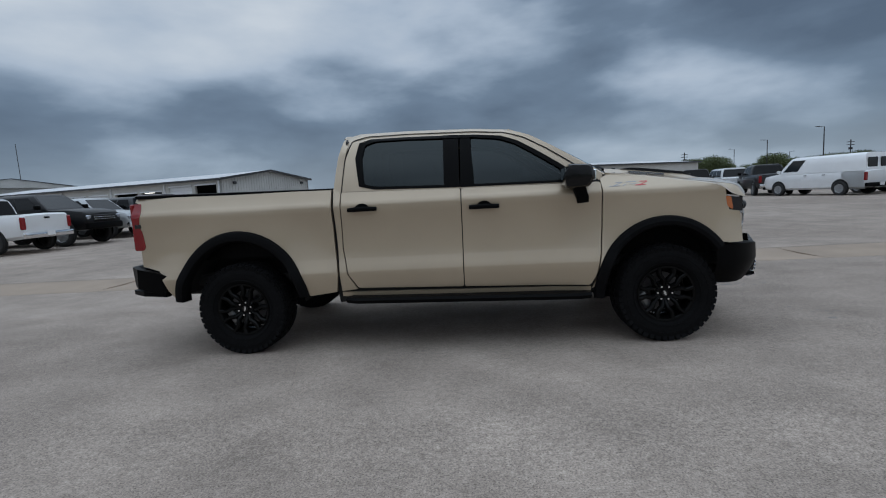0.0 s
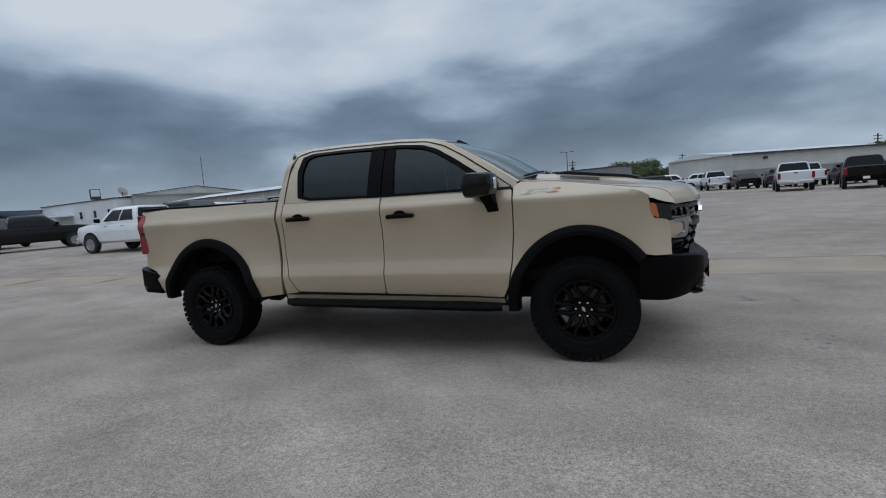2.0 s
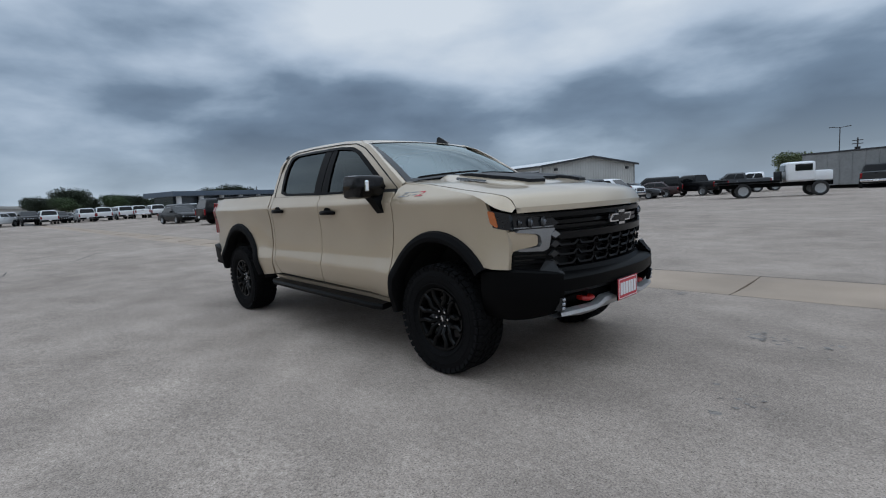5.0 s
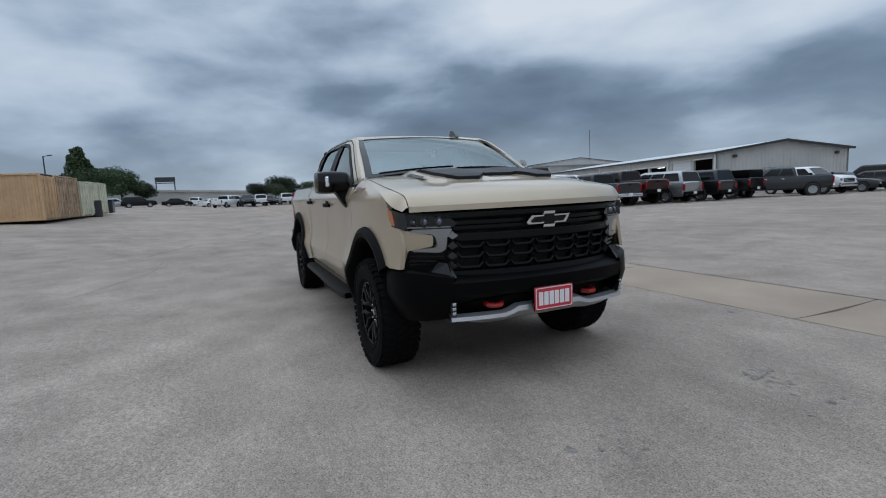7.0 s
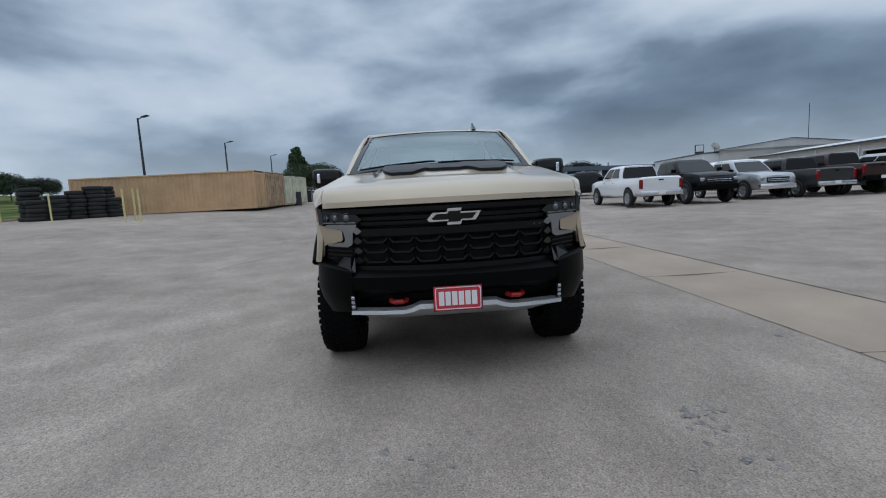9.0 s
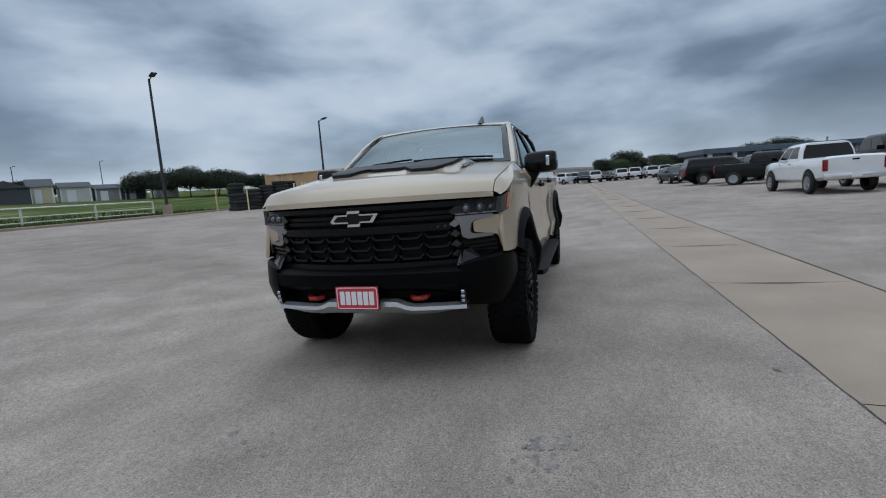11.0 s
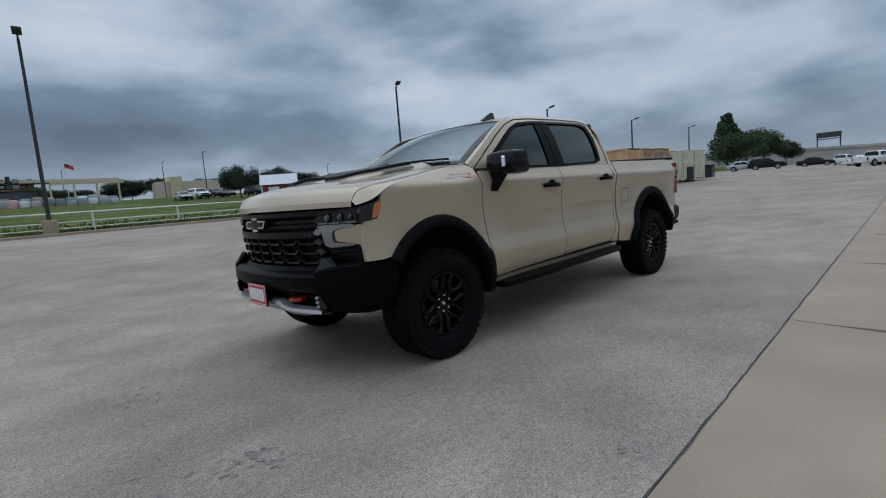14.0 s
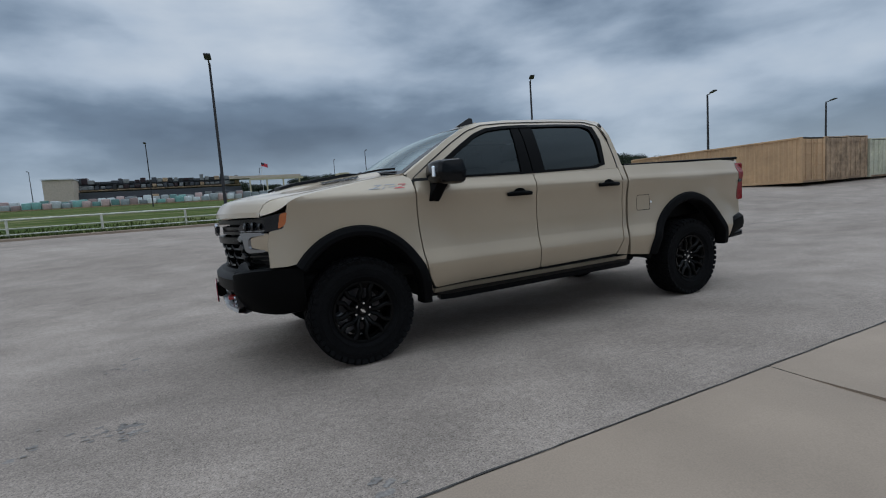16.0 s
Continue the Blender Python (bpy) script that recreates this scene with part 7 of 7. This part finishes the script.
# ---- elevated road with a sign gantry to the west ----
CONC = material("far_concrete", (0.36, 0.355, 0.34), 0.8, grain=0.06, scale=1.0, stain=0.1, stain_scale=0.1)
road = thing("elevated_road", "long pale concrete elevated road far to the west", "road", kind="structure")
part("retaining_wall", Geo().add([(-205, -120, 0.5), (-205, 30, 0.5), (-205, 30, 4.2), (-205, -10, 6.0), (-205, -60, 8.2), (-205, -120, 9.5), (-222, -120, 0.5), (-222, 30, 0.5), (-222, 30, 4.2), (-222, -10, 6.0), (-222, -60, 8.2), (-222, -120, 9.5)],
                                [(0, 1, 2, 3, 4, 5), (6, 11, 10, 9, 8, 7), (1, 7, 8, 2), (2, 8, 9, 3), (3, 9, 10, 4), (4, 10, 11, 5), (5, 11, 6, 0)]), CONC, road)
part("parapet", Geo().sweep([(-204.8, 30, 4.4), (-204.8, -10, 6.2), (-204.8, -60, 8.4), (-204.8, -120, 9.7)], [(-0.2, -0.35), (0.2, -0.35), (0.2, 0.5), (-0.2, 0.5)]), CONC, road)
ga = thing("sign_gantry", "large dark road sign on a steel gantry", "sign", pose(-214, -24, 5.0))
part("sign_panel", Geo().box((0, 0, 6.6), (0.6, 7.0, 1.9), 0.1), EDGE, ga)
for y in (-3.2, 3.2):
    part("gantry_leg", Geo().tube([(0, y, 0), (0, y, 7.4)], 0.22, 6), STEEL, ga)
part("gantry_beam", Geo().box((0, 0, 5.2), (0.5, 7.0, 0.3)), STEEL, ga)

# ---- trees ----
LEAF = material("tree_leaves", (0.045, 0.075, 0.028), 0.7, grain=0.35, scale=1.2, stain=0.3, stain_scale=0.3)
LEAFPALE = material("spring_leaves", (0.095, 0.12, 0.045), 0.7, grain=0.3, scale=1.2, stain=0.3, stain_scale=0.3)
LEAFDARK = material("dark_oak_leaves", (0.020, 0.032, 0.014), 0.75, grain=0.35, scale=1.2, stain=0.3, stain_scale=0.3)
BARK = material("tree_bark", (0.06, 0.048, 0.038), 0.9, grain=0.3, scale=8, bump=0.5)


def crown_mesh(seed, shape, leaves, size):
    """Leaf clumps scattered over a crown; shape: 'cone', 'round' or 'wide'. Unit height."""
    rnd = random.Random(seed)
    v, f = [], []
    lobes = []
    for i in range(26):
        u = (i + rnd.random()) / 26
        a = rnd.uniform(0, 2 * math.pi)
        if shape == "cone":
            z = 0.18 + 0.78 * u
            r = 0.27 * (1 - u) ** 0.8 + 0.02
            lobes.append((r * math.cos(a) * 0.8, r * math.sin(a) * 0.8, z, 0.10 * (1 - u) + 0.045))
        elif shape == "wide":
            r = 0.62 * math.sqrt(rnd.random())
            lobes.append((r * math.cos(a), r * math.sin(a), 0.50 + 0.30 * rnd.random() - 0.22 * r, 0.21))
        else:
            r = 0.30 * math.sqrt(rnd.random())
            lobes.append((r * math.cos(a), r * math.sin(a), 0.42 + 0.42 * u, 0.17))
    for i in range(leaves):
        lx, ly, lz, lr = rnd.choice(lobes)
        d = Vector((rnd.gauss(0, 1), rnd.gauss(0, 1), rnd.gauss(0, 0.8)))
        d = d.normalized() * lr * (0.30 + 0.85 * rnd.random() ** 0.7)
        c = Vector((lx, ly, lz)) + d
        q = Euler((rnd.uniform(0, 6.3), rnd.uniform(0, 6.3), rnd.uniform(0, 6.3))).to_matrix()
        s = size * rnd.uniform(0.6, 1.4)
        k = len(v)
        v += [tuple(c + q @ Vector(p) * s) for p in ((-1, -0.5, 0), (0.2, -0.8, 0.15), (1, 0.2, 0), (0.1, 0.8, 0.2), (-0.8, 0.5, 0))]
        f += [(k, k + 1, k + 2), (k, k + 2, k + 3), (k, k + 3, k + 4)]
    g = Geo()
    g.v, g.f = v, f
    return g


CROWNS = {}


def tree(x, y, h, shape, mat, label, variant=0, spread=1.0):
    t = thing("tree", label, "tree", pose(x, y, rise(x, y), 0, 0, 50 * variant), "trees")
    key = (shape, variant, mat.name)
    if CROWNS.get(key) is None:
        CROWNS[key] = mesh_of("crown", crown_mesh(11 + variant * 7 + len(shape), shape, 13000, 0.0125 if shape != "wide" else 0.016), mat, 180, False)
    part("trunk", Geo().tube([(0, 0, 0), (0.02 * h, 0, 0.25 * h), (0, 0.02 * h, 0.5 * h), (0, 0, 0.8 * h)], 0.022 * h, 7), BARK, t)
    for a in (0.3, 2.4, 4.4):
        part("limb", Geo().tube([(0, 0, 0.32 * h), (0.12 * h * math.cos(a), 0.12 * h * math.sin(a), 0.5 * h), (0.2 * h * math.cos(a), 0.2 * h * math.sin(a), 0.62 * h)], 0.009 * h, 5), BARK, t)
    part("crown", CROWNS[key], None, t, at=Matrix.Diagonal((h * spread, h * spread, h, 1)))
    return t


tree(-119, -30.0, 12.6, "cone", LEAF, "tall pointed green tree behind the containers", 0, 1.15)
tree(-113, -25.0, 7.8, "round", LEAF, "bushy green tree behind the containers", 1, 1.3)
tree(-118, -23.0, 8.4, "round", LEAF, "bushy green tree behind the containers", 2, 1.3)
tree(-122, -19.5, 5.5, "round", LEAFDARK, "dark tree behind the containers", 0, 1.3)
tree(-27.0, -76, 5.6, "wide", LEAFDARK, "broad dark oak beside the barn", 0, 0.78)
tree(-39.5, -88, 5.5, "wide", LEAFDARK, "broad dark oak beside the shop car park", 1, 0.9)
for i, (x, y, h) in enumerate(((-54, -64, 4.6), (-58.5, -61, 5.2), (-61, -57.5, 4.8), (-67, -63, 4.4), (-76, -66, 4.6), (-79, -63.5, 4.2))):
    tree(x, y, h, "wide", LEAFDARK, "dark round tree beyond the stacked tyres", i % 3, 1.25)
random.seed(9)
for i in range(30):  # western tree line
    y = -30 + 3.4 * i + random.uniform(-1, 1)
    if y < 4:
        continue
    tree(-140 - random.uniform(0, 25), y, random.uniform(4.5, 8.0), "round", LEAFDARK if i % 3 else LEAF, "round dark tree in the far western row", i % 3, 1.4)
for i in range(26):  # northern green belt
    x = 5 + 4.2 * i + random.uniform(-1.5, 1.5)
    tree(x, 118 + 0.9 * i + random.uniform(-6, 6), random.uniform(4.5, 7.0), "round", LEAFPALE, "pale green spring tree in the northern belt", i % 3, 1.6)
for i in range(5):
    tree(-12 + 5 * i, 92 + 4 * i, random.uniform(4.0, 5.5), "round", LEAFPALE, "pale green tree beyond the workshop", i % 3, 1.5)
for i in range(22):  # southern tree line behind the sheds and shop
    x = -110 + 6.2 * i + random.uniform(-2, 2)
    tree(x, -150 - random.uniform(0, 15), random.uniform(4.5, 7.5), "round", LEAFDARK, "dark tree in the southern row", i % 3, 1.6)
# tufts of longer grass along the kerb and fence
rnd = random.Random(4)
g = Geo()
for i in range(9000):
    x = rnd.uniform(-24, 34)
    y = rnd.choice((KERB_Y - 0.2 - abs(rnd.gauss(0, 0.5)), FY + rnd.gauss(0, 0.4), rnd.uniform(-34, -25)))
    z = rise(x, y)
    a, hh = rnd.uniform(0, 6.3), rnd.uniform(0.08, 0.32)
    dx, dy = 0.05 * math.cos(a), 0.05 * math.sin(a)
    k = len(g.v)
    g.v += [(x - dx, y - dy, z - 0.02), (x + dx, y + dy, z - 0.02), (x + rnd.uniform(-0.1, 0.1), y + rnd.uniform(-0.1, 0.1), z + hh)]
    g.f.append((k, k + 1, k + 2))
GRASSBLADE = material("grass_blades", (0.065, 0.085, 0.026), 0.9, spec=0.05, grain=0.3, scale=2.0, stain=0.3, stain_scale=0.3)
solid("grass_tufts", g, GRASSBLADE, "tufts of longer green grass along kerb and fence", "grass", kind="stuff", angle=180, fix=False)

# a boat under a white cover behind the parked pickups
boat = thing("covered_boat", "white shrink-wrapped boat on a low trailer", "boat", pose(-25.4, 22.5, rise(-25.4, 22.5), 0, 0, 82))
g = Geo()
k = 9
for i in range(13):
    u = i / 12
    x = -2.9 + 5.8 * u
    wd = 1.05 * (1 - smooth((u - 0.6) / 0.4) * 0.75)
    top = 1.95 + 0.22 * math.sin(math.pi * min(1, 0.15 + u)) - 0.10 * smooth((u - 0.7) / 0.3)
    for y, z in ((-0.05, 0.62 + 0.25 * u), (-wd * 0.7, 0.85 + 0.2 * u), (-wd, 1.30), (-wd * 0.97, 1.62), (0, top), (wd * 0.97, 1.62), (wd, 1.30), (wd * 0.7, 0.85 + 0.2 * u), (0.05, 0.62 + 0.25 * u)):
        g.v.append((x, y, z))
g.f += [(i * k + j, i * k + (j + 1) % k, (i + 1) * k + (j + 1) % k, (i + 1) * k + j) for i in range(12) for j in range(k)] + [tuple(range(k)), tuple(range(12 * k, 13 * k))]
part("cover", g, PAINTS["white"], boat, "white shrink-wrap cover", angle=30)
g = Geo()
for sy in (-0.5, 0.5):
    g.tube([(-2.8, sy, 0.52), (1.8, sy, 0.58), (3.6, 0, 0.5)], 0.05, 6)
for x in (-2.4, -0.6, 1.2):
    g.box((x, 0, 0.58), (0.08, 1.5, 0.14))
part("trailer_frame", g, STEEL, boat, "dark trailer frame")
for sy in (-1, 1):
    wl = part("wheel", WHEELS[0.33][0], None, boat, at=pose(-0.9, sy * 0.95, 0.33, 0, 0, 0 if sy < 0 else 180))
    part("tyre", WHEELS[0.33][1], None, wl)
